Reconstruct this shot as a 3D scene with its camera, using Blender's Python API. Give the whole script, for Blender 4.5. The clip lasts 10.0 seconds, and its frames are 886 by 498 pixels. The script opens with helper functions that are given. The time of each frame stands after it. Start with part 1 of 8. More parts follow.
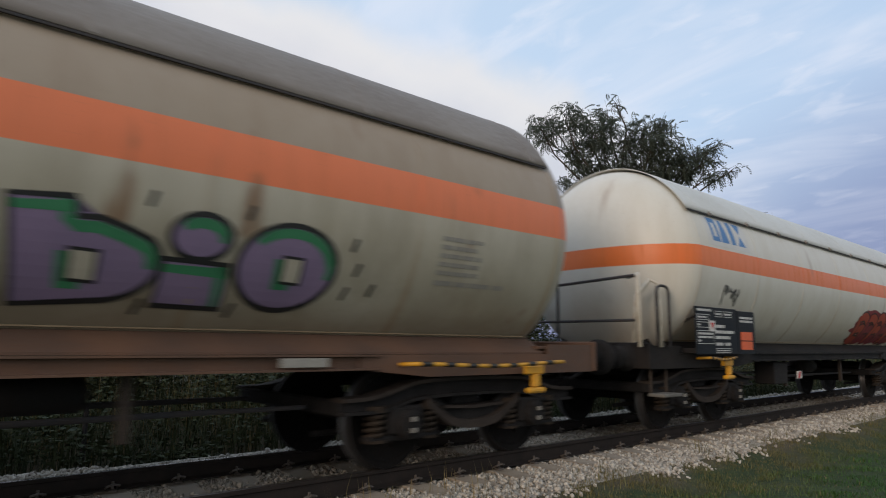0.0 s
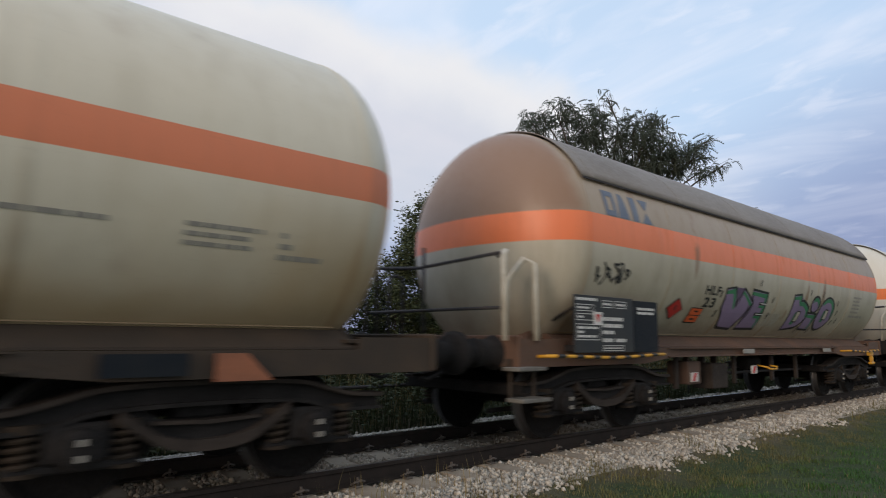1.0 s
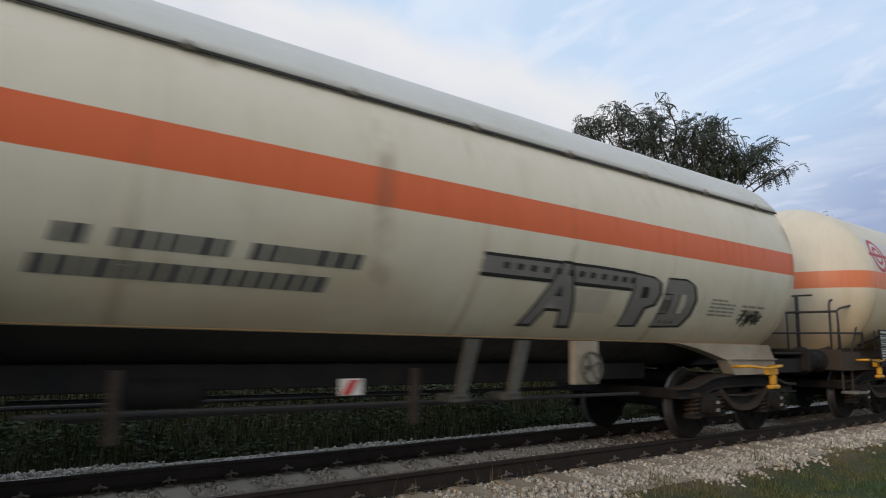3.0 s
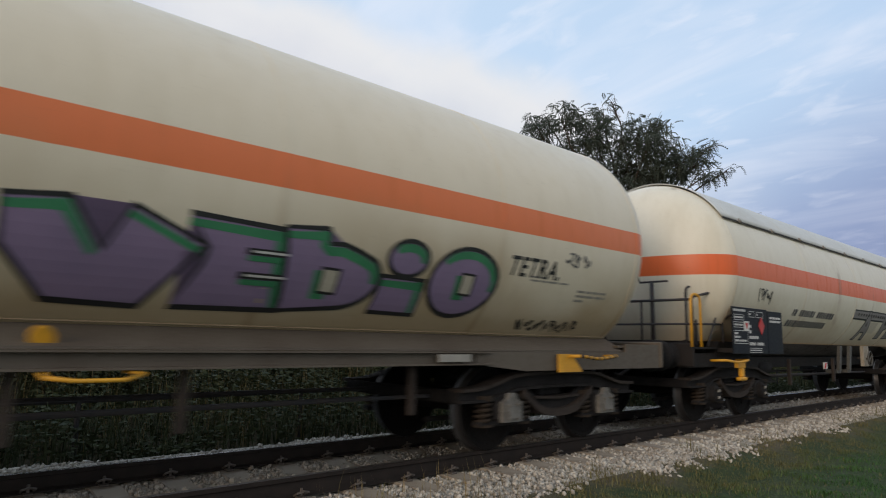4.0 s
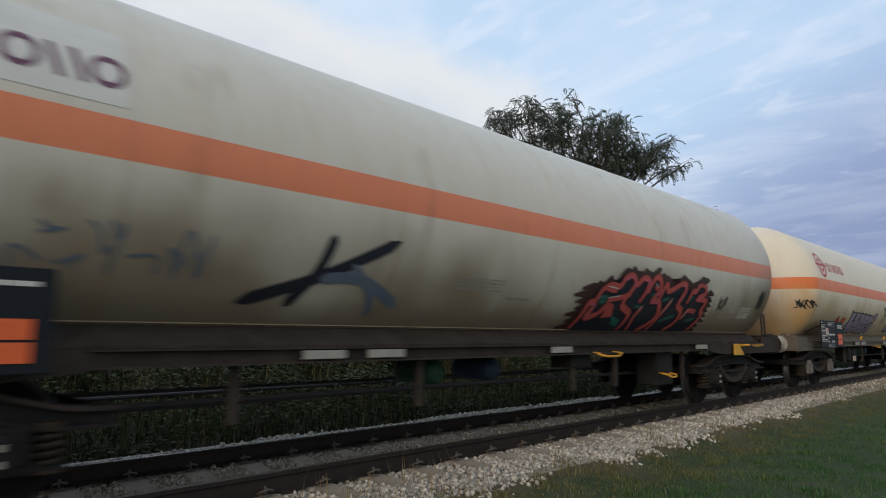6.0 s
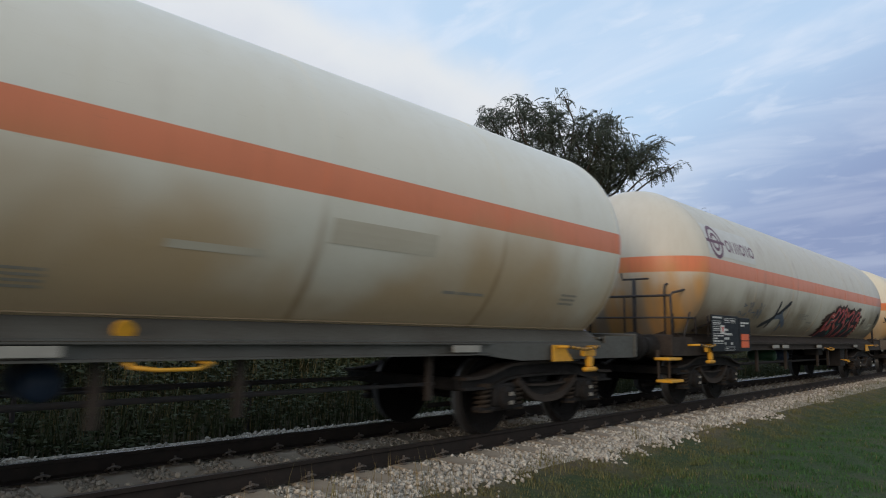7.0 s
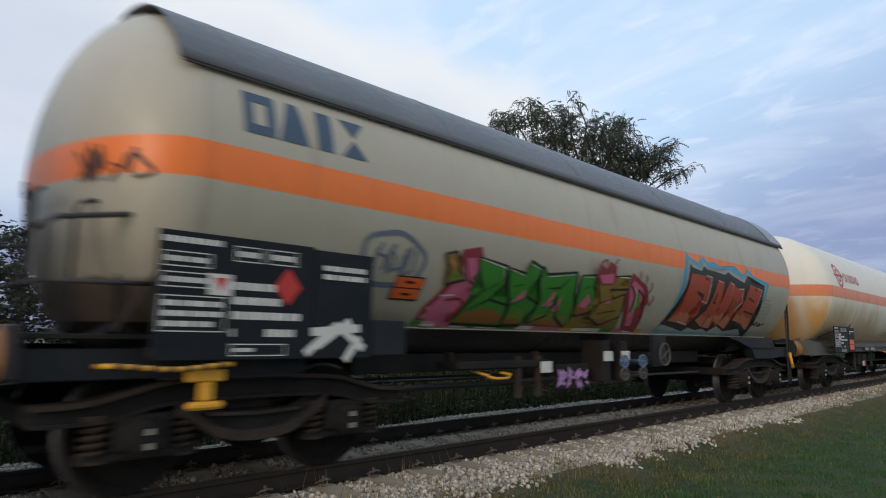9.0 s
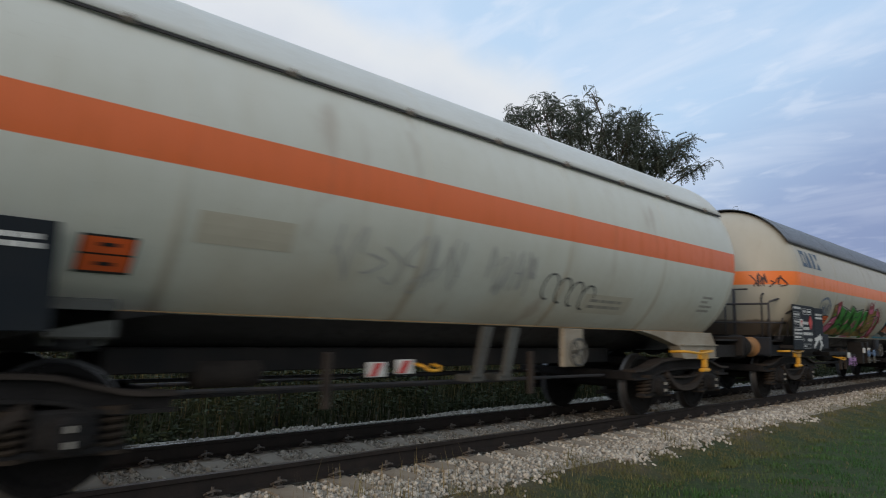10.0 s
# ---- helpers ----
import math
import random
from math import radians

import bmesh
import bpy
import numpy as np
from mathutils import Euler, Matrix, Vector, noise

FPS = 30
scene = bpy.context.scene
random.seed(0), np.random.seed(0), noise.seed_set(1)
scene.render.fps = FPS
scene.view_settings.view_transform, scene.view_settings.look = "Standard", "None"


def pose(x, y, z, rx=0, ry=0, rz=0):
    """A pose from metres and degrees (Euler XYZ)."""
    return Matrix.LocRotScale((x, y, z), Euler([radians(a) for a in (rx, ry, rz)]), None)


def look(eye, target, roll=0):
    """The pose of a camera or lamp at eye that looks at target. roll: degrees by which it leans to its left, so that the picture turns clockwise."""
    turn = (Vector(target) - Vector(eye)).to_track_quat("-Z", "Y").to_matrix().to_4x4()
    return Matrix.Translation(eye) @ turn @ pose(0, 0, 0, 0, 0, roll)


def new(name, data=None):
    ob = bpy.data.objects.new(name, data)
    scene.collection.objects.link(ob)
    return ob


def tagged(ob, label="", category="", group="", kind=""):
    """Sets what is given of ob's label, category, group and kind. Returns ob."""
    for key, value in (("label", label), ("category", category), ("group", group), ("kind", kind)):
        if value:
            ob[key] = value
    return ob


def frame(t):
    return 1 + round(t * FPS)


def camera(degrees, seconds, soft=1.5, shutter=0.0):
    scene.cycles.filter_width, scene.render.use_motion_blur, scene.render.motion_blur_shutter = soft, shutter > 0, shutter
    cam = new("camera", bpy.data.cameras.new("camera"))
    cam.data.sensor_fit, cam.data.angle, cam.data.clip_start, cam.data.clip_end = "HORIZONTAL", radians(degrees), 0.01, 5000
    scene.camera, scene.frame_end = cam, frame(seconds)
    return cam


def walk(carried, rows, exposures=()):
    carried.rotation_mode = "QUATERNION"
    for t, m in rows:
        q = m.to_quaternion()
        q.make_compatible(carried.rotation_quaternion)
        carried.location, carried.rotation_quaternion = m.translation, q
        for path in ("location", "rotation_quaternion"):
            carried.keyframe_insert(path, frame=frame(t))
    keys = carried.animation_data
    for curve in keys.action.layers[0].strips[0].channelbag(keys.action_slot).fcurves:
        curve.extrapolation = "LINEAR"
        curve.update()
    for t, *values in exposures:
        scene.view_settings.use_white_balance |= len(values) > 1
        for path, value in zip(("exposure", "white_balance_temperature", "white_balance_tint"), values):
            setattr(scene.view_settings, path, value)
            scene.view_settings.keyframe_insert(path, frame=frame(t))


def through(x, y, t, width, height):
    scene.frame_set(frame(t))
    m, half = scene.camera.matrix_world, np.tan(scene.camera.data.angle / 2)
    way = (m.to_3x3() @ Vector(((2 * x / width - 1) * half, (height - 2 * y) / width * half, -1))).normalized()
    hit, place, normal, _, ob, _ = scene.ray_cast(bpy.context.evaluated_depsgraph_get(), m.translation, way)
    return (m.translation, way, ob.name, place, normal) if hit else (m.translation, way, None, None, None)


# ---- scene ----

# ---- camera ----
EYE = (0.0, 0.0, 1.214)          # height over the rail heads
TURNS = [
    (0, 98.45, -0.59, -41.38),
    (0.5, 98.11, -0.87, -41.09),
    (1, 97.99, -0.51, -42.09),
    (1.5, 98.43, -0.62, -41.52),
    (2, 98.40, -0.49, -37.90),
    (2.5, 98.54, -0.83, -36.25),
    (4, 98.21, -1.09, -41.93),
    (4.5, 97.59, -0.34, -43.62),
    (5, 97.27, -0.05, -44.98),
    (5.5, 97.81, -0.00, -44.69),
    (7, 97.51, -1.03, -46.14),
    (7.5, 97.67, -1.04, -41.78),
    (8, 97.56, -1.55, -39.64),
    (8.5, 97.93, -1.40, -42.11),
    (9, 97.85, -0.83, -44.97),
    (9.5, 97.63, -0.59, -45.75),
    (10, 97.34, -1.43, -43.77),
]                                # seconds, tilt, lean, heading
cam = camera(69.5, 10.0, soft=1.05, shutter=0.22)
walk(cam, [(t, pose(*EYE, rx, ry, rz)) for t, rx, ry, rz in TURNS],
     [(0.0, -0.04, 6400, 10), (1.0, 0.04, 6400, 10), (4.0, 0.0, 6360, 9), (5.0, 0.0, 6260, 8), (7.0, -0.04, 6220, 7), (8.0, -0.06, 6180, 7), (8.5, 0.07, 6160, 7), (9.0, 0.09, 6160, 7), (9.5, -0.05, 6160, 7), (10.0, -0.05, 6160, 7)])
SPEED = 12.6                     # metres a second, along +x
YC = 6.02                        # the track's middle

# ---- sky, sun ----
SUN_DIR = Vector((-0.90, -0.22, 0.24)).normalized()   # towards the low sun, behind and to the left


def make_world():
    world = bpy.data.worlds.new("sky")
    scene.world = world
    world.use_nodes = True
    nt = world.node_tree
    nt.nodes.clear()
    N = nt.nodes.new
    out, bg = N("ShaderNodeOutputWorld"), N("ShaderNodeBackground")
    sky = N("ShaderNodeTexSky")
    sky.sky_type = "NISHITA"
    sky.sun_disc = False
    sky.sun_elevation = math.asin(SUN_DIR.z)
    sky.sun_rotation = math.atan2(SUN_DIR.x, SUN_DIR.y)
    sky.dust_density, sky.air_density = 1.5, 1.2
    co = N("ShaderNodeTexCoord")
    sep = N("ShaderNodeSeparateXYZ")
    nt.links.new(co.outputs["Generated"], sep.inputs[0])
    lift = N("ShaderNodeMath"); lift.operation = "MAXIMUM"; lift.inputs[1].default_value = 0.0
    nt.links.new(sep.outputs[2], lift.inputs[0])
    add = N("ShaderNodeMath"); add.operation = "ADD"; add.inputs[1].default_value = 0.22
    nt.links.new(lift.outputs[0], add.inputs[0])
    flat = N("ShaderNodeVectorMath"); flat.operation = "DIVIDE"
    comb = N("ShaderNodeCombineXYZ")
    for k in range(3):
        nt.links.new(add.outputs[0], comb.inputs[k])
    nt.links.new(co.outputs["Generated"], flat.inputs[0])
    nt.links.new(comb.outputs[0], flat.inputs[1])

    def clouds(turn, stretch, scale, detail, lo, hi, dist):
        m = N("ShaderNodeMapping")
        m.inputs["Rotation"].default_value = (0, 0, radians(turn))
        m.inputs["Scale"].default_value = (stretch[0], stretch[1], 0.0)
        nt.links.new(flat.outputs[0], m.inputs[0])
        n = N("ShaderNodeTexNoise")
        n.inputs["Scale"].default_value, n.inputs["Detail"].default_value = scale, detail
        n.inputs["Distortion"].default_value = dist
        nt.links.new(m.outputs[0], n.inputs["Vector"])
        r = N("ShaderNodeMapRange")
        r.interpolation_type = "SMOOTHSTEP"
        r.inputs["From Min"].default_value, r.inputs["From Max"].default_value = lo, hi
        nt.links.new(n.outputs["Fac"], r.inputs["Value"])
        return r.outputs[0]

    def mix(fac, a, b):
        m = N("ShaderNodeMix"); m.data_type = "RGBA"
        for sock, v in ((m.inputs["Factor"], fac), (m.inputs["A"], a), (m.inputs["B"], b)):
            if isinstance(v, (tuple, float)):
                sock.default_value = v
            else:
                nt.links.new(v, sock)
        return m.outputs["Result"]

    def ramp(v, lo, hi):
        r = N("ShaderNodeMapRange")
        r.interpolation_type = "SMOOTHSTEP"
        r.inputs["From Min"].default_value, r.inputs["From Max"].default_value = lo, hi
        nt.links.new(v, r.inputs["Value"])
        return r.outputs[0]

    def dot(d):
        n = N("ShaderNodeVectorMath")
        n.operation, n.inputs[1].default_value = "DOT_PRODUCT", d
        nt.links.new(co.outputs["Generated"], n.inputs[0])
        return n.outputs["Value"]

    def calc(op, p, q):
        n = N("ShaderNodeMath")
        n.operation = op
        for sock, v in zip(n.inputs, (p, q)):
            if isinstance(v, float):
                sock.default_value = v
            else:
                nt.links.new(v, sock)
        return n.outputs[0]

    # clear sky under a thin veil: pale blue above, lavender low down away from the sunset
    sunward = dot((-0.75, 0.62, -0.1))
    warm = ramp(sunward, -0.75, -0.05)
    scaled = N("ShaderNodeVectorMath"); scaled.operation = "SCALE"; scaled.inputs["Scale"].default_value = 0.10
    nt.links.new(sky.outputs[0], scaled.inputs[0])
    # the slate-blue band climbs away from the sunset and keeps to the skyline under it
    climb = calc("ADD", sep.outputs[2], calc("MULTIPLY", calc("ADD", sunward, 0.60), 0.50))
    slate = calc("MAXIMUM", ramp(climb, 0.44, 0.12), ramp(sep.outputs[2], 0.27, 0.08))
    low_veil = mix(warm, (0.235, 0.275, 0.475, 1), (0.29, 0.33, 0.54, 1))
    top_veil = mix(warm, (0.52, 0.66, 0.86, 1), (0.58, 0.72, 0.90, 1))
    base = mix(0.88, scaled.outputs[0], mix(slate, top_veil, low_veil))
    # streaked wisps
    wisp = clouds(-25, (1.7, 0.6), 2.4, 8, 0.46, 0.72, 0.6)
    fleck = clouds(-30, (2.4, 1.3), 5.0, 6, 0.48, 0.74, 0.4)
    veil = calc("MULTIPLY", calc("MAXIMUM", wisp, calc("MULTIPLY", fleck, 0.7)), calc("SUBTRACT", 0.62, calc("MULTIPLY", slate, 0.45)))
    one = mix(veil, base, (0.82, 0.83, 0.90, 1))
    # the long cream cloud bank that leans towards the sunset
    rag = N("ShaderNodeTexNoise")
    rag.inputs["Scale"].default_value, rag.inputs["Detail"].default_value = 5.0, 7
    nt.links.new(co.outputs["Generated"], rag.inputs["Vector"])
    depth = calc("ADD", dot((0.036, 0.518, -0.854)), calc("MULTIPLY", calc("SUBTRACT", rag.outputs["Fac"], 0.5), 0.16))
    bank = calc("MULTIPLY", calc("MULTIPLY", ramp(depth, -0.03, 0.05), ramp(sunward, -0.55, -0.22)), ramp(calc("ADD", sep.outputs[2], calc("MULTIPLY", calc("SUBTRACT", rag.outputs["Fac"], 0.5), 0.25)), 0.09, 0.27))
    cream = mix(ramp(depth, 0.04, 0.16), (0.78, 0.765, 0.765, 1), (0.585, 0.605, 0.675, 1))
    cream = mix(calc("MULTIPLY", clouds(10, (0.5, 1.3), 1.5, 6, 0.42, 0.66, 0.3), 0.55), cream, (0.70, 0.68, 0.72, 1))
    two = mix(calc("MULTIPLY", bank, 0.92), one, cream)
    # behind, away from the sunset, plain grey overcast
    two = mix(ramp(calc("MULTIPLY", sep.outputs[1], -1.0), -0.05, 0.5), two, (0.61, 0.64, 0.675, 1))
    nt.links.new(two, bg.inputs["Color"])
    bg.inputs["Strength"].default_value = 1.08
    nt.links.new(bg.outputs[0], out.inputs[0])


make_world()
sun = new("sun", bpy.data.lights.new("sun", "SUN"))
sun.data.energy, sun.data.angle, sun.data.color = 1.4, radians(25), (1.0, 0.76, 0.56)
sun.matrix_world = look(SUN_DIR * 50, (0, 0, 0))
scene.view_settings.exposure = 0.0

# ---- materials ----
class Nodes:
    """Short hand for building a node material."""

    def __init__(self, name):
        self.m = bpy.data.materials.new(name)
        self.m.use_nodes = True
        self.t = self.m.node_tree
        self.bsdf = self.t.nodes["Principled BSDF"]

    def put(self, sock, v):
        if isinstance(v, bpy.types.NodeSocket):
            self.t.links.new(v, sock)
        elif isinstance(v, tuple) and len(v) == 3 and sock.type == "RGBA":
            sock.default_value = (*v, 1)
        else:
            sock.default_value = v

    def coords(self, kind="Object", scale=(1, 1, 1), shift=(0, 0, 0)):
        c, m = self.t.nodes.new("ShaderNodeTexCoord"), self.t.nodes.new("ShaderNodeMapping")
        m.inputs["Scale"].default_value, m.inputs["Location"].default_value = scale, shift
        self.t.links.new(c.outputs[kind], m.inputs[0])
        return m.outputs[0]

    def noise(self, vec, scale, detail=4, rough=0.55, dist=0.0):
        n = self.t.nodes.new("ShaderNodeTexNoise")
        self.t.links.new(vec, n.inputs["Vector"])
        for k, v in (("Scale", scale), ("Detail", detail), ("Roughness", rough), ("Distortion", dist)):
            n.inputs[k].default_value = v
        return n.outputs["Fac"]

    def ramp(self, v, lo, hi, a=0.0, b=1.0):
        r = self.t.nodes.new("ShaderNodeMapRange")
        r.interpolation_type = "SMOOTHSTEP"
        for k, q in (("Value", v), ("From Min", lo), ("From Max", hi), ("To Min", a), ("To Max", b)):
            self.put(r.inputs[k], q)
        return r.outputs[0]

    def math(self, op, a, b=0.0):
        n = self.t.nodes.new("ShaderNodeMath")
        n.operation = op
        self.put(n.inputs[0], a), self.put(n.inputs[1], b)
        return n.outputs[0]

    def mix(self, f, a, b):
        n = self.t.nodes.new("ShaderNodeMix")
        n.data_type = "RGBA"
        self.put(n.inputs["Factor"], f), self.put(n.inputs["A"], a), self.put(n.inputs["B"], b)
        return n.outputs["Result"]

    def axis(self, vec, k):
        s = self.t.nodes.new("ShaderNodeSeparateXYZ")
        self.t.links.new(vec, s.inputs[0])
        return s.outputs[k]

    def random(self):
        return self.t.nodes.new("ShaderNodeObjectInfo").outputs["Random"]

    def island(self):
        return self.t.nodes.new("ShaderNodeNewGeometry").outputs["Random Per Island"]

    def done(self, col, rough=0.6, metal=0.0, bump=None, depth=0.01, spec=None):
        self.put(self.bsdf.inputs["Base Color"], col)
        self.put(self.bsdf.inputs["Roughness"], rough)
        self.bsdf.inputs["Metallic"].default_value = metal
        if spec is not None:
            self.bsdf.inputs["Specular IOR Level"].default_value = spec
        if bump is not None:
            b = self.t.nodes.new("ShaderNodeBump")
            b.inputs["Distance"].default_value, b.inputs["Strength"].default_value = depth, 0.7
            self.t.links.new(bump, b.inputs["Height"])
            self.t.links.new(b.outputs[0], self.bsdf.inputs["Normal"])
        return self.m


def worn(name, col, alt, rough=0.6, metal=0.0, scale=3.0, fine=40.0, depth=0.004, amount=0.6, spec=None):
    """A painted or bare surface with large blotches and fine grain."""
    n = Nodes(name)
    co = n.coords()
    big, small = n.noise(co, scale, 5), n.noise(co, fine, 4)
    f = n.math("MULTIPLY", n.ramp(n.math("ADD", big, n.math("MULTIPLY", small, 0.35)), 0.45, 0.95), amount)
    return n.done(n.mix(f, col, alt), n.ramp(small, 0.3, 0.7, rough - 0.08, rough + 0.1), metal, small, depth, 0.15 if max(col) < 0.07 else spec)


def tank_paint(name, base, grime, stripe, seed, dirt=0.5, rust=0.3, band=0.5, upper=0.0, rough=0.42, belt=(2.38, 2.665), film=(0.36, 0.25, 0.12), end=0.0, half=6.0, reach=1.9, seams=6, stain=0.45, under=0.0, nose=0.0, cap=0.0, sump=0.0):
    """Weathered tank paint with a stripe round the middle, rain streaks and rust runs."""
    n = Nodes(name)
    co = n.coords(shift=(seed * 7.3, 0, 0))
    plain = n.coords()
    z = n.axis(plain, 2)
    wob = n.math("MULTIPLY", n.noise(co, 9, 3), 0.006)
    zz = n.math("ADD", z, wob)
    up = n.math("MULTIPLY", n.ramp(zz, belt[0] - 0.001, belt[0] + 0.007), n.ramp(zz, belt[1] + 0.007, belt[1] - 0.001))
    # rain streaks, long in z
    sco = n.coords(scale=(1, 1, 0.10), shift=(seed * 3.1, seed, 0))
    streak = n.ramp(n.noise(sco, 3.2, 5, 0.6), 0.42, 0.72)
    fine = n.ramp(n.noise(sco, 14, 4, 0.6), 0.45, 0.75)
    blot = n.ramp(n.noise(co, 0.9, 5, 0.6), 0.36, 0.70)
    f1 = n.math("MULTIPLY", n.math("MAXIMUM", n.math("MULTIPLY", streak, 0.7), n.math("MULTIPLY", fine, 0.35)), dirt)
    col = n.mix(f1, base, grime)
    col = n.mix(n.math("MULTIPLY", blot, dirt * 0.4), col, (base[0] * 0.78, base[1] * 0.74, base[2] * 0.62))
    if upper > 0:
        edge = n.math("ADD", z, n.math("MULTIPLY", n.noise(sco, 5, 4), 0.5))
        col = n.mix(n.math("MULTIPLY", n.ramp(edge, 2.70, 3.0), upper), col, (0.27, 0.185, 0.125))
    if cap > 0:                                   # rust-brown grime on the rear end's upper half
        cn = n.noise(co, 1.4, 4)
        cover = n.math("MULTIPLY", n.ramp(n.math("ADD", n.axis(plain, 0), n.math("MULTIPLY", cn, 0.3)), -half + 0.15, -half - 0.10), n.ramp(n.math("ADD", z, n.math("MULTIPLY", cn, 0.4)), 2.75, 3.05))
        col = n.mix(n.math("MULTIPLY", cover, cap), col, (0.235, 0.135, 0.085))
    paint = n.mix(n.math("MULTIPLY", fine, 0.35), stripe, (stripe[0] * 0.75, stripe[1] * 0.9, stripe[2] * 1.1))
    col = n.mix(up, col, paint)
    # splashed brown film in ragged patches over the belly
    bel = n.math("ADD", z, n.math("MULTIPLY", n.noise(n.coords(scale=(0.6, 1, 0.35), shift=(seed, 0, 0)), 0.9, 3, 0.5), -reach))
    col = n.mix(n.math("MULTIPLY", n.ramp(bel, 1.10, 0.15), band), col, film)
    if end > 0:                                   # ochre runs down the rear end
        eco = n.coords(scale=(0.3, 1.5, 0.10), shift=(seed, 0.4, 0))
        ends = n.math("MULTIPLY", n.ramp(n.axis(plain, 0), -half + 0.1, -half - 0.25), n.ramp(n.noise(eco, 1.3, 4, 0.5), 0.28, 0.56))
        ends = n.math("MULTIPLY", ends, n.ramp(n.math("ADD", z, n.noise(co, 2.0, 4)), 3.25, 2.45))
        col = n.mix(n.math("MULTIPLY", ends, end), col, (0.54, 0.285, 0.085))
    if nose > 0:                                  # brown wash over the front end, stronger lower down
        nco = n.noise(n.coords(scale=(1, 1, 0.3), shift=(seed, 0.9, 0)), 1.5, 4)
        front_brown = n.math("MULTIPLY", n.ramp(n.math("ADD", n.axis(plain, 0), nco), half - 0.6, half + 0.9), n.ramp(n.math("ADD", z, nco), 3.9, 2.1))
        col = n.mix(n.math("MULTIPLY", front_brown, nose), col, (0.115, 0.078, 0.046))
    if sump > 0:                                  # dark brown tar on the rear end's foot
        sn = n.math("MULTIPLY", n.noise(co, 3.0, 4), 0.12)
        foot = n.math("MULTIPLY", n.ramp(n.axis(plain, 0), -half + 0.1, -half - 0.05), n.ramp(n.math("ADD", z, sn), 1.70, 1.64))
        col = n.mix(n.math("MULTIPLY", foot, sump), col, (0.075, 0.055, 0.042))
    # brown stains that hang from the weld seams
    step = 2 * half / seams
    ph = n.math("DIVIDE", n.math("ADD", n.axis(plain, 0), half), step)
    off = n.math("MULTIPLY", n.math("ABSOLUTE", n.math("SUBTRACT", ph, n.math("ROUND", ph))), step)
    off = n.math("ADD", off, n.math("MULTIPLY", n.noise(n.coords(scale=(1, 1, 0.4)), 6, 3), 0.05))
    hang = n.math("MULTIPLY", n.ramp(off, 0.10, 0.03), n.ramp(n.math("ADD", z, n.math("MULTIPLY", n.noise(co, 1.3, 3), 1.2)), 3.3, 2.0))
    col = n.mix(n.math("MULTIPLY", hang, stain), col, (0.27, 0.185, 0.10))
    # rust runs
    rco = n.coords(scale=(1, 1, 0.05), shift=(seed * 1.7, 2.0, 0))
    run = n.math("MULTIPLY", n.ramp(n.noise(rco, 2.2, 3, 0.5), 0.60, 0.72), n.ramp(n.noise(co, 1.7, 3), 0.42, 0.62))
    col = n.mix(n.math("MULTIPLY", run, rust), col, (0.20, 0.10, 0.045))
    speck = n.ramp(n.noise(co, 38, 3, 0.6), 0.66, 0.74)
    col = n.mix(n.math("MULTIPLY", speck, 0.35), col, (0.12, 0.09, 0.06))
    if under > 0:                                 # near-black below the belly seam: black underside with its shade put into the colour
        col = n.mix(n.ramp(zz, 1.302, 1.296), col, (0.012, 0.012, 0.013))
    wave = n.noise(n.coords(scale=(1, 1, 1)), 1.6, 3)
    return n.done(col, n.ramp(fine, 0.2, 0.9, rough, rough + 0.2), 0.0, n.math("ADD", wave, n.math("MULTIPLY", fine, 0.02)), 0.02)


def spray(name, col, alt=None):
    n = Nodes(name)
    co = n.coords()
    g = n.noise(co, 60, 3)
    b = n.noise(co, 2.5, 4)
    alt = alt or tuple(c * 0.7 for c in col)
    return n.done(n.mix(n.math("MULTIPLY", n.ramp(n.math("ADD", b, n.math("MULTIPLY", g, 0.4)), 0.5, 0.95), 0.6), col, alt), 0.55, 0.0, g, 0.001)


WHITE = (0.60, 0.585, 0.53)
ORANGE = (0.74, 0.17, 0.035)
frame_brown = worn("frame_brown", (0.046, 0.038, 0.032), (0.085, 0.060, 0.042), 0.75, 0, 1.6, 30, 0.006)
frame_rust = worn("frame_rust", (0.085, 0.052, 0.038), (0.16, 0.080, 0.045), 0.8, 0, 1.2, 25, 0.006, 0.8)
frame_grey = worn("frame_grey", (0.082, 0.083, 0.076), (0.050, 0.043, 0.035), 0.65, 0, 1.5, 30, 0.005, 0.7)
frame_tan = worn("frame_tan", (0.105, 0.088, 0.068), (0.070, 0.052, 0.038), 0.7, 0, 1.4, 30, 0.005, 0.7)
frame_black = worn("frame_black", (0.014, 0.014, 0.015), (0.035, 0.028, 0.024), 0.7, 0, 2.0, 30, 0.005)
frame_blue = worn("frame_blue", (0.015, 0.018, 0.025), (0.035, 0.034, 0.034), 0.6, 0, 2.0, 30, 0.004)
bogie_dirt = worn("bogie_dirt", (0.026, 0.024, 0.0235), (0.011, 0.0105, 0.011), 0.85, 0, 3.0, 35, 0.008, 0.8)
# paler brown dirt; on bogie beams the lit edges are put into this colour
bogie_edge = worn("bogie_edge", (0.050, 0.040, 0.034), (0.022, 0.019, 0.018), 0.8, 0, 4.0, 35, 0.008, 0.8)
box_grey = worn("box_grey", (0.17, 0.165, 0.15), (0.06, 0.05, 0.04), 0.7, 0, 6.0, 40, 0.004, 0.8)
spring_dirt = worn("spring_dirt", (0.040, 0.030, 0.022), (0.014, 0.012, 0.011), 0.85, 0, 8.0, 40, 0.004)
wheel_steel = worn("wheel_steel", (0.010, 0.009, 0.009), (0.006, 0.006, 0.006), 0.85, 0.0, 5.0, 40, 0.003)
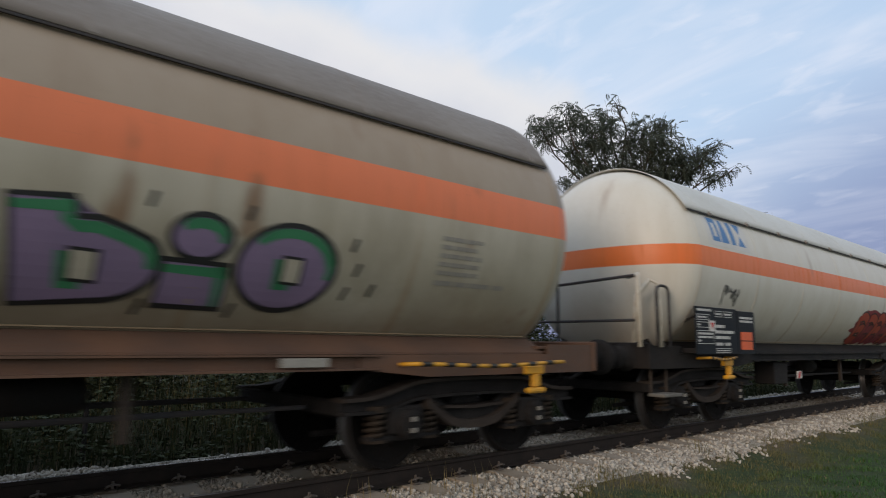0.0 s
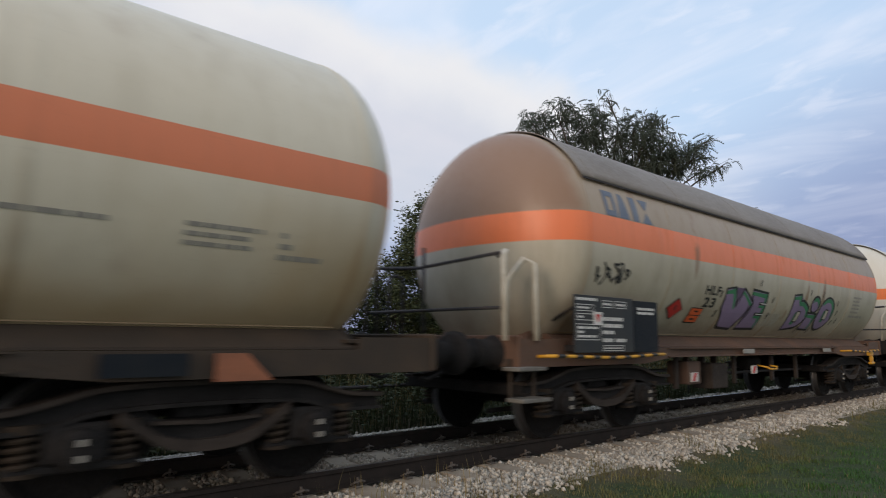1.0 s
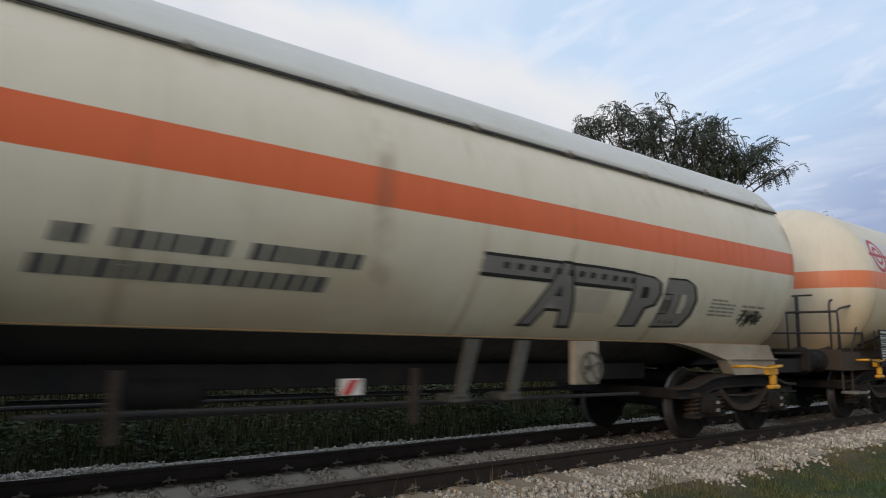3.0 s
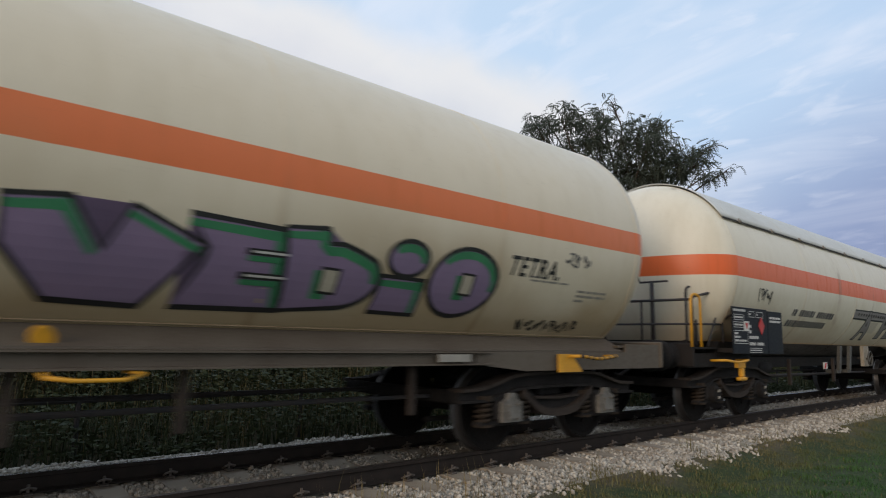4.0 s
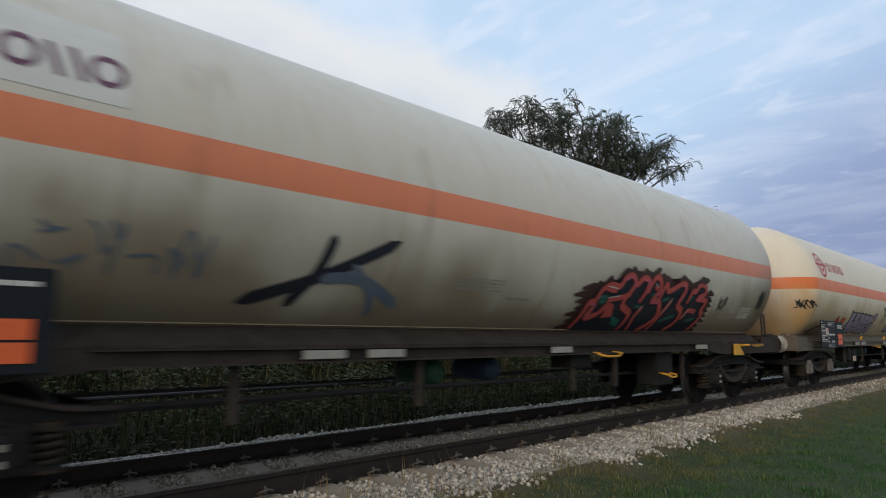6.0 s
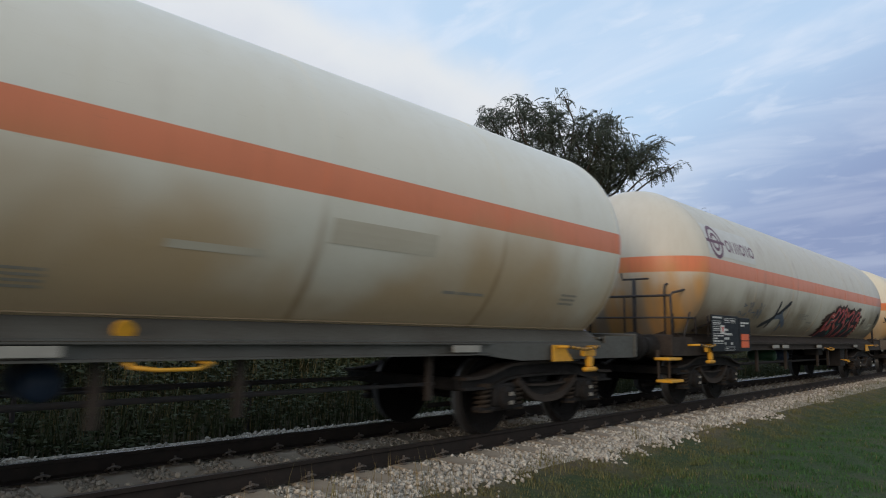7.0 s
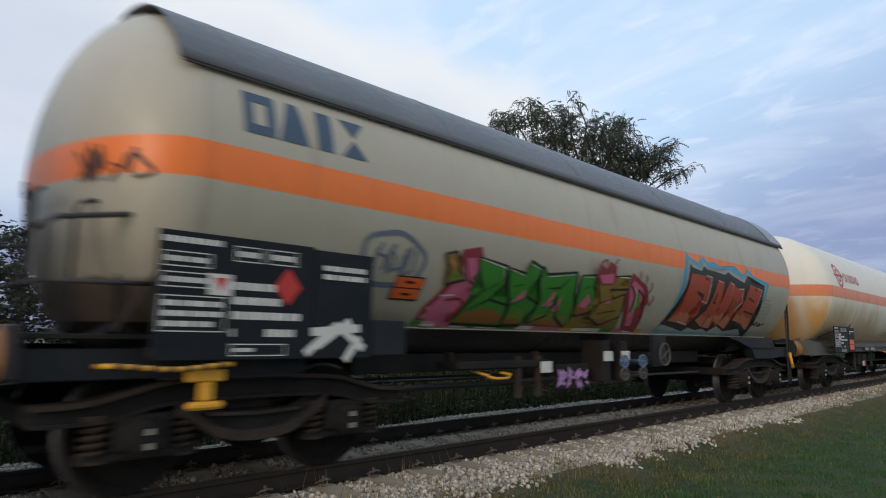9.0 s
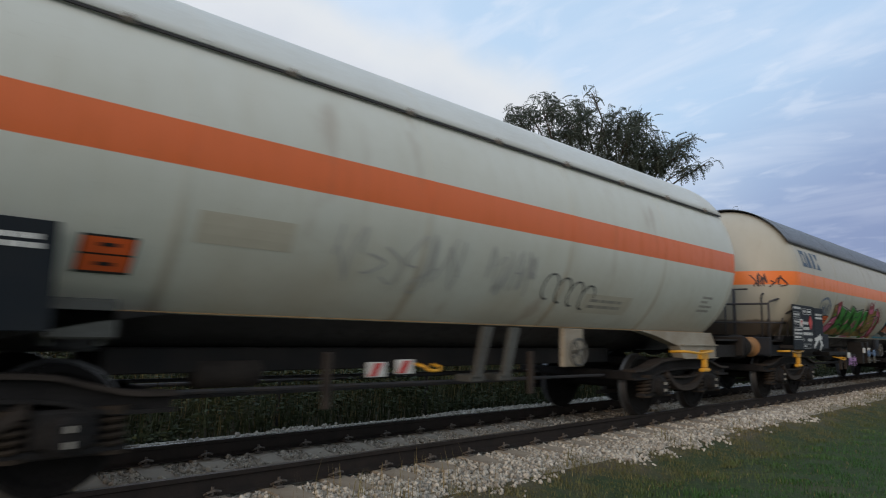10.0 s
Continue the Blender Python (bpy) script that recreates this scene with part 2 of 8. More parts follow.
tread_steel = worn("tread_steel", (0.16, 0.16, 0.165), (0.07, 0.065, 0.065), 0.45, 0.9, 8.0, 60, 0.001, 0.4)
rail_web = worn("rail_web", (0.022, 0.019, 0.018), (0.040, 0.031, 0.027), 0.85, 0, 5.0, 40, 0.005)
rail_top = worn("rail_top", (0.11, 0.095, 0.085), (0.07, 0.055, 0.045), 0.45, 0.6, 6.0, 60, 0.001)
rail_shine = worn("rail_shine", (0.55, 0.55, 0.56), (0.40, 0.39, 0.38), 0.22, 1.0, 6.0, 60, 0.001)
board_dark = worn("board_dark", (0.009, 0.013, 0.019), (0.020, 0.022, 0.024), 0.6, 0, 3.0, 30, 0.002)
board_slate = worn("board_slate", (0.030, 0.036, 0.042), (0.055, 0.052, 0.048), 0.5, 0, 3.0, 30, 0.002)
label_white = worn("label_white", (0.62, 0.62, 0.60), (0.42, 0.40, 0.36), 0.55, 0, 12.0, 60, 0.001)
label_grey = worn("label_grey", (0.26, 0.25, 0.225), (0.36, 0.34, 0.30), 0.6, 0, 9.0, 60, 0.001)
plate_orange = worn("plate_orange", (0.72, 0.115, 0.02), (0.50, 0.09, 0.03), 0.5, 0, 8.0, 50, 0.001, 0.4)
plate_red = worn("plate_red", (0.50, 0.022, 0.018), (0.33, 0.03, 0.025), 0.5, 0, 8.0, 50, 0.001, 0.4)
yellow = worn("yellow", (0.72, 0.36, 0.02), (0.42, 0.22, 0.03), 0.5, 0, 7.0, 50, 0.002, 0.6)
clip_steel = worn("clip_steel", (0.11, 0.095, 0.085), (0.05, 0.04, 0.03), 0.6, 0.1, 30.0, 80, 0.001)
wedge_rust = worn("wedge_rust", (0.30, 0.105, 0.05), (0.16, 0.07, 0.04), 0.6, 0, 7.0, 50, 0.002, 0.6)
sleeve_cream = worn("sleeve_cream", (0.42, 0.39, 0.33), (0.22, 0.17, 0.12), 0.6, 0, 5.0, 40, 0.003, 0.6)
sleeve_ochre = worn("sleeve_ochre", (0.34, 0.17, 0.06), (0.18, 0.10, 0.05), 0.65, 0, 5.0, 40, 0.003, 0.6)
wheel_blue = worn("wheel_blue", (0.10, 0.17, 0.30), (0.07, 0.10, 0.16), 0.5, 0, 6.0, 40, 0.002, 0.5)
rod_white = worn("rod_white", (0.60, 0.58, 0.50), (0.34, 0.28, 0.2), 0.5, 0, 9.0, 50, 0.002, 0.6)
rod_dark = worn("rod_dark", (0.045, 0.048, 0.055), (0.08, 0.06, 0.05), 0.6, 0, 9.0, 50, 0.002)
hood_grey = worn("hood_grey", (0.085, 0.092, 0.105), (0.13, 0.135, 0.145), 0.45, 0.2, 0.8, 20, 0.006, 0.6)
hood_sheen = worn("hood_sheen", (0.22, 0.24, 0.275), (0.17, 0.18, 0.20), 0.4, 0.1, 1.5, 20, 0.004, 0.5)
hood_dull = worn("hood_dull", (0.23, 0.205, 0.18), (0.15, 0.125, 0.105), 0.6, 0.0, 0.9, 20, 0.006, 0.7)
hood_white = worn("hood_white", (0.60, 0.61, 0.575), (0.46, 0.45, 0.40), 0.5, 0.0, 0.9, 20, 0.006, 0.5)
cloth_purple = spray("spray_violet", (0.50, 0.27, 0.55), (0.34, 0.17, 0.40))
tank_green = spray("tank_green", (0.012, 0.065, 0.028))
tank_blue = spray("tank_blue", (0.012, 0.032, 0.075))
s_black = spray("spray_black", (0.012, 0.013, 0.015), (0.03, 0.03, 0.03))
s_purple = spray("spray_purple", (0.265, 0.195, 0.32), (0.20, 0.155, 0.26))
s_green = spray("spray_green", (0.05, 0.24, 0.11), (0.03, 0.16, 0.08))
s_ash = spray("spray_ash", (0.235, 0.225, 0.22), (0.17, 0.165, 0.165))
s_faint = spray("spray_faint", (0.40, 0.39, 0.39), (0.46, 0.45, 0.43))
s_lilac = spray("spray_lilac", (0.31, 0.25, 0.34), (0.25, 0.20, 0.29))
s_lime = spray("spray_lime", (0.035, 0.215, 0.022), (0.06, 0.20, 0.025))
s_pink = spray("spray_pink", (0.55, 0.14, 0.25), (0.36, 0.08, 0.14))
s_crimson = spray("spray_crimson", (0.26, 0.03, 0.04), (0.16, 0.02, 0.03))
s_olive = spray("spray_olive", (0.20, 0.15, 0.03), (0.30, 0.16, 0.03))
s_red = spray("spray_red", (0.38, 0.055, 0.028), (0.30, 0.06, 0.03))
s_peach = spray("spray_peach", (0.48, 0.17, 0.09), (0.38, 0.10, 0.06))
s_coral = spray("spray_coral", (0.50, 0.09, 0.08), (0.36, 0.06, 0.06))
s_cyan = spray("spray_cyan", (0.08, 0.34, 0.52), (0.06, 0.27, 0.40))
s_navy = spray("spray_navy", (0.010, 0.013, 0.026), (0.02, 0.022, 0.036))
s_teal = spray("spray_teal", (0.02, 0.15, 0.12), (0.02, 0.10, 0.09))
s_maroon = spray("spray_maroon", (0.055, 0.022, 0.02), (0.03, 0.015, 0.015))
s_grey = spray("spray_grey", (0.085, 0.085, 0.09), (0.12, 0.115, 0.115))
s_pale = spray("spray_pale", (0.36, 0.36, 0.35), (0.30, 0.30, 0.29))
s_rust = spray("spray_rust", (0.24, 0.10, 0.02), (0.18, 0.10, 0.02))
s_olive_green = spray("spray_olive_green", (0.11, 0.19, 0.025), (0.17, 0.16, 0.02))
s_white = spray("spray_white", (0.62, 0.62, 0.60), (0.5, 0.5, 0.48))
s_yellow = spray("spray_yellow", (0.55, 0.30, 0.04))
s_slate = spray("spray_slate", (0.10, 0.13, 0.19), (0.16, 0.19, 0.24))
mark_blue = spray("mark_blue", (0.035, 0.075, 0.135), (0.06, 0.09, 0.14))
mark_bright = spray("mark_bright", (0.06, 0.20, 0.46), (0.08, 0.2, 0.4))
mark_plum = spray("mark_plum", (0.12, 0.045, 0.09), (0.16, 0.07, 0.11))
mark_red = spray("mark_red", (0.45, 0.055, 0.085), (0.40, 0.08, 0.10))


def ballast_mat():
    n = Nodes("ballast")
    co = n.coords()
    r = n.island()
    g = n.noise(co, 60, 4)
    big = n.noise(co, 1.2, 4)
    col = n.mix(r, (0.26, 0.235, 0.20), (0.61, 0.565, 0.49))
    col = n.mix(n.ramp(g, 0.45, 0.75, 0, 0.4), col, (0.24, 0.20, 0.15))
    col = n.mix(n.ramp(big, 0.55, 0.75, 0, 0.35), col, (0.20, 0.15, 0.10))
    # between the rails: brown track dirt, with the train's shade put into the colour
    mid = n.math("ABSOLUTE", n.math("SUBTRACT", n.axis(co, 1), YC))
    col = n.mix(n.math("MULTIPLY", n.ramp(n.math("ADD", mid, n.math("MULTIPLY", big, 0.5)), 1.15, 0.75), 0.28), col, (0.15, 0.12, 0.09))
    return n.done(col, 0.85, 0, g, 0.004)


def bed_mat():
    n = Nodes("bed")
    co = n.coords()
    v = n.t.nodes.new("ShaderNodeTexVoronoi")
    v.inputs["Scale"].default_value = 24
    n.t.links.new(co, v.inputs["Vector"])
    g = n.noise(co, 30, 4)
    col = n.mix(n.ramp(g, 0.35, 0.7), (0.30, 0.27, 0.22), (0.50, 0.46, 0.40))
    col = n.mix(n.ramp(n.noise(co, 1.1, 4), 0.5, 0.75, 0, 0.5), col, (0.12, 0.095, 0.07))
    return n.done(col, 0.9, 0, v.outputs["Distance"], 0.04)


def concrete_mat():
    n = Nodes("concrete")
    co = n.coords()
    g, b = n.noise(co, 45, 4), n.noise(co, 3, 4)
    col = n.mix(n.ramp(b, 0.35, 0.7), (0.37, 0.32, 0.255), (0.25, 0.205, 0.16))
    col = n.mix(n.math("MULTIPLY", n.random(), 0.35), col, (0.20, 0.17, 0.14))
    return n.done(col, 0.85, 0, g, 0.004)


def ground_mat():
    n = Nodes("ground")
    co = n.coords()
    g, b, c = n.noise(co, 18, 5), n.noise(co, 0.7, 5), n.noise(co, 90, 3)
    col = n.mix(n.ramp(g, 0.35, 0.7), (0.014, 0.036, 0.008), (0.040, 0.065, 0.016))
    col = n.mix(n.ramp(b, 0.52, 0.74, 0, 0.55), col, (0.090, 0.072, 0.038))
    col = n.mix(n.ramp(c, 0.5, 0.8, 0, 0.25), col, (0.10, 0.085, 0.05))
    soil = n.ramp(n.math("ADD", n.axis(co, 1), n.math("MULTIPLY", n.noise(co, 1.6, 5), 1.6)), 4.55, 5.15)
    col = n.mix(n.math("MULTIPLY", soil, 0.85), col, n.mix(n.ramp(c, 0.4, 0.7), (0.085, 0.068, 0.042), (0.16, 0.135, 0.09)))
    return n.done(col, 0.95, 0, n.math("ADD", g, c), 0.03)


def leaf_mat(name, a, b, rough=0.6, through=0.0, dry=None):
    n = Nodes(name)
    co = n.coords()
    pick = n.math("ADD", n.math("MULTIPLY", n.island(), 0.5), n.math("ADD", n.math("MULTIPLY", n.ramp(n.noise(co, 7.0, 3), 0.35, 0.65), 0.3), n.math("MULTIPLY", n.ramp(n.noise(co, 1.1, 3), 0.35, 0.65), 0.2)))
    col = n.mix(pick, a, b)
    if dry is not None:                           # worn, straw-coloured towards the stones and in patches
        far = n.ramp(n.math("ADD", n.axis(co, 1), n.math("MULTIPLY", n.noise(co, 0.9, 4), 2.2)), 3.6, 5.3)
        col = n.mix(n.math("MULTIPLY", far, 0.85), col, dry)
    m = n.done(col, rough, 0, None, 0.01, 0.3)
    if through > 0:                               # thin leaves let light through
        tl, ms = n.t.nodes.new("ShaderNodeBsdfTranslucent"), n.t.nodes.new("ShaderNodeMixShader")
        n.put(tl.inputs["Color"], col)
        ms.inputs[0].default_value = through
        n.t.links.new(n.bsdf.outputs[0], ms.inputs[1])
        n.t.links.new(tl.outputs[0], ms.inputs[2])
        n.t.links.new(ms.outputs[0], n.t.nodes["Material Output"].inputs[0])
    return m


ballast_stone, bed_stone, concrete, ground_grass = ballast_mat(), bed_mat(), concrete_mat(), ground_mat()
grass_leaf = leaf_mat("grass_leaf", (0.014, 0.056, 0.011), (0.068, 0.155, 0.032), dry=(0.160, 0.130, 0.056))
dry_leaf = leaf_mat("dry_leaf", (0.13, 0.10, 0.04), (0.29, 0.225, 0.10))
verge_leaf = leaf_mat("verge_leaf", (0.020, 0.034, 0.013), (0.062, 0.074, 0.030))
tree_leaf = leaf_mat("tree_leaf", (0.070, 0.084, 0.062), (0.120, 0.135, 0.100), through=0.5)
bush_leaf = leaf_mat("bush_leaf", (0.028, 0.044, 0.018), (0.085, 0.100, 0.045))
bark = worn("bark", (0.05, 0.04, 0.032), (0.09, 0.075, 0.06), 0.9, 0, 4.0, 30, 0.02)
field = worn("field", (0.12, 0.115, 0.07), (0.07, 0.085, 0.035), 0.95, 0, 0.02, 0.4, 0.02)
ridge_haze = worn("ridge_haze", (0.13, 0.15, 0.20), (0.10, 0.12, 0.16), 1.0, 0, 0.01, 0.1, 0.02)

# ---- mesh tools ----
def part(name, bm, material, parent=None, label="", smooth=False):
    """Links a bmesh (or a ready mesh) as one mesh object under a thing or a part."""
    if isinstance(bm, bpy.types.Mesh):
        me = bm
    else:
        me = bpy.data.meshes.new(name)
        bm.normal_update()
        bm.to_mesh(me)
        bm.free()
        for m in material if isinstance(material, (list, tuple)) else [material]:
            me.materials.append(m)
        if smooth:
            for p in me.polygons:
                p.use_smooth = True
    ob = new(name, me)
    if parent is not None:
        ob.parent = parent
    if label:
        tagged(ob, label)
    return ob


def block(bm, x0, x1, y0, y1, z0, z1, bevel=0.0, mi=0):
    """A box between two corners, with its edges broken."""
    vs = bmesh.ops.create_cube(bm, size=1)["verts"]
    for v in vs:
        v.co = ((x0 + x1) / 2 + v.co.x * (x1 - x0), (y0 + y1) / 2 + v.co.y * (y1 - y0), (z0 + z1) / 2 + v.co.z * (z1 - z0))
    fs = {f for v in vs for f in v.link_faces}
    if bevel:
        es = list({e for v in vs for e in v.link_edges})
        r = bmesh.ops.bevel(bm, geom=es, offset=bevel, segments=1, affect="EDGES", clamp_overlap=True)
        fs = {f for f in fs if f.is_valid} | set(r["faces"])
    for f in fs:
        f.material_index = mi
    return bm


def rod(bm, p, q, r, n=10, r2=None, mi=0):
    """A round bar from p to q."""
    p, q = Vector(p), Vector(q)
    d = q - p
    turn = d.to_track_quat("Z", "Y").to_matrix()
    r2 = r if r2 is None else r2
    rings = []
    for c, rad in ((p, r), (q, r2)):
        rings.append([bm.verts.new(c + turn @ Vector((rad * math.cos(2 * math.pi * k / n), rad * math.sin(2 * math.pi * k / n), 0))) for k in range(n)])
    fs = [bm.faces.new((rings[0][k], rings[0][(k + 1) % n], rings[1][(k + 1) % n], rings[1][k])) for k in range(n)]
    fs += [bm.faces.new(rings[0][::-1]), bm.faces.new(rings[1])]
    for f in fs:
        f.material_index = mi
    return bm


def tube(bm, pts, r, n=8, mi=0):
    """A bent pipe through points."""
    pts = [Vector(p) for p in pts]
    rings = []
    for i, p in enumerate(pts):
        d = (pts[min(i + 1, len(pts) - 1)] - pts[max(i - 1, 0)]).normalized()
        turn = d.to_track_quat("Z", "Y").to_matrix()
        rings.append([bm.verts.new(p + turn @ Vector((r * math.cos(2 * math.pi * k / n), r * math.sin(2 * math.pi * k / n), 0))) for k in range(n)])
    for a, b in zip(rings, rings[1:]):
        # join each vertex to the nearest turn of the next ring
        best = min(range(n), key=lambda s: sum((a[k].co - b[(k + s) % n].co).length for k in range(n)))
        for k in range(n):
            f = bm.faces.new((a[k], a[(k + 1) % n], b[(k + 1 + best) % n], b[(k + best) % n]))
            f.material_index = mi
    bm.faces.new(rings[0][::-1]).material_index = mi
    bm.faces.new(rings[-1]).material_index = mi
    return bm


def lathe(bm, prof, n=48, axis="x", mi=0):
    """Turns (along, radius) round an axis."""
    rings = []
    for a, r in prof:
        ring = []
        for k in range(n):
            c, s = r * math.cos(2 * math.pi * k / n), r * math.sin(2 * math.pi * k / n)
            ring.append(bm.verts.new((a, c, s) if axis == "x" else (s, a, c)))
        rings.append(ring)
    for a, b in zip(rings, rings[1:]):
        for k in range(n):
            bm.faces.new((a[k], a[(k + 1) % n], b[(k + 1) % n], b[k])).material_index = mi
    return bm


def prism(bm, outline, y0, y1, mi=0):
    """An outline in (x, z) given depth from y0 to y1."""
    a = [bm.verts.new((x, y0, z)) for x, z in outline]
    b = [bm.verts.new((x, y1, z)) for x, z in outline]
    n = len(a)
    fs = [bm.faces.new(a), bm.faces.new(b[::-1])]
    fs += [bm.faces.new((a[k], b[k], b[(k + 1) % n], a[(k + 1) % n])) for k in range(n)]
    for f in fs:
        f.material_index = mi
    bmesh.ops.recalc_face_normals(bm, faces=fs)
    return bm


def ribbon(bm, top, bottom, y0, y1, mi=0):
    """A curved beam between two equally long lines of (x, z)."""
    for i in range(len(top) - 1):
        t0, t1, b0, b1 = top[i], top[i + 1], bottom[i], bottom[i + 1]
        vs = [[bm.verts.new((p[0], y, p[1])) for p in (t0, t1, b1, b0)] for y in (y0, y1)]
        fs = [bm.faces.new(vs[0]), bm.faces.new(vs[1][::-1]),
              bm.faces.new((vs[0][0], vs[1][0], vs[1][1], vs[0][1])), bm.faces.new((vs[0][3], vs[0][2], vs[1][2], vs[1][3]))]
        if i == 0:
            fs.append(bm.faces.new((vs[0][0], vs[0][3], vs[1][3], vs[1][0])))
        if i == len(top) - 2:
            fs.append(bm.faces.new((vs[0][1], vs[1][1], vs[1][2], vs[0][2])))
        for f in fs:
            f.material_index = mi
    bmesh.ops.remove_doubles(bm, verts=bm.verts, dist=0.0005)
    bmesh.ops.recalc_face_normals(bm, faces=bm.faces)
    return bm


# ---- paint that follows the tank ----
TANK_R, TANK_Z = 1.55, 2.52
DISH = 0.78


def wrap(bm, lift):
    """Slices a flat (x, 0, z) mesh into bands and lays it on the near side of the tank."""
    if not bm.verts:
        return bm
    z0, z1 = min(v.co.z for v in bm.verts), max(v.co.z for v in bm.verts)
    k = math.floor(z0 / 0.07) + 1
    while k * 0.07 < z1:
        bmesh.ops.bisect_plane(bm, geom=bm.verts[:] + bm.edges[:] + bm.faces[:], plane_co=(0, 0, k * 0.07), plane_no=(0, 0, 1))
        k += 1
    for v in bm.verts:
        h = min(abs(v.co.z - TANK_Z), TANK_R)
        v.co.y = -math.sqrt(TANK_R ** 2 - h ** 2) - lift - v.co.y
    for f in bm.faces:
        if f.normal.y > 0:
            f.normal_flip()
    bm.normal_update()
    for f in bm.faces:
        if f.normal.y > 0:
            f.normal_flip()
    return bm


def letters(text, x0, x1, z0, z1, bold=0.0, slant=0.0, shift=(0, 0), spread=1.0):
    """The flat mesh of a word in the built-in font, fitted into a box."""
    cu = bpy.data.curves.new("word", "FONT")
    cu.body, cu.offset, cu.resolution_u, cu.space_character = text, 0.0, 3, spread
    ob = bpy.data.objects.new("word", cu)
    me = bpy.data.meshes.new_from_object(ob)
    xs, ys = [v.co.x for v in me.vertices], [v.co.y for v in me.vertices]
    bx0, bx1, by0, by1 = min(xs), max(xs), min(ys), max(ys)
    bpy.data.meshes.remove(me)
    cu.offset = bold
    me = bpy.data.meshes.new_from_object(ob)
    bm = bmesh.new()
    bm.from_mesh(me)
    for o in (ob,):
        bpy.data.objects.remove(o)
    bpy.data.meshes.remove(me), bpy.data.curves.remove(cu)
    for v in bm.verts:
        u, w = (v.co.x - bx0) / (bx1 - bx0), (v.co.y - by0) / (by1 - by0)
        v.co = (x0 + u * (x1 - x0) + slant * (w - 0.5) + shift[0], 0, z0 + w * (z1 - z0) + shift[1])
    return bm


def merge(into, bm, mi=0):
    """Adds one bmesh to another with one material slot."""
    for f in bm.faces:
        f.material_index = mi
    me = bpy.data.meshes.new("tmp")
    bm.to_mesh(me)
    bm.free()
    into.from_mesh(me)
    bpy.data.meshes.remove(me)
    return into


def stroke(bm, pts, w, y=0.0, mi=0, taper=1.0):
    """A flat brush stroke through (x, z) points, with round joints."""
    pts = [Vector((p[0], 0, p[1])) for p in pts]
    n = len(pts)
    left, right = [], []
    for i, p in enumerate(pts):
        d = (pts[min(i + 1, n - 1)] - pts[max(i - 1, 0)])
        d = d.normalized() if d.length > 1e-6 else Vector((1, 0, 0))
        s = Vector((-d.z, 0, d.x)) * w / 2 * (taper if i in (0, n - 1) else 1.0)
        left.append(bm.verts.new((p.x + s.x, y, p.z + s.z)))
        right.append(bm.verts.new((p.x - s.x, y, p.z - s.z)))
    for i in range(n - 1):
        f = bm.faces.new((left[i], left[i + 1], right[i + 1], right[i]))
        f.material_index = mi


def spline(pts, n=6):
    """A smooth line through points."""
    out = []
    for i in range(len(pts) - 1):
        p0, p1, p2, p3 = pts[max(i - 1, 0)], pts[i], pts[i + 1], pts[min(i + 2, len(pts) - 1)]
        for k in range(n):
            t = k / n
            out.append(tuple(0.5 * (2 * p1[j] + (p2[j] - p0[j]) * t + (2 * p0[j] - 5 * p1[j] + 4 * p2[j] - p3[j]) * t * t
                                    + (3 * p1[j] - p0[j] - 3 * p2[j] + p3[j]) * t ** 3) for j in range(2)))
    out.append(tuple(pts[-1]))
    return out


def blob(bm, x0, x1, z0, z1, rng, y=0.0, mi=0, rag=0.12, n=40):
    """A ragged filled patch."""
    cx, cz, hx, hz = (x0 + x1) / 2, (z0 + z1) / 2, (x1 - x0) / 2, (z1 - z0) / 2
    ring = []
    for k in range(n):
        a = 2 * math.pi * k / n
        c, s = math.cos(a), math.sin(a)
        e = (abs(c) ** 3 + abs(s) ** 3) ** (-1 / 3) * (1 + rng.uniform(-rag, rag))
        ring.append(bm.verts.new((cx + c * hx * e, y, cz + s * hz * e)))
    f = bm.faces.new(ring)
    f.material_index = mi
    bmesh.ops.triangulate(bm, faces=[f])


def rect(bm, x0, x1, z0, z1, y=0.0, mi=0, lean=0.0):
    f = bm.faces.new([bm.verts.new(p) for p in ((x0 - lean, y, z0), (x1 - lean, y, z0), (x1 + lean, y, z1), (x0 + lean, y, z1))])
    f.material_index = mi
    return f


def bars(bm, x0, x1, z0, z1, rows, rng, y=0.0, mi=0, fill=0.55, runs=3):
    """Rows of plain bars in place of small writing."""
    h = (z1 - z0) / rows
    for r in range(rows):
        x = x0
        zb = z1 - (r + 1) * h
        while x < x1 - 0.02:
            w = min(rng.uniform(0.5, 1.5) * (x1 - x0) / runs, x1 - x)
            rect(bm, x, x + w * 0.86, zb + h * (1 - fill) / 2, zb + h * (1 + fill) / 2, y, mi)
            x += w
            if rng.random() < 0.12:
                break

# ---- the wagons ----
WHEEL_R, AXLE = 0.46, 0.90
spinning = []                     # wheelsets, with their place on the bogie
wagons = []                       # (wagon, middle at the start)
_mesh = {}


def shared(key, make):
    """Builds a mesh once and hands it out to all that look alike."""
    if key not in _mesh:
        bm, mats, smooth = make()
        me = bpy.data.meshes.new(key)
        bm.normal_update()
        bm.to_mesh(me)
        bm.free()
        for m in mats:
            me.materials.append(m)
        if smooth:
            for p in me.polygons:
                p.use_smooth = True
        _mesh[key] = me
    return _mesh[key]


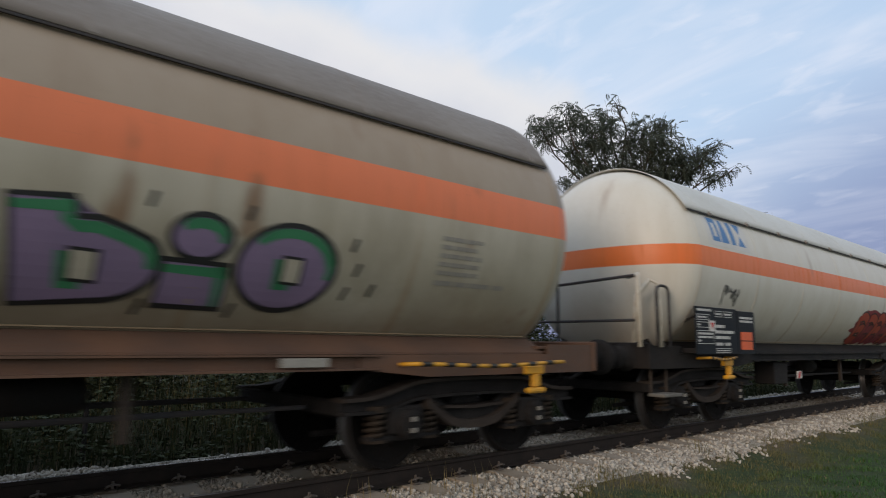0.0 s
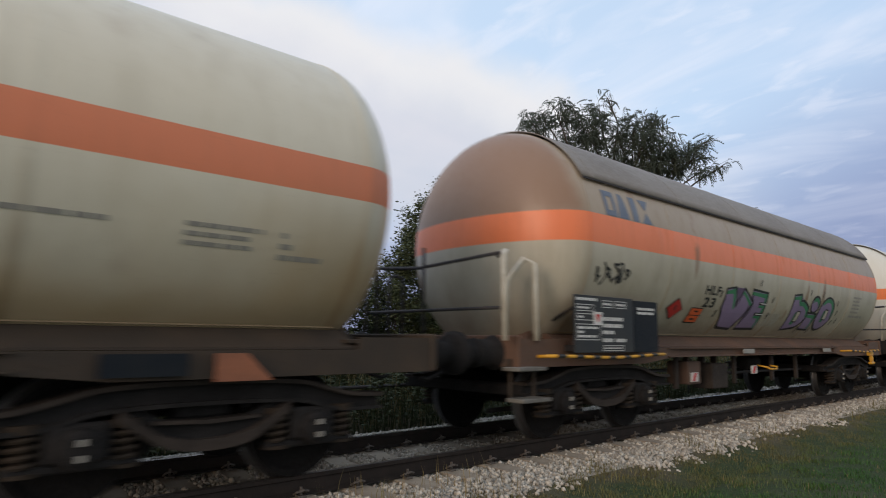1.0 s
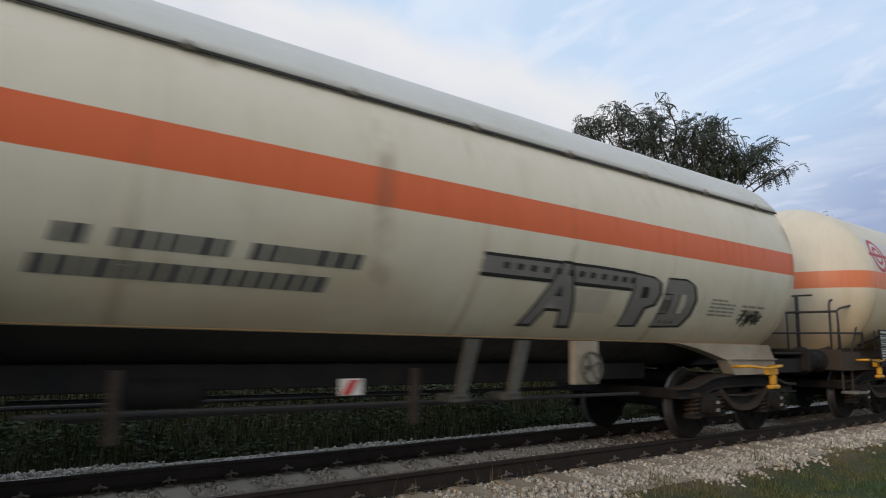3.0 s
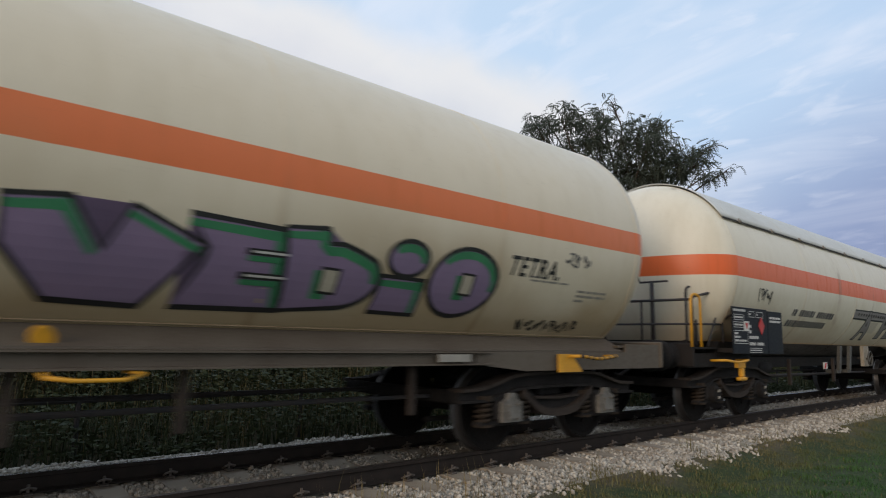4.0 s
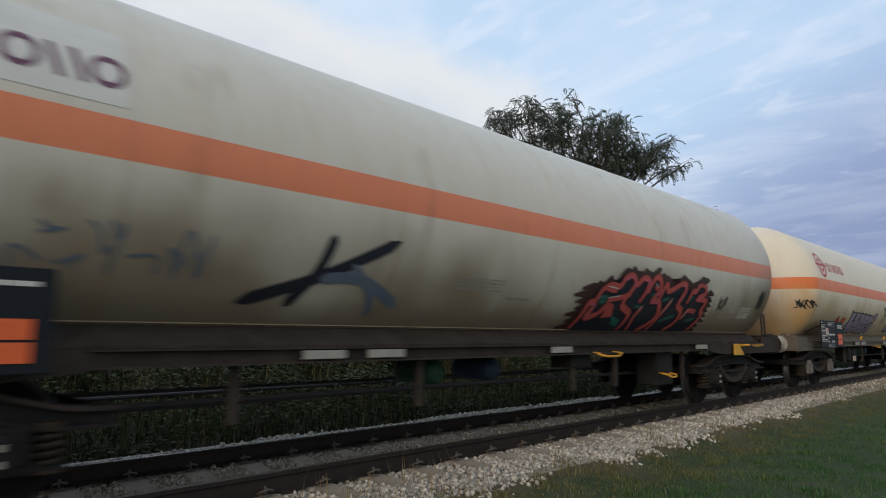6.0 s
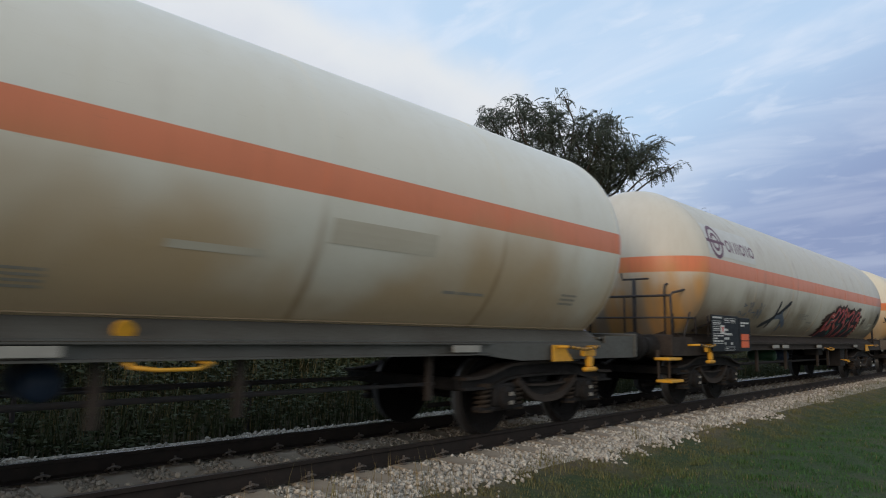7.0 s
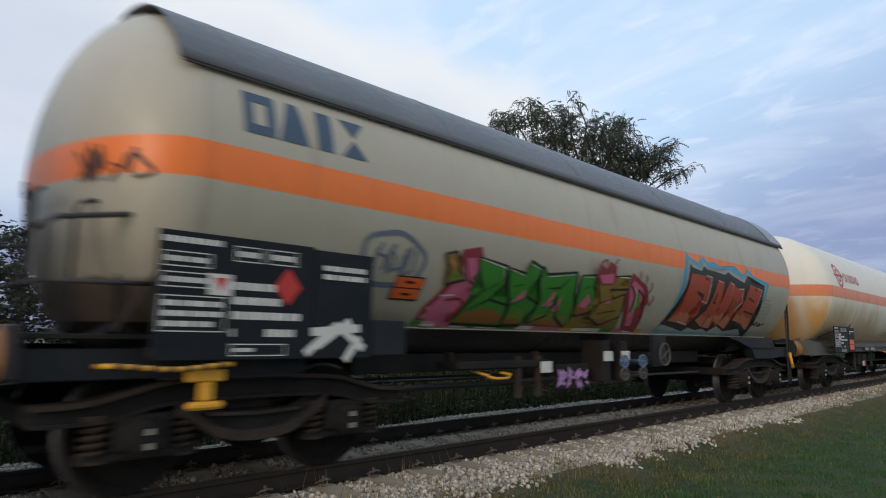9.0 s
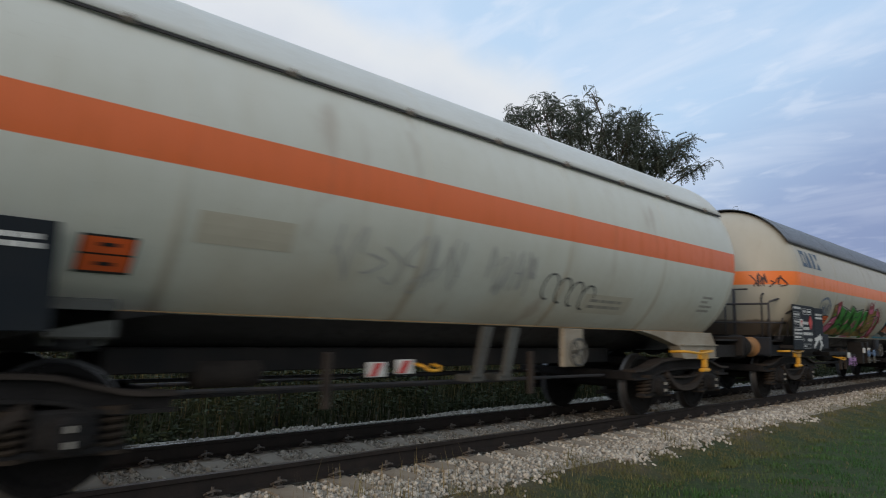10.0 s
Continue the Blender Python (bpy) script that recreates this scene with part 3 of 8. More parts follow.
def m_wheelset():
    bm = bmesh.new()
    for s in (-1, 1):
        prof = [(0.665, 0.10), (0.685, 0.13), (0.705, 0.36), (0.685, 0.40), (0.683, 0.486), (0.700, 0.492), (0.716, 0.466), (0.745, 0.461),
                (0.812, 0.456), (0.816, 0.40), (0.785, 0.37), (0.770, 0.15), (0.800, 0.12), (0.800, 0.075)]
        lathe(bm, [(s * a, r) for a, r in prof], 40, "y")
    for f in bm.faces:
        r = [math.hypot(v.co.x, v.co.z) for v in f.verts]
        f.material_index = 1 if min(r) > 0.45 else 0
    rod(bm, (0, -0.98, 0), (0, 0.98, 0), 0.075, 16)
    for s in (-1, 1):            # the web's holes, as shallow bosses that show the turning
        for k in range(5):
            a = 2 * math.pi * k / 5
            rod(bm, (0.25 * math.cos(a), s * 0.775, 0.25 * math.sin(a)), (0.25 * math.cos(a), s * 0.795, 0.25 * math.sin(a)), 0.03, 8)
    bmesh.ops.recalc_face_normals(bm, faces=bm.faces)
    return bm, [wheel_steel, tread_steel], False


def m_side_frame():
    """Pressed side frame: a bent top beam, a belly beam and a recessed web."""
    bm = bmesh.new()
    top = spline([(-1.62, 0.72), (-1.30, 0.735), (-1.02, 0.80), (-0.72, 0.865), (0.0, 0.885), (0.72, 0.865), (1.02, 0.80), (1.30, 0.735), (1.62, 0.72)], 4)
    ribbon(bm, top, [(x, z - 0.035) for x, z in top], -0.11, 0.11, 1)
    mid = bmesh.new()
    low = [(x, max(0.60, z - 0.16)) for x, z in top]
    ribbon(mid, [(x, z - 0.035) for x, z in top], low, -0.03, 0.03, 0)
    merge(bm, mid, 0)
    arm = bmesh.new()
    ribbon(arm, low, [(x, z - 0.03) for x, z in low], -0.10, 0.10, 0)
    merge(bm, arm, 0)
    bel = bmesh.new()
    b = spline([(-0.66, 0.70), (-0.52, 0.60), (-0.36, 0.50), (-0.18, 0.455), (0.0, 0.445), (0.18, 0.455), (0.36, 0.50), (0.52, 0.60), (0.66, 0.70)], 3)
    ribbon(bel, b, [(x, z - 0.085) for x, z in b], -0.115, 0.115, 1)
    merge(bm, bel, 1)
    web = bmesh.new()
    ribbon(web, [(x, max(z + 0.11, 0.56)) for x, z in b], [(x, z) for x, z in b], -0.025, 0.025, 0)
    merge(bm, web, 0)
    slot = bmesh.new()
    ribbon(slot, [(-0.42, 0.60), (0.0, 0.585), (0.42, 0.60)], [(-0.42, 0.575), (0.0, 0.555), (0.42, 0.575)], -0.09, 0.09, 0)
    merge(bm, slot, 1)
    return bm, [bogie_dirt, bogie_edge], False


def m_axle_box(kind):
    def make():
        bm = bmesh.new()
        block(bm, -0.20, 0.20, -0.10, 0.10, -0.10, 0.17, 0.025)
        block(bm, -0.42, 0.42, -0.075, 0.075, -0.155, -0.095, 0.015)        # spring wings
        if kind == "grey":                       # squarish cast cover with a peaked top
            prism(bm, [(-0.15, -0.11), (0.15, -0.11), (0.15, 0.10), (0.07, 0.14), (0.04, 0.20), (-0.04, 0.20), (-0.07, 0.14), (-0.15, 0.10)], -0.165, -0.10, 1)
            prism(bm, [(-0.09, -0.07), (0.09, -0.07), (0.09, 0.07), (-0.09, 0.07)], -0.185, -0.163, 1)
        else:
            lathe(bm, [(-0.185, 0.001), (-0.18, 0.09), (-0.16, 0.13), (-0.10, 0.14)], 20, "y", 1)
        for k in range(4):
            a = math.pi / 4 + k * math.pi / 2
            rod(bm, (0.10 * math.cos(a), -0.20, 0.10 * math.sin(a)), (0.10 * math.cos(a), -0.15, 0.10 * math.sin(a)), 0.018, 6, None, 1)
        if kind == "marked":
            block(bm, -0.022, 0.022, -0.207, -0.188, 0.03, 0.072, 0, 2)
            block(bm, -0.022, 0.022, -0.207, -0.188, -0.072, -0.03, 0, 2)
        return bm, [bogie_dirt, box_grey if kind == "grey" else bogie_dirt, label_grey], False
    return make


def m_spring():
    bm = bmesh.new()
    turns, n = 4.5, 54
    pts = [(0.085 * math.cos(2 * math.pi * turns * k / n), 0.085 * math.sin(2 * math.pi * turns * k / n), 0.25 * k / n) for k in range(n + 1)]
    tube(bm, pts, 0.019, 6)
    rod(bm, (0, 0, -0.01), (0, 0, 0.26), 0.045, 8)
    rod(bm, (0, 0, 0.245), (0, 0, 0.30), 0.115, 14)
    rod(bm, (0, 0, -0.03), (0, 0, -0.005), 0.115, 14)
    return bm, [spring_dirt], False


def m_bolster():
    bm = bmesh.new()
    block(bm, -0.22, 0.22, -0.98, 0.98, 0.58, 0.80, 0.03)
    block(bm, -0.45, 0.45, -0.45, 0.45, 0.72, 0.86, 0.04)
    for s in (-1, 1):
        block(bm, s * 1.58 - 0.05, s * 1.58 + 0.05, -1.0, 1.0, 0.56, 0.70, 0.02)
        rod(bm, (s * 0.40, -0.95, 0.40), (s * 0.40, 0.95, 0.40), 0.045, 8)
    rod(bm, (-1.5, -0.4, 0.34), (1.5, -0.4, 0.34), 0.03, 8)
    return bm, [bogie_dirt], False


def m_brake_shoe():
    bm = bmesh.new()
    prism(bm, [(-0.05, 0.30), (0.03, 0.30), (0.05, 0.46), (0.03, 0.62), (-0.05, 0.62), (-0.02, 0.46)], -0.06, 0.06)
    return bm, [bogie_dirt], False


def bogie(wagon, x, kind, tint):
    """A two-axle bogie on its pivot."""
    b = part("bogie", shared("bolster", m_bolster), None, wagon, "dirt-covered two-axle bogie with coil springs")
    b.location = (x, 0, 0)
    for s in (-1, 1):
        f = part("side_frame", shared("side_frame", m_side_frame), None, b)
        f.location = (0, s * 1.02, 0)
        for a in (-1, 1):
            box = part("axle_box", shared("axle_box_" + kind, m_axle_box(kind)), None, b)
            box.location = (a * AXLE, s * 1.02, WHEEL_R)
            box.rotation_euler = (0, 0, 0 if s < 0 else math.pi)
            for q in (-1, 1):
                sp = part("spring", shared("spring", m_spring), None, b)
                sp.location = (a * AXLE + q * 0.31, s * 1.02, 0.335)
            sh = part("brake_shoe", shared("brake_shoe", m_brake_shoe), None, b)
            sh.location = (a * (AXLE - 0.50), s * 0.75, 0)
    for a in (-1, 1):
        w = part("wheelset", shared("wheelset", m_wheelset), None, b, "steel wheelset with bright worn treads")
        w.location = (a * AXLE, 0, WHEEL_R)
        spinning.append((w, a * AXLE))
    return b


def m_buffer(sleeve):
    bm = bmesh.new()
    lathe(bm, [(0.0, 0.001), (0.0, 0.20), (0.04, 0.20), (0.05, 0.155), (0.30, 0.15), (0.32, 0.165), (0.36, 0.165), (0.37, 0.12), (0.55, 0.12), (0.57, 0.19),
               (0.60, 0.235), (0.635, 0.235), (0.655, 0.18), (0.66, 0.001)], 24, "x")
    for f in bm.faces:
        c = f.calc_center_median()
        f.material_index = 1 if 0.04 < c.x < 0.36 else 0
    return bm, [bogie_dirt, sleeve], True


def m_coupling():
    bm = bmesh.new()
    prism(bm, [(0, -0.06), (0.25, -0.06), (0.36, 0.02), (0.34, 0.10), (0.27, 0.10), (0.27, 0.04), (0.20, 0.05), (0, 0.06)], -0.035, 0.035)
    tube(bm, [(0.22, -0.10, 0.0), (0.45, -0.10, -0.05), (0.60, -0.07, -0.07), (0.60, 0.07, -0.07), (0.45, 0.10, -0.05), (0.22, 0.10, 0.0)], 0.022, 6)
    tube(bm, [(0, 0.30, -0.02), (0.25, 0.31, -0.22), (0.50, 0.31, -0.30), (0.62, 0.31, -0.27)], 0.025, 6)
    return bm, [bogie_dirt], False


def tank_mesh(h):
    bm = bmesh.new()
    dish = [(DISH * math.cos(a), TANK_R * math.sin(a)) for a in [i * math.pi / 2 / 14 for i in range(15)]]
    n = 7
    prof = [(-h - x, max(r, 0.002)) for x, r in dish] + [(-h + 2 * h * k / n, TANK_R) for k in range(1, n)] + [(h + x, max(r, 0.002)) for x, r in dish[::-1]]
    lathe(bm, prof, 96, "x")
    for v in bm.verts:
        v.co.z += TANK_Z
    return bm


def ring_mesh(r, w, t):
    bm = bmesh.new()
    lathe(bm, [(-w / 2, r - 0.01), (-w / 2, r + t), (w / 2, r + t), (w / 2, r - 0.01)], 80, "x")
    return bm


def hood_mesh(h, half_angle, gap, over, rounded):
    """A sunshield: a bent sheet over the tank's top, with turned-down lips."""
    bm = bmesh.new()
    r = TANK_R + gap
    xs = [-h - over, -h - over + 0.02] + [-h + 2 * h * k / 8 for k in range(1, 8)] + [h + over - 0.02, h + over]
    outer, inner = [], []
    for x in xs:
        for store, rr in ((outer, r + 0.008), (inner, r - 0.004)):
            row = []
            for k in range(29):
                a = (-1 + 2 * k / 28) * half_angle
                row.append(bm.verts.new((x, rr * math.sin(a), TANK_Z + rr * math.cos(a))))
            store.append(row)
    for store, flip in ((outer, False), (inner, True)):
        for a, b in zip(store, store[1:]):
            for k in range(28):
                f = (a[k], b[k], b[k + 1], a[k + 1])
                bm.faces.new(f[::-1] if flip else f)
    for i in (0, len(xs) - 1):
        for k in range(28):
            bm.faces.new((outer[i][k], outer[i][k + 1], inner[i][k + 1], inner[i][k]))
    for k in (0, 28):
        for i in range(len(xs) - 1):
            bm.faces.new((outer[i][k], outer[i + 1][k], inner[i + 1][k], inner[i][k]))
    bmesh.ops.recalc_face_normals(bm, faces=bm.faces)
    return bm


def plate_on_tank(wagon, name, x0, x1, z0, z1, mat_in, label, line=True, shape="rect"):
    """A hazard plate fixed on the tank's side: border, field and a middle line."""
    bm = bmesh.new()
    cx, cz = (x0 + x1) / 2, (z0 + z1) / 2
    if shape == "diamond":
        for k, (m, g) in enumerate(((0, 1.0), (1, 0.86))):
            hx, hz = (x1 - x0) / 2 * g, (z1 - z0) / 2 * g
            f = bm.faces.new([bm.verts.new(p) for p in ((cx - hx, 0.004 * k, cz), (cx, 0.004 * k, cz - hz), (cx + hx, 0.004 * k, cz), (cx, 0.004 * k, cz + hz))])
            f.material_index = m
        rect(bm, cx - 0.02, cx + 0.02, cz - 0.02, cz + 0.05, 0.008, 2)
    else:
        rect(bm, x0, x1, z0, z1, 0.0, 0)
        rect(bm, x0 + 0.015, x1 - 0.015, z0 + 0.015, cz - 0.006, 0.004, 1)
        rect(bm, x0 + 0.015, x1 - 0.015, cz + 0.006, z1 - 0.015, 0.004, 1)
        for q in (z0 + (z1 - z0) * 0.25, z0 + (z1 - z0) * 0.75):
            rect(bm, cx - (x1 - x0) * 0.16, cx + (x1 - x0) * 0.16, q - 0.012, q + 0.012, 0.008, 0)
    wrap(bm, 0.012)
    return part(name, bm, [s_black, mat_in, s_black], wagon, label)


def board(wagon, x0, x1, z0, z1, style, rng):
    """The dark data board beside the bogie, with its plates of small print."""
    y = -1.45
    bm = bmesh.new()
    split = x0 + (x1 - x0) * 0.68
    block(bm, x0, split - 0.006, y - 0.012, y + 0.012, z0, z1, 0.006)
    b = part("data_board", bm, board_slate if style == "slate" else board_dark, wagon, "dark data board with white lettering")
    bm = bmesh.new()
    block(bm, split + 0.006, x1, y - 0.016, y + 0.012, z0, z1 - 0.02, 0.006)
    part("side_panel", bm, board_dark, b)
    for x in (x0 + 0.1, x1 - 0.1):
        bm = bmesh.new()
        block(bm, x - 0.03, x + 0.03, y + 0.012, -1.12, z0 + 0.02, z0 + 0.09)
        part("bracket", bm, frame_black, b)
        bm = bmesh.new()
        rod(bm, (x, y + 0.012, z1 - 0.12), (x, -1.05, z1 - 0.30), 0.02, 6)
        part("stay", bm, frame_black, b)
    w, h = split - x0, z1 - z0
    rows = [(0.02, 0.36, 0.90, 0.96), (0.02, 0.30, 0.72, 0.84), (0.02, 0.30, 0.56, 0.68), (0.02, 0.40, 0.22, 0.50), (0.44, 0.62, 0.80, 0.93), (0.66, 0.86, 0.80, 0.93),
            (0.44, 0.80, 0.56, 0.64), (0.44, 0.90, 0.44, 0.52), (0.44, 0.90, 0.32, 0.40), (0.44, 0.62, 0.18, 0.26), (0.66, 0.86, 0.18, 0.26), (0.44, 0.80, 0.03, 0.13)]
    bm = bmesh.new()
    for i, (a, c, d, e) in enumerate(rows):
        xa, xb, za, zb = x0 + a * w, x0 + c * w, z0 + d * h, z0 + e * h
        if i in (1, 2, 3, 4, 5, 11):
            f = 0.008
            rect(bm, xa, xb, za, za + f, 0), rect(bm, xa, xb, zb - f, zb, 0), rect(bm, xa, xa + f, za, zb, 0), rect(bm, xb - f, xb, za, zb, 0)
            bars(bm, xa + 0.025, xb - 0.02, za + 0.02, zb - 0.02, 1 if i != 3 else 3, rng, 0, 0, 0.55, 4)
        else:
            bars(bm, xa, xb, za, zb, 1, rng, 0, 0, 0.8, 7)
    for v in bm.verts:
        v.co.y = y - 0.016
    part("lettering", bm, label_white, b)
    bm = bmesh.new()
    bars(bm, split + 0.08, x1 - 0.08, z0 + 0.70 * h, z0 + 0.86 * h, 2, rng, 0, 0, 0.6, 5)
    for v in bm.verts:
        v.co.y = y - 0.020
    part("lettering", bm, label_white, b)
    if style == "orange":
        bm = bmesh.new()
        px0, px1, pz0, pz1 = split + 0.10, x1 - 0.12, z0 + 0.10 * h, z0 + 0.50 * h
        block(bm, px0, px1, y - 0.024, y - 0.018, pz0, (pz0 + pz1) / 2 - 0.008)
        block(bm, px0, px1, y - 0.024, y - 0.018, (pz0 + pz1) / 2 + 0.008, pz1)
        part("hazard_plate", bm, plate_orange, b, "orange two-row hazard plate")
    if style == "dark":
        bm = bmesh.new()
        cx, cz, q = x0 + 0.80 * w, z0 + 0.62 * h, 0.15
        prism(bm, [(cx - q * 0.8, cz), (cx, cz - q), (cx + q * 0.8, cz), (cx, cz + q)], y - 0.024, y - 0.018)
        part("hazard_diamond", bm, plate_red, b, "red hazard diamond")
    bm = bmesh.new()
    tx, tz = x0 + 0.36 * w, z0 + 0.60 * h
    block(bm, tx - 0.09, tx + 0.09, y - 0.022, y - 0.016, tz - 0.08, tz + 0.08, 0, 0)
    prism(bm, [(tx - 0.05, tz + 0.05), (tx + 0.05, tz + 0.05), (tx, tz - 0.05)], y - 0.027, y - 0.0225, 1)
    part("warning_label", bm, [label_white, plate_red], b)
    return b


def handrail(wagon, pts, r=0.022, mat_in=None, name="handrail"):
    bm = bmesh.new()
    tube(bm, pts, r, 8)
    return part(name, bm, mat_in or rod_dark, wagon, "", True)


def arch(x0, x1, y, z0, z1):
    """A hoop that stands in the plane of the side."""
    q = min(0.10, (x1 - x0) / 2)
    return [(x0, y, z0), (x0, y, z1 - q), (x0 + q * 0.3, y, z1 - q * 0.3), (x0 + q, y, z1), (x1 - q, y, z1), (x1 - q * 0.3, y, z1 - q * 0.3), (x1, y, z1 - q), (x1, y, z0)]


def yellow_lever(wagon, x0, x1, z, striped, tee=True):
    """A release lever along the sill, with a T-shaped jacking bracket."""
    pts = [(x0, -1.22, z + 0.02), (x0 + 0.02, -1.44, z + 0.03)]
    pts += [(x0 + (x1 - x0) * k / 8, -1.46, z + 0.03 * math.cos(math.pi * k / 8) ** 2) for k in range(1, 8)]
    pts += [(x1 - 0.02, -1.44, z + 0.03), (x1, -1.22, z + 0.02)]
    lever = part("lever", tube(bmesh.new(), pts, 0.020, 8), yellow, wagon, "yellow release lever", True)
    for k in range(7 if striped else 0):
        xa = x0 + (x1 - x0) * (2 * k + 1) / 15
        zc = z + 0.03 * math.cos(math.pi * (xa - x0) / (x1 - x0)) ** 2
        part("band", rod(bmesh.new(), (xa - (x1 - x0) / 34, -1.46, zc), (xa + (x1 - x0) / 34, -1.46, zc), 0.0235, 8), s_black, lever)
    if tee:
        bm = bmesh.new()
        x = x0 + (x1 - x0) * 0.80
        block(bm, x - 0.14, x + 0.14, -1.40, -1.33, z - 0.10, z - 0.01, 0.01)
        block(bm, x - 0.05, x + 0.05, -1.42, -1.35, z - 0.24, z - 0.10, 0.015)
        block(bm, x - 0.13, x + 0.13, -1.43, -1.34, z - 0.30, z - 0.24, 0.02)
        part("lifting_bracket", bm, yellow, wagon, "yellow lifting bracket")


def m_step(tread):
    bm = bmesh.new()
    block(bm, -0.24, 0.24, -0.13, 0.13, -0.022, 0.022, 0.008)
    return bm, [tread], False


def underframe(wagon, spec, h, end):
    """Sills, skirts or saddles, deck and headstocks."""
    fm = spec["frame_mat"]
    for s in (-1, 1):
        if spec["frame"] == "sill":
            bm = bmesh.new()                     # sloping skirt under the tank
            prof = [(-0.86, 1.30), (-0.94, 1.285), (-1.20, 1.135), (-1.20, 1.115), (-0.86, 1.115)]
            for x0, x1 in ((-h - 0.15, h + 0.15),):
                a = [bm.verts.new((x0, -s * y, z)) for y, z in prof]
                b = [bm.verts.new((x1, -s * y, z)) for y, z in prof]
                for k in range(len(prof)):
                    bm.faces.new((a[k], b[k], b[(k + 1) % 5], a[(k + 1) % 5]))
                bm.faces.new(a), bm.faces.new(b)
                bmesh.ops.recalc_face_normals(bm, faces=bm.faces)
            part("skirt", bm, fm, wagon)
            bm = bmesh.new()                     # channel sill
            prof = [(1.17, 1.112), (1.285, 1.112), (1.285, 1.096), (1.225, 1.090), (1.225, 0.998), (1.285, 0.992), (1.285, 0.976), (1.17, 0.976)]
            run = spec["pivot"] - 1.35
            a = [bm.verts.new((-run, s * y, z)) for y, z in prof]
            b = [bm.verts.new((run, s * y, z)) for y, z in prof]
            for k in range(8):
                bm.faces.new((a[k], b[k], b[(k + 1) % 8], a[(k + 1) % 8]))
            bm.faces.new(a), bm.faces.new(b)
            bmesh.ops.recalc_face_normals(bm, faces=bm.faces)
            part("sill", bm, fm, wagon)
            for e in (-1, 1):
                bm = bmesh.new()                 # deep web over the bogie
                c = spec["pivot"]
                prism(bm, [(e * (c - 1.55), 0.98), (e * (c - 0.75), 0.90), (e * (c + 0.75), 0.90), (e * end, 0.90), (e * end, 1.22), (e * (h + 0.16), 1.22), (e * (h + 0.155), 1.112), (e * (c - 1.55), 1.112)],
                      *sorted((s * 1.215, s * 1.25)))
                part("end_web", bm, fm, wagon)
        else:
            bm = bmesh.new()
            block(bm, -h + 2.2, h - 2.2, *sorted((s * 0.30, s * 0.45)), 0.80, 1.02, 0.01)
            part("centre_sill", bm, frame_black, wagon)
            for e in (-1, 1):
                bm = bmesh.new()                 # saddle plate that runs up to the tank
                prism(bm, [(e * (h - 2.45), 1.295), (e * (h - 1.95), 1.22), (e * (h - 1.25), 1.07), (e * (h - 1.08), 0.88), (e * (h + 0.10), 0.88), (e * (h + 0.10), 1.10), (e * (h - 0.05), 1.30), (e * (h - 2.45), 1.30)],
                      *sorted((s * 0.98, s * 1.16)))
                part("saddle", bm, [spec["saddle_mat"] if e > 0 else spec.get("rear_mat", spec["saddle_mat"])], wagon)
                bm = bmesh.new()                 # end girder past the saddle
                block(bm, *sorted((e * (h + 0.102), e * end)), *sorted((s * 0.98, s * 1.155)), 0.88, 1.10, 0.01)
                part("end_web", bm, fm, wagon)
                bm = bmesh.new()
                block(bm, *sorted((e * (h - 1.10), e * (h + 0.10))), *sorted((s * 1.165, s * 1.21)), 0.87, 0.885)
                block(bm, *sorted((e * (h - 1.20), e * (h + 0.10))), *sorted((s * 1.165, s * 1.21)), 1.085, 1.10)
                part("flange", bm, [spec["saddle_mat"] if e > 0 else spec.get("rear_mat", spec["saddle_mat"])], wagon)
        bm = bmesh.new()                         # folded seam along the tank's belly
        y = s * 0.945
        block(bm, -h - 0.05, h + 0.05, min(y, y + s * 0.03), max(y, y + s * 0.03), 1.302, 1.312)
        block(bm, -h - 0.05, h + 0.05, min(y, y + s * 0.02), max(y, y + s * 0.02), 1.330, 1.338)
        part("belly_seam", bm, spec["seam_mat"], wagon)
    for e in (-1, 1):
        bm = bmesh.new()
        block(bm, *sorted((e * (h + 0.05), e * end)), -1.20, 1.20, 1.165, 1.20, 0.005)
        part("deck", bm, frame_black if spec["frame"] != "sill" else fm, wagon)
        bm = bmesh.new()
        block(bm, *sorted((e * end, e * (end + 0.06))), -1.28, 1.28, 0.90, 1.26, 0.015)
        part("headstock", bm, fm, wagon)
        bm = bmesh.new()                         # cradle under the tank's end
        prism(bm, [(e * (h - 0.9), 1.16), (e * (h + 0.42), 1.16), (e * (h + 0.22), 1.42), (e * (h - 0.9), 1.42)], -0.80, 0.80)
        part("cradle", bm, frame_black if spec["frame"] != "sill" else fm, wagon)
        for s in (-1, 1):
            sleeve = spec.get("sleeve", bogie_dirt) if e < 0 else bogie_dirt
            b = part("buffer", shared("buffer_" + sleeve.name, lambda: m_buffer(sleeve)), None, wagon)
            b.location, b.rotation_euler = (e * (end + 0.02), s * 0.875, 1.06), (0, 0, 0 if e > 0 else math.pi)
        c = part("coupling", shared("coupling", m_coupling), None, wagon)
        c.location, c.rotation_euler = (e * (end + 0.06), 0, 1.04), (0, 0, 0 if e > 0 else math.pi)


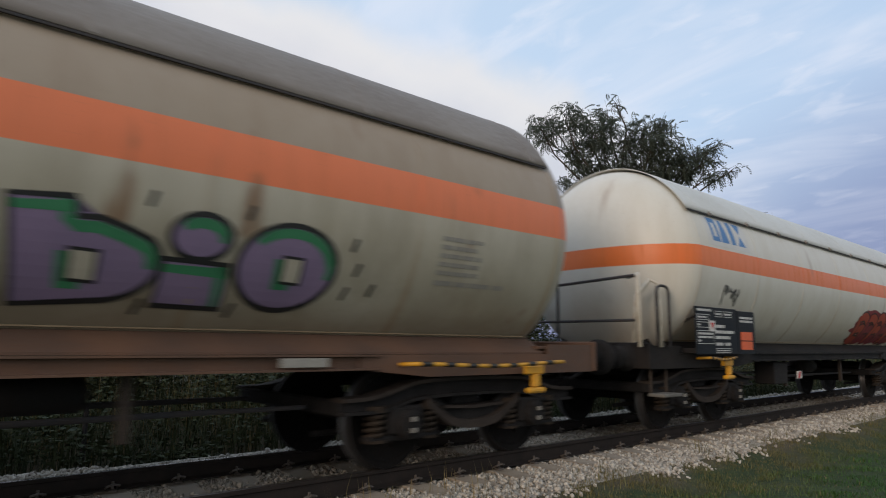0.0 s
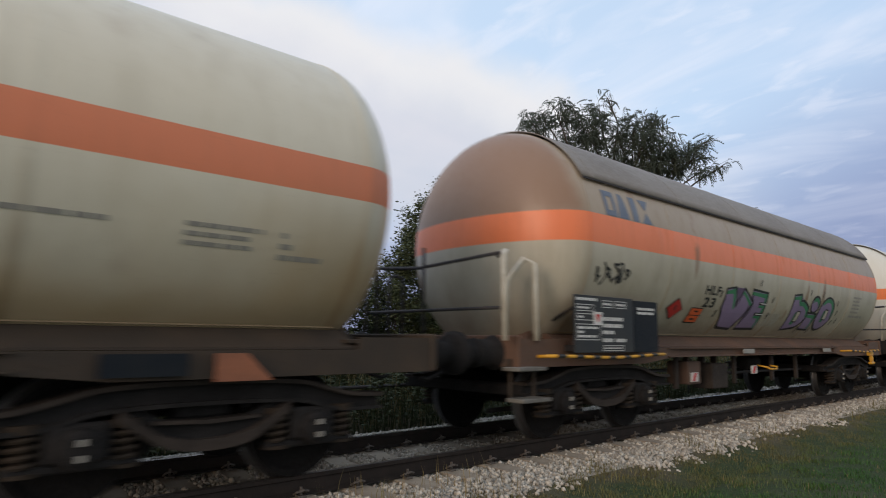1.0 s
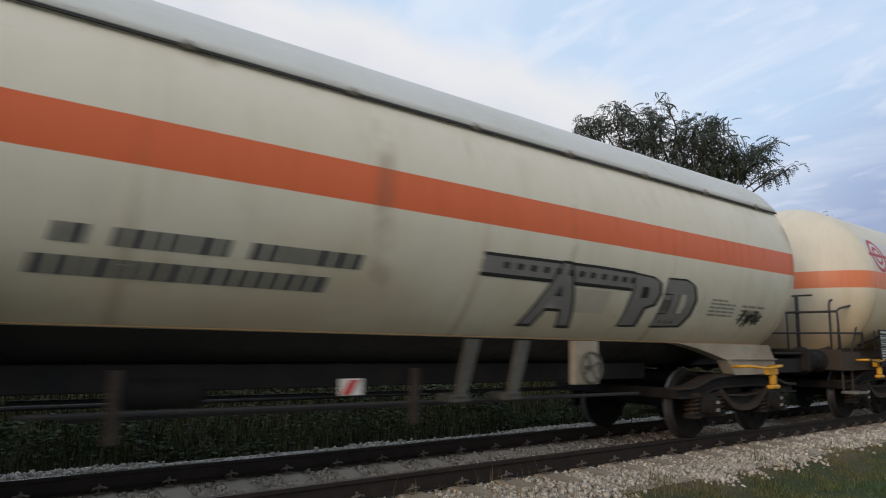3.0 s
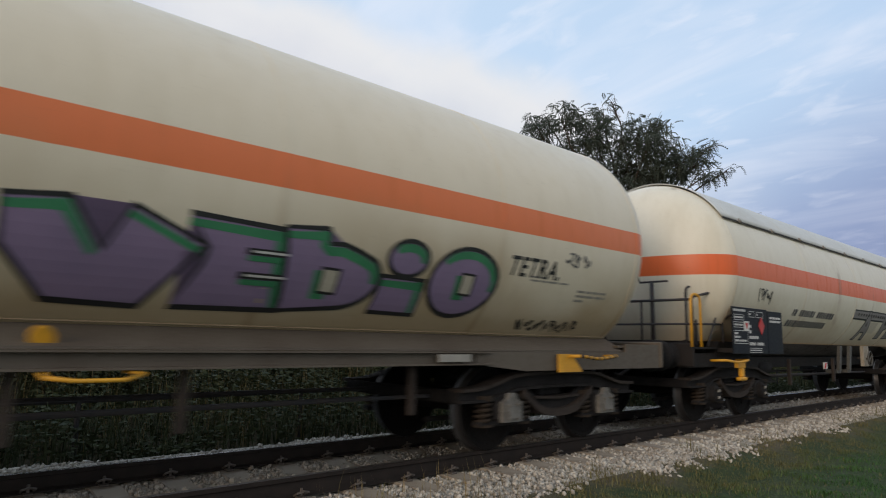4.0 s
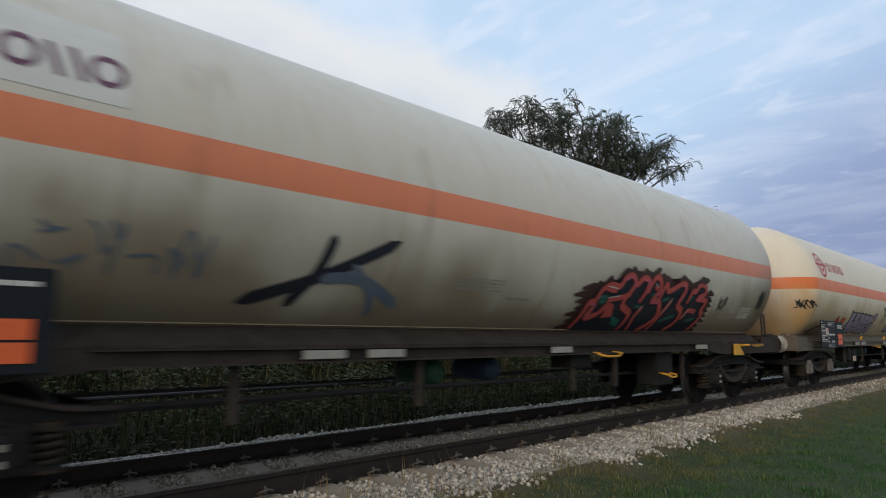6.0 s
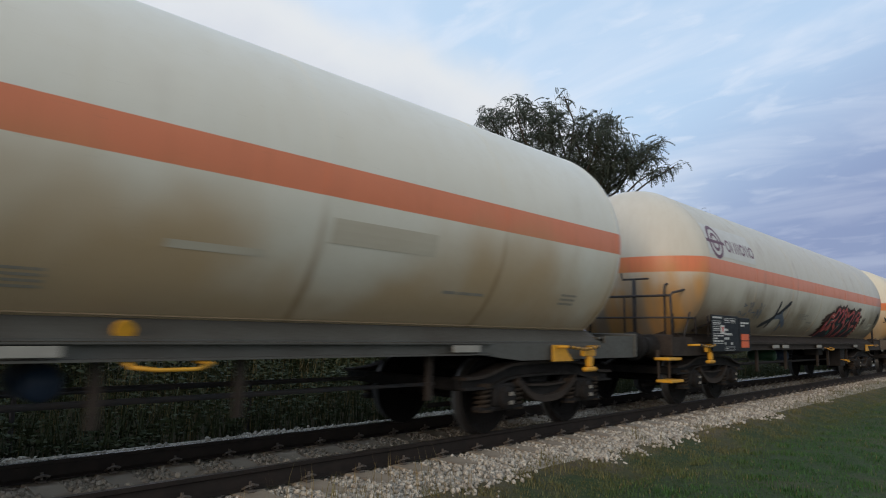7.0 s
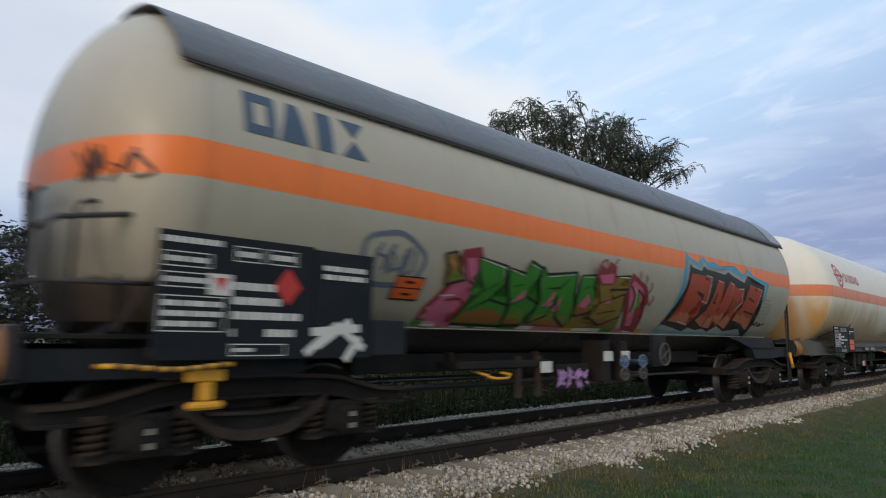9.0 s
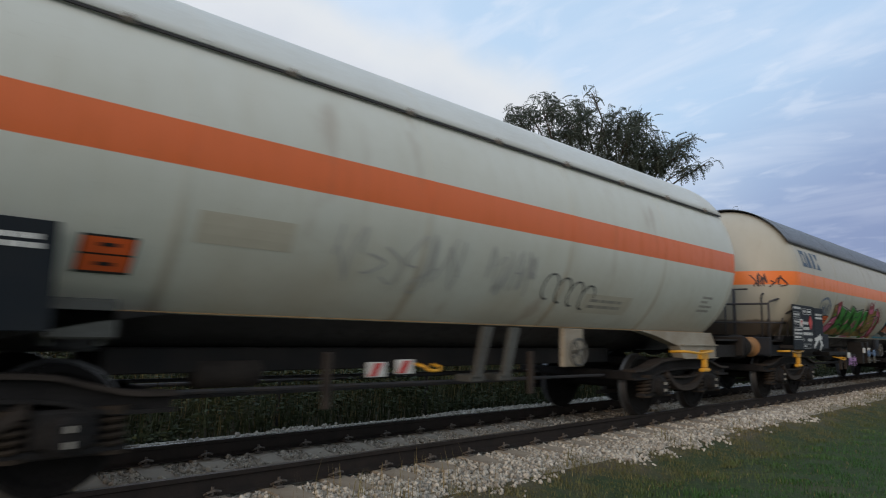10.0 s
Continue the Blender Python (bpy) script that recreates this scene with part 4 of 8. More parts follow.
def gear(wagon, spec, rng):
    """Brake boxes, reservoirs, rods and hangers under the belly."""
    h = spec["half"]
    bm = bmesh.new()
    for s in (-1, 1):
        rod(bm, (-h + 2.6, s * 0.62, 0.66), (h - 2.6, s * 0.62, 0.62), 0.022, 6)
    rod(bm, (-h + 3.0, 0.1, 0.55), (h - 3.0, 0.1, 0.55), 0.03, 6)
    part("brake_rod", bm, rod_dark, wagon)
    for x, colr in spec.get("reservoirs", ((1.2, frame_black),)):
        bm = bmesh.new()
        lathe(bm, [(-0.34, 0.002), (-0.33, 0.10), (-0.28, 0.145), (0.28, 0.145), (0.33, 0.10), (0.34, 0.002)], 20, spec.get("reservoir_axis", "x"))
        for v in bm.verts:
            v.co += Vector((x, -0.35, 0.80))
        part("air_reservoir", bm, colr, wagon, "", True)
    for x0, x1, z0, z1, colr in spec.get("boxes", ()):
        bm = bmesh.new()
        block(bm, x0, x1, -1.16, -0.80, z0, z1, 0.015)
        block(bm, x0 + 0.03, x0 + 0.08, -1.0, -0.9, z1, 1.05)
        block(bm, x1 - 0.08, x1 - 0.03, -1.0, -0.9, z1, 1.05)
        part("brake_box", bm, colr, wagon)
    for x, z in spec.get("plates", ()):
        bm = bmesh.new()
        block(bm, x - 0.11, x + 0.11, -1.19, -1.17, z - 0.07, z + 0.07, 0.004, 0)
        if not spec.get("plain_plates"):
            prism(bm, [(x - 0.09, z - 0.06), (x - 0.01, z - 0.06), (x + 0.06, z + 0.06), (x - 0.02, z + 0.06)], -1.196, -1.191, 1)
        part("brake_plate", bm, [label_white, plate_red], wagon, "white plate with a red mark")
    for x, z, w in spec.get("handles", ()):
        bm = bmesh.new()
        tube(bm, [(x - w, -1.33, z - 0.01), (x - w * 0.4, -1.34, z - 0.035), (x + w * 0.6, -1.34, z - 0.035), (x + w, -1.32, z), (x + w * 0.7, -1.22, z + 0.02)], 0.015, 8)
        rod(bm, (x - w, -1.33, z), (x - w, -1.15, z + 0.03), 0.015, 6)
        part("brake_handle", bm, yellow, wagon, "bent yellow brake handle", True)
    for x in spec.get("hangers", ()):
        bm = bmesh.new()
        block(bm, x - 0.035, x + 0.035, -1.14, -1.08, 0.50, 1.0, 0.006)
        part("hanger", bm, bogie_edge, wagon)
    for x in spec.get("cards", ()):
        bm = bmesh.new()
        block(bm, x - 0.22, x + 0.22, -1.305, -1.288, 1.01, 1.085, 0.003)
        part("label_plate", bm, label_grey, wagon)
    for x in spec.get("legs", ()):
        bm = bmesh.new()
        prism(bm, [(x - 0.04, 1.28), (x + 0.12, 1.28), (x - 0.06, 0.72), (x - 0.18, 0.72)], -1.08, -1.02)
        block(bm, x - 0.22, x + 0.02, -1.05, -0.80, 0.66, 0.74, 0.01)
        part("drain_leg", bm, frame_grey, wagon)
    for x in spec.get("valves", ()):              # small blue valve wheels, one over the other
        for z, m in ((0.90, wheel_blue), (0.72, frame_grey)):
            bm = bmesh.new()
            tube(bm, [(x + 0.105 * math.cos(a), -1.20, z + 0.085 * math.sin(a)) for a in [2 * math.pi * k / 16 for k in range(17)]], 0.016, 6)
            for k in range(3):
                a = k * math.pi / 3
                rod(bm, (x - 0.10 * math.cos(a), -1.20, z - 0.08 * math.sin(a)), (x + 0.10 * math.cos(a), -1.20, z + 0.08 * math.sin(a)), 0.010, 5)
            rod(bm, (x, -1.21, z), (x, -0.85, z), 0.022, 8)
            part("valve_wheel", bm, m, wagon, "small valve wheel")
    for x in spec.get("wheels", ()):
        bm = bmesh.new()
        tube(bm, [(x + 0.17 * math.cos(a), -1.22, 0.99 + 0.17 * math.sin(a)) for a in [2 * math.pi * k / 20 for k in range(21)]], 0.018, 6)
        for k in range(2):
            a = k * math.pi / 2 + 0.5
            rod(bm, (x - 0.17 * math.cos(a), -1.22, 0.99 - 0.17 * math.sin(a)), (x + 0.17 * math.cos(a), -1.22, 0.99 + 0.17 * math.sin(a)), 0.012, 6)
        rod(bm, (x, -1.22, 0.99), (x, -0.95, 0.99), 0.025, 8)
        part("hand_wheel", bm, frame_grey, wagon)
        bm = bmesh.new()
        block(bm, x - 0.20, x + 0.22, -1.14, -1.06, 0.80, 1.29, 0.01)
        part("wheel_plate", bm, spec["saddle_mat"], wagon)


def m_clamp():
    bm = bmesh.new()
    block(bm, -0.04, 0.04, -0.04, 0.04, -0.02, 0.03, 0.010)
    rod(bm, (0, 0.01, 0.03), (0, 0.01, 0.045), 0.012, 6)
    return bm, [hood_dull], False


def wagon_of(spec):
    """A whole tank wagon from its description."""
    rng = random.Random(spec["seed"])
    h = spec["half"]
    end = h + 1.00
    wg = new("tank_wagon")
    tagged(wg, spec["label"], "tank wagon", "tank wagons of the train")
    wagons.append((wg, spec["mid"]))
    tank = part("tank", tank_mesh(h), spec["paint"], wg, "", True)
    n = spec.get("welds", 5)
    for k in range(n + 1):
        x = -h + 2 * h * k / n
        bm = ring_mesh(TANK_R, 0.035, 0.004)
        for v in bm.verts:
            v.co += Vector((x, 0, TANK_Z))
        part("weld_seam", bm, spec["paint"], wg)
    hood = spec.get("hood")
    if hood:
        part("sunshield", hood_mesh(h, radians(spec.get("hood_angle", 58)), 0.035, spec.get("hood_over", 0.12), True), hood, wg, "", True)
        bm = bmesh.new()
        a = radians(spec.get("hood_angle", 58))
        for s in (-1, 1):
            y, z = s * (TANK_R + 0.03) * math.sin(a), TANK_Z + (TANK_R + 0.03) * math.cos(a)
            over = spec.get("hood_over", 0.12)
            block(bm, -h - over + 0.02, h + over - 0.02, min(y, y + s * 0.02), max(y, y + s * 0.02), z - 0.024, z - 0.006)
        part("shield_lip", bm, rod_dark, wg)
        for k in range(9 if hood is hood_white else 0):  # small clamps along the near lip
            x = -h + 0.6 + (2 * h - 1.2) * k / 8
            cl = part("lip_clamp", shared("lip_clamp", m_clamp), None, wg)
            cl.location, cl.rotation_euler = (x, -(TANK_R + 0.03) * math.sin(a), TANK_Z + (TANK_R + 0.03) * math.cos(a)), (-a + math.pi / 2, 0, 0)
        for k in range(6):
            bm = bmesh.new()
            x = -h + 0.25 + (2 * h - 0.5) * k / 5
            lathe(bm, [(-0.025, TANK_R + 0.042), (-0.02, TANK_R + 0.047), (0.02, TANK_R + 0.047), (0.025, TANK_R + 0.042)], 64, "x")
            bmesh.ops.delete(bm, geom=[v for v in bm.verts if v.co.z < (TANK_R + 0.06) * math.cos(a)], context="VERTS")
            for v in bm.verts:
                v.co += Vector((x, 0, TANK_Z))
            part("strap", bm, hood, wg)
    underframe(wg, spec, h, end)
    for e in (-1, 1):
        bogie(wg, e * spec["pivot"], spec.get("boxkind", "marked"), None)
    if "board" in spec:
        board(wg, *spec["board"], rng)
    if "lever" in spec:
        for x0, x1, z, st, tee in spec["lever"]:
            yellow_lever(wg, x0, x1, z, st, tee)
    gear(wg, spec, rng)
    for pts, r, m in spec.get("rails", ()):
        handrail(wg, pts, r, m)
    for x, z in spec.get("steps", ()):
        tread = spec.get("step_mat", box_grey)
        st = part("step", shared("step_" + tread.name, lambda: m_step(tread)), None, wg)
        st.location = (x, -1.28, z)
        for q in (-0.2, 0.2):
            bm = bmesh.new()
            rod(bm, (x + q, -1.18, z), (x + q, -1.18, 1.0), 0.018, 6)
            part("step_hanger", bm, frame_brown, wg)
    if spec.get("manhole"):                      # bolted cover on the tank's rear end
        bm = bmesh.new()
        bx = -h - DISH * math.sqrt(1 - (0.29 / TANK_R) ** 2)
        lathe(bm, [(0.0, 0.295), (-0.035, 0.295), (-0.035, 0.25), (0.0, 0.25)], 28, "x")
        for v in bm.verts:
            v.co += Vector((bx, -0.11, TANK_Z + 0.05))
        flange = part("end_flange", bm, bogie_edge, wg, "bolted flange ring on the tank end")
        for k in range(20):
            a = 2 * math.pi * k / 20
            bo = part("bolt", shared("bolt", lambda: (rod(bmesh.new(), (-0.065, 0, 0), (0.06, 0, 0), 0.030, 6), [rod_dark], False)), None, flange)
            bo.location = (bx, -0.11 + 0.275 * math.cos(a), TANK_Z + 0.05 + 0.275 * math.sin(a))
    for x0, x1, z0, z1 in spec.get("orange", ()):
        plate_on_tank(wg, "hazard_plate", x0, x1, z0, z1, plate_orange, "orange two-row hazard plate")
    for x0, x1, z0, z1 in spec.get("red", ()):
        plate_on_tank(wg, "hazard_diamond", x0, x1, z0, z1, plate_red, "red hazard diamond", shape="diamond")
    for x0, x1, z0, z1, rows in spec.get("print", ()):
        bm = bmesh.new()
        bars(bm, x0, x1, z0, z1, rows, rng, 0, 0, 0.5, 4)
        part("lettering", wrap(bm, 0.004), label_grey, wg)
    for x0, x1, z0, z1 in spec.get("patches", ()):
        bm = bmesh.new()
        rect(bm, x0, x1, z0, z1)
        part("paint_patch", wrap(bm, 0.003), spec["patch_mat"], wg)
    for x, d in spec.get("lamps", ()):
        bm = bmesh.new()
        block(bm, -h - DISH * 0.62 - 0.10, -h - DISH * 0.62 + 0.06, x - 0.09, x + 0.09, 2.36, 2.66, 0.01, 0)
        block(bm, -h - DISH * 0.62 - 0.115, -h - DISH * 0.62 - 0.10, x - 0.06, x + 0.06, 2.40, 2.62, 0, 1)
        part("tail_plate", bm, [frame_rust, label_white], wg, "small plate holder on the tank end")
    return wg, tank, rng


# ---- painted marks ----
def word_art(parent, text, x0, x1, z0, z1, slant=0.0, bold=(0.10, 0.055, 0.03), mats=None, shift=(0.02, -0.03), name="graffiti", spread=1.15, label="", ticks=0, rng=None, holes=()):
    """A bold sprayed word: dark outline, rim and fill."""
    mats = mats or [s_black, s_green, s_purple]
    bm = bmesh.new()
    for k, b in enumerate(bold):
        w = letters(text, x0, x1, z0, z1, b, slant, shift if k == len(bold) - 1 and k else (0, 0), spread)
        merge(bm, wrap(w, 0.005 + 0.004 * k), k)
    for hx, hz in holes:                          # the letters' small square eyes
        t = bmesh.new()
        rect(t, hx - 0.085, hx + 0.085, hz - 0.095, hz + 0.095, 0, 0, 0.01)
        rect(t, hx - 0.045, hx + 0.05, hz - 0.06, hz + 0.06, 0.003, 1, 0.01)
        wrap(t, 0.018)
        me = bpy.data.meshes.new("tmp")
        t.to_mesh(me)
        t.free()
        k0 = len(bm.faces)
        bm.from_mesh(me)
        bpy.data.meshes.remove(me)
        bm.faces.ensure_lookup_table()
        for f in bm.faces[k0:]:
            f.material_index = 0 if f.material_index == 0 else len(mats)
    if holes:
        mats = [*mats, patch_dull]
    if ticks:
        t = bmesh.new()
        for k in range(ticks):
            side = rng.random()
            x = rng.uniform(x0 - 0.15, x1 + 0.15)
            z = rng.uniform(z1 + 0.02, z1 + 0.16) if side < 0.6 else rng.uniform(z0 - 0.03, z0 + 0.03)
            stroke(t, [(x, z), (x + 0.02, z + 0.11)], 0.05)
        for k in range(5):
            x, z = x1 + rng.uniform(0.12, 0.38), rng.uniform(z0, z1)
            stroke(t, [(x, z), (x + 0.04, z + 0.12)], 0.055)
        merge(bm, wrap(t, 0.005), 0)
    return part(name, bm, mats, parent, label)


def scribble(parent, x0, x1, z0, z1, rng, mat_in=None, n=7, w=0.025, label="thin black sprayed tag"):
    """A quick illegible tag."""
    bm = bmesh.new()
    for k in range(n):
        cx = x0 + (x1 - x0) * (k + 0.5) / n
        hw = (x1 - x0) / n * 0.8
        pts = [(cx + rng.uniform(-hw, hw), rng.uniform(z0, z1)) for _ in range(4)]
        stroke(bm, spline(pts, 4), w, 0.0006 * k)
    return part("graffiti", wrap(bm, 0.005), mat_in or s_black, parent, label)


def dome_tag(parent, h, y0, y1, z0, z1, rng, paint, n, w):
    """A quick tag that lies on the tank's rounded rear end, between two places across and two heights."""
    bm = bmesh.new()
    for k in range(n):
        cy = y0 + (y1 - y0) * (k + 0.5) / n
        hw = abs(y1 - y0) / n
        stroke(bm, spline([(cy + rng.uniform(-hw, hw), rng.uniform(z0, z1)) for _ in range(4)], 4), w, 0.0006 * k)
    for v in bm.verts:
        y, z, up = v.co.x, v.co.z, v.co.y
        v.co = (-h - DISH * math.sqrt(max(1 - (y * y + (z - TANK_Z) ** 2) / TANK_R ** 2, 0.0)) - 0.008 - up, y, z)
    return part("graffiti", bm, paint, parent, "thin sprayed tag on the tank end")


def wild(parent, x0, x1, z0, z1, n, rng, back, edge, fills, glint, name_label, shadow=0.11, width=0.17, rag=0.14, sharp=False):
    """A dense sprayed piece of interlocked, illegible shapes."""
    mats = [back, edge, *fills, glint]
    bm = bmesh.new()
    if back is not None:
        t = bmesh.new()
        blob(t, x0 - 0.12, x1 + 0.12, z0 - 0.02, z1 + 0.06, rng, 0, 0, rag, 60)
        merge(bm, wrap(t, 0.004), 0)
    else:
        mats[0] = edge
    lift = 0.007
    for k in range(n):
        cx = x0 + (x1 - x0) * (k + 0.5) / n
        hw = (x1 - x0) / n * 0.62
        hh = (z1 - z0)
        shapes = []
        lean = rng.uniform(-0.08, 0.12)
        shapes.append([(cx - hw * 0.7 - lean, z0 + 0.03), (cx - hw * 0.6, z0 + hh * 0.5), (cx - hw * 0.5 + lean, z1 - rng.uniform(0.02, 0.12))])
        shapes.append([(cx - hw * 0.6, z1 - hh * 0.18), (cx + hw * 0.1, z1 - hh * rng.uniform(0.02, 0.15)), (cx + hw * 0.8, z1 - hh * 0.3), (cx + hw * 0.3, z0 + hh * 0.5)])
        shapes.append([(cx - hw * 0.3, z0 + hh * 0.45), (cx + hw * 0.4, z0 + hh * 0.5), (cx + hw * 0.8, z0 + hh * 0.25), (cx + hw * rng.uniform(0.5, 1.0), z0 + 0.03)])
        if rng.random() < 0.6:
            shapes.append([(cx - hw * 0.4, z0 + hh * 0.12), (cx + hw * 0.5, z0 + hh * rng.uniform(0.05, 0.2))])
        for q, pts in enumerate(shapes):
            fi = 2 + (k * 3 + q * (1 if rng.random() < 0.5 else 2)) % len(fills)
            sp = pts if sharp else spline(pts, 5)
            for wd, mi in ((width + 0.07, 1), (width, fi)):
                t = bmesh.new()
                stroke(t, sp, wd, 0, mi, 0.75)
                wrap(t, lift)
                merge(bm, t, mi)
                lift += 0.0007
            if glint is not None and rng.random() < 0.6:
                t = bmesh.new()
                stroke(t, [(a + width * 0.3, b + 0.02) for a, b in sp[:len(sp) // 2 + 1]], 0.022, 0, 0, 0.6)
                merge(bm, wrap(t, lift), 2 + len(fills))
                lift += 0.0005
    if glint is None:
        mats[-1] = edge
    return part("graffiti", bm, mats, parent, name_label)


def piece(parent, layers, label, lift=0.005, taper=0.7):
    """Sprayed layers, one over the other: (paint, width, points); width 0 fills, below 0 keeps corners sharp."""
    bm, mats = bmesh.new(), []
    for paint, w, pts in layers:
        if paint not in mats:
            mats.append(paint)
        t = bmesh.new()
        if w == 0:
            f = t.faces.new([t.verts.new((a, 0, b)) for a, b in pts])
            bmesh.ops.triangulate(t, faces=[f])
        else:
            stroke(t, spline(pts, 5) if w > 0 else pts, abs(w), 0, 0, taper)
        merge(bm, wrap(t, lift), mats.index(paint))
        lift += 0.0012
    return part("graffiti", bm, mats, parent, label)


def oval(cx, cz, rx, rz, a0=0.0, a1=360.0, n=26):
    return [(cx + rx * math.cos(radians(a0 + (a1 - a0) * k / n)), cz + rz * math.sin(radians(a0 + (a1 - a0) * k / n))) for k in range(n + (a1 - a0 < 359))]


def glyph(parent, outline, eyes=(), cuts=()):
    """One fat letter: purple fill, green on its upper right, black outline, square eyes."""
    n = len(outline)
    area = sum(outline[k][0] * outline[(k + 1) % n][1] - outline[(k + 1) % n][0] * outline[k][1] for k in range(n))
    turn = 1 if area > 0 else -1
    layers, run = [(s_purple, 0, outline)], []
    for k in range(n + 1):
        (ax, az), (bx, bz) = outline[k % n], outline[(k + 1) % n]
        d = max(math.hypot(bx - ax, bz - az), 1e-6)
        nx, nz = turn * (bz - az) / d, -turn * (bx - ax) / d
        if k < n and nx * 0.55 + nz * 0.83 > 0.25:
            for q in ((ax, az), (bx, bz)):
                run.append((q[0] - nx * 0.062, q[1] - nz * 0.062))
        elif run:
            layers.append((s_green, -0.075, run))
            run = []
    layers.append((s_black, -0.042, [*outline, outline[0], outline[1]]))
    for x, z in eyes:
        layers += [(s_green, 0, [(x - 0.15, z + 0.08), (x, z + 0.08), (x + 0.02, z - 0.15), (x - 0.12, z - 0.15)]),
                   (s_black, 0, [(x - 0.092, z + 0.115), (x + 0.105, z + 0.108), (x + 0.115, z - 0.112), (x - 0.08, z - 0.105)]),
                   (patch_faint, 0, [(x - 0.065, z + 0.092), (x + 0.08, z + 0.086), (x + 0.09, z - 0.09), (x - 0.053, z - 0.083)])]
    for x0, x1, z in cuts:
        layers += [(s_green, -0.06, [(x0, z - 0.05), (x1 - 0.04, z - 0.05)]), (s_black, -0.07, [(x0 - 0.02, z), (x1, z)]), (patch_pale, -0.025, [(x0 + 0.03, z), (x1, z)])]
    return piece(parent, layers, "sprayed letter in purple and green with black outline")


def letters_ve(parent, x, k):
    """The two slanting capitals, from x on, drawn out by k."""
    v = [(0.0, 2.05), (0.37, 2.09), (0.60, 1.78), (0.75, 2.09), (1.28, 1.88), (0.92, 1.42), (0.32, 1.44), (0.02, 1.76)]
    e = [(1.13, 2.09), (1.90, 2.06), (1.92, 1.92), (1.96, 1.68), (2.03, 1.44), (1.14, 1.43), (1.28, 1.75), (1.30, 1.86)]
    glyph(parent, [(x + a * k, b) for a, b in e], (), ((x + 1.62 * k, x + 1.95 * k, 1.87), (x + 1.60 * k, x + 1.97 * k, 1.69)))
    glyph(parent, [(x + a * k, b) for a, b in v])


def letters_bio(parent, x, k):
    """The three round letters, from x on, drawn out by k."""
    b = [(0.0, 2.09), (0.36, 2.12), (0.39, 2.0), (0.52, 2.01), (0.70, 1.96)] + [(0.5 + a, z) for a, z in oval(0.05, 1.74, 0.39, 0.26, 38, -75, 12)] + [(0.10, 1.44)]
    glyph(parent, [(x + a * k, z) for a, z in b], ((x + 0.45 * k, 1.70),))
    glyph(parent, [(x + a * k, z) for a, z in ((0.96, 1.79), (1.43, 1.78), (1.46, 1.46), (0.95, 1.47))])
    glyph(parent, oval(x + 1.19 * k, 1.96, 0.22 * k, 0.16))
    glyph(parent, oval(x + 1.91 * k, 1.80, 0.43 * k, 0.33), ((x + 1.93 * k, 1.78),))


def loose_ticks(parent, spots):
    piece(parent, [(s_black, -0.05, [(x, z), (x + 0.03, z + 0.11)]) for x, z in spots], "loose black sprayed ticks")


def owner_mark(parent, x, z, mat_in, patch=None):
    """A ring with a bar through it and a row of plain bars, in place of an owner's name."""
    if patch:
        bm = bmesh.new()
        rect(bm, x - 0.42, x + 2.05, z - 0.26, z + 0.33)
        part("paint_patch", wrap(bm, 0.003), patch, parent)
    bm = bmesh.new()
    for r, w in ((0.285, 0.07), (0.15, 0.06)):
        stroke(bm, oval(x, z, r, r) + [(x + r, z)], w)
    rect(bm, x - 0.43, x + 0.43, z - 0.03, z + 0.03, 0.001)
    mark = part("owner_mark", wrap(bm, 0.005), mat_in, parent, "owner's mark of a barred ring and plain shapes")
    zz = z - 0.02
    ring = lambda c: oval(c, zz, 0.10, 0.10) + [(c + 0.10, zz)]
    post = lambda c: [(c, zz - 0.12), (c, zz + 0.12)]
    for line in (ring(x + 0.61), post(x + 0.80), post(x + 0.97), post(x + 1.08), post(x + 1.19), ring(x + 1.37), [(x + 1.53, zz + 0.12), (x + 1.60, zz - 0.12)], [(x + 1.67, zz + 0.12), (x + 1.74, zz - 0.12)], ring(x + 1.89)):
        t = bmesh.new()
        stroke(t, line, 0.045)
        part("mark_shape", wrap(t, 0.005), mat_in, mark)
    return mark


def block_mark(parent, x0, x1, z0, z1, mat_in):
    """Four heavy bars and slants in place of an owner's initials."""
    first = None
    w = (x1 - x0) / 4.1
    t = w * 0.27
    for k in range(4):
        a = x0 + k * (x1 - x0) / 4
        b = a + w * 0.92
        bm = bmesh.new()
        if k == 0:                               # square ring
            rect(bm, a, a + t, z0, z1), rect(bm, b - t, b, z0, z1)
            rect(bm, a + t, b - t, z1 - t, z1), rect(bm, a + t, b - t, z0, z0 + t)
        elif k == 1:                             # solid wedge
            bm.faces.new([bm.verts.new(q) for q in ((a, 0, z0), (b, 0, z0), (b - w * 0.3, 0, z1), (a + w * 0.3, 0, z1))])
        elif k == 2:                             # solid bar
            rect(bm, a + w * 0.2, b - w * 0.2, z0, z1)
        else:                                    # hourglass
            zc = (z0 + z1) / 2
            for p in (((a, z1), (b, z1), ((a + b) / 2, zc + 0.01)), ((a, z0), (b, z0), ((a + b) / 2, zc - 0.01))):
                bm.faces.new([bm.verts.new((q[0], 0, q[1])) for q in p])
        ob = part("owner_mark" if first is None else "mark_shape", wrap(bm, 0.005), mat_in, first or parent)
        first = first or tagged(ob, "heavy blue owner's mark")
    return first

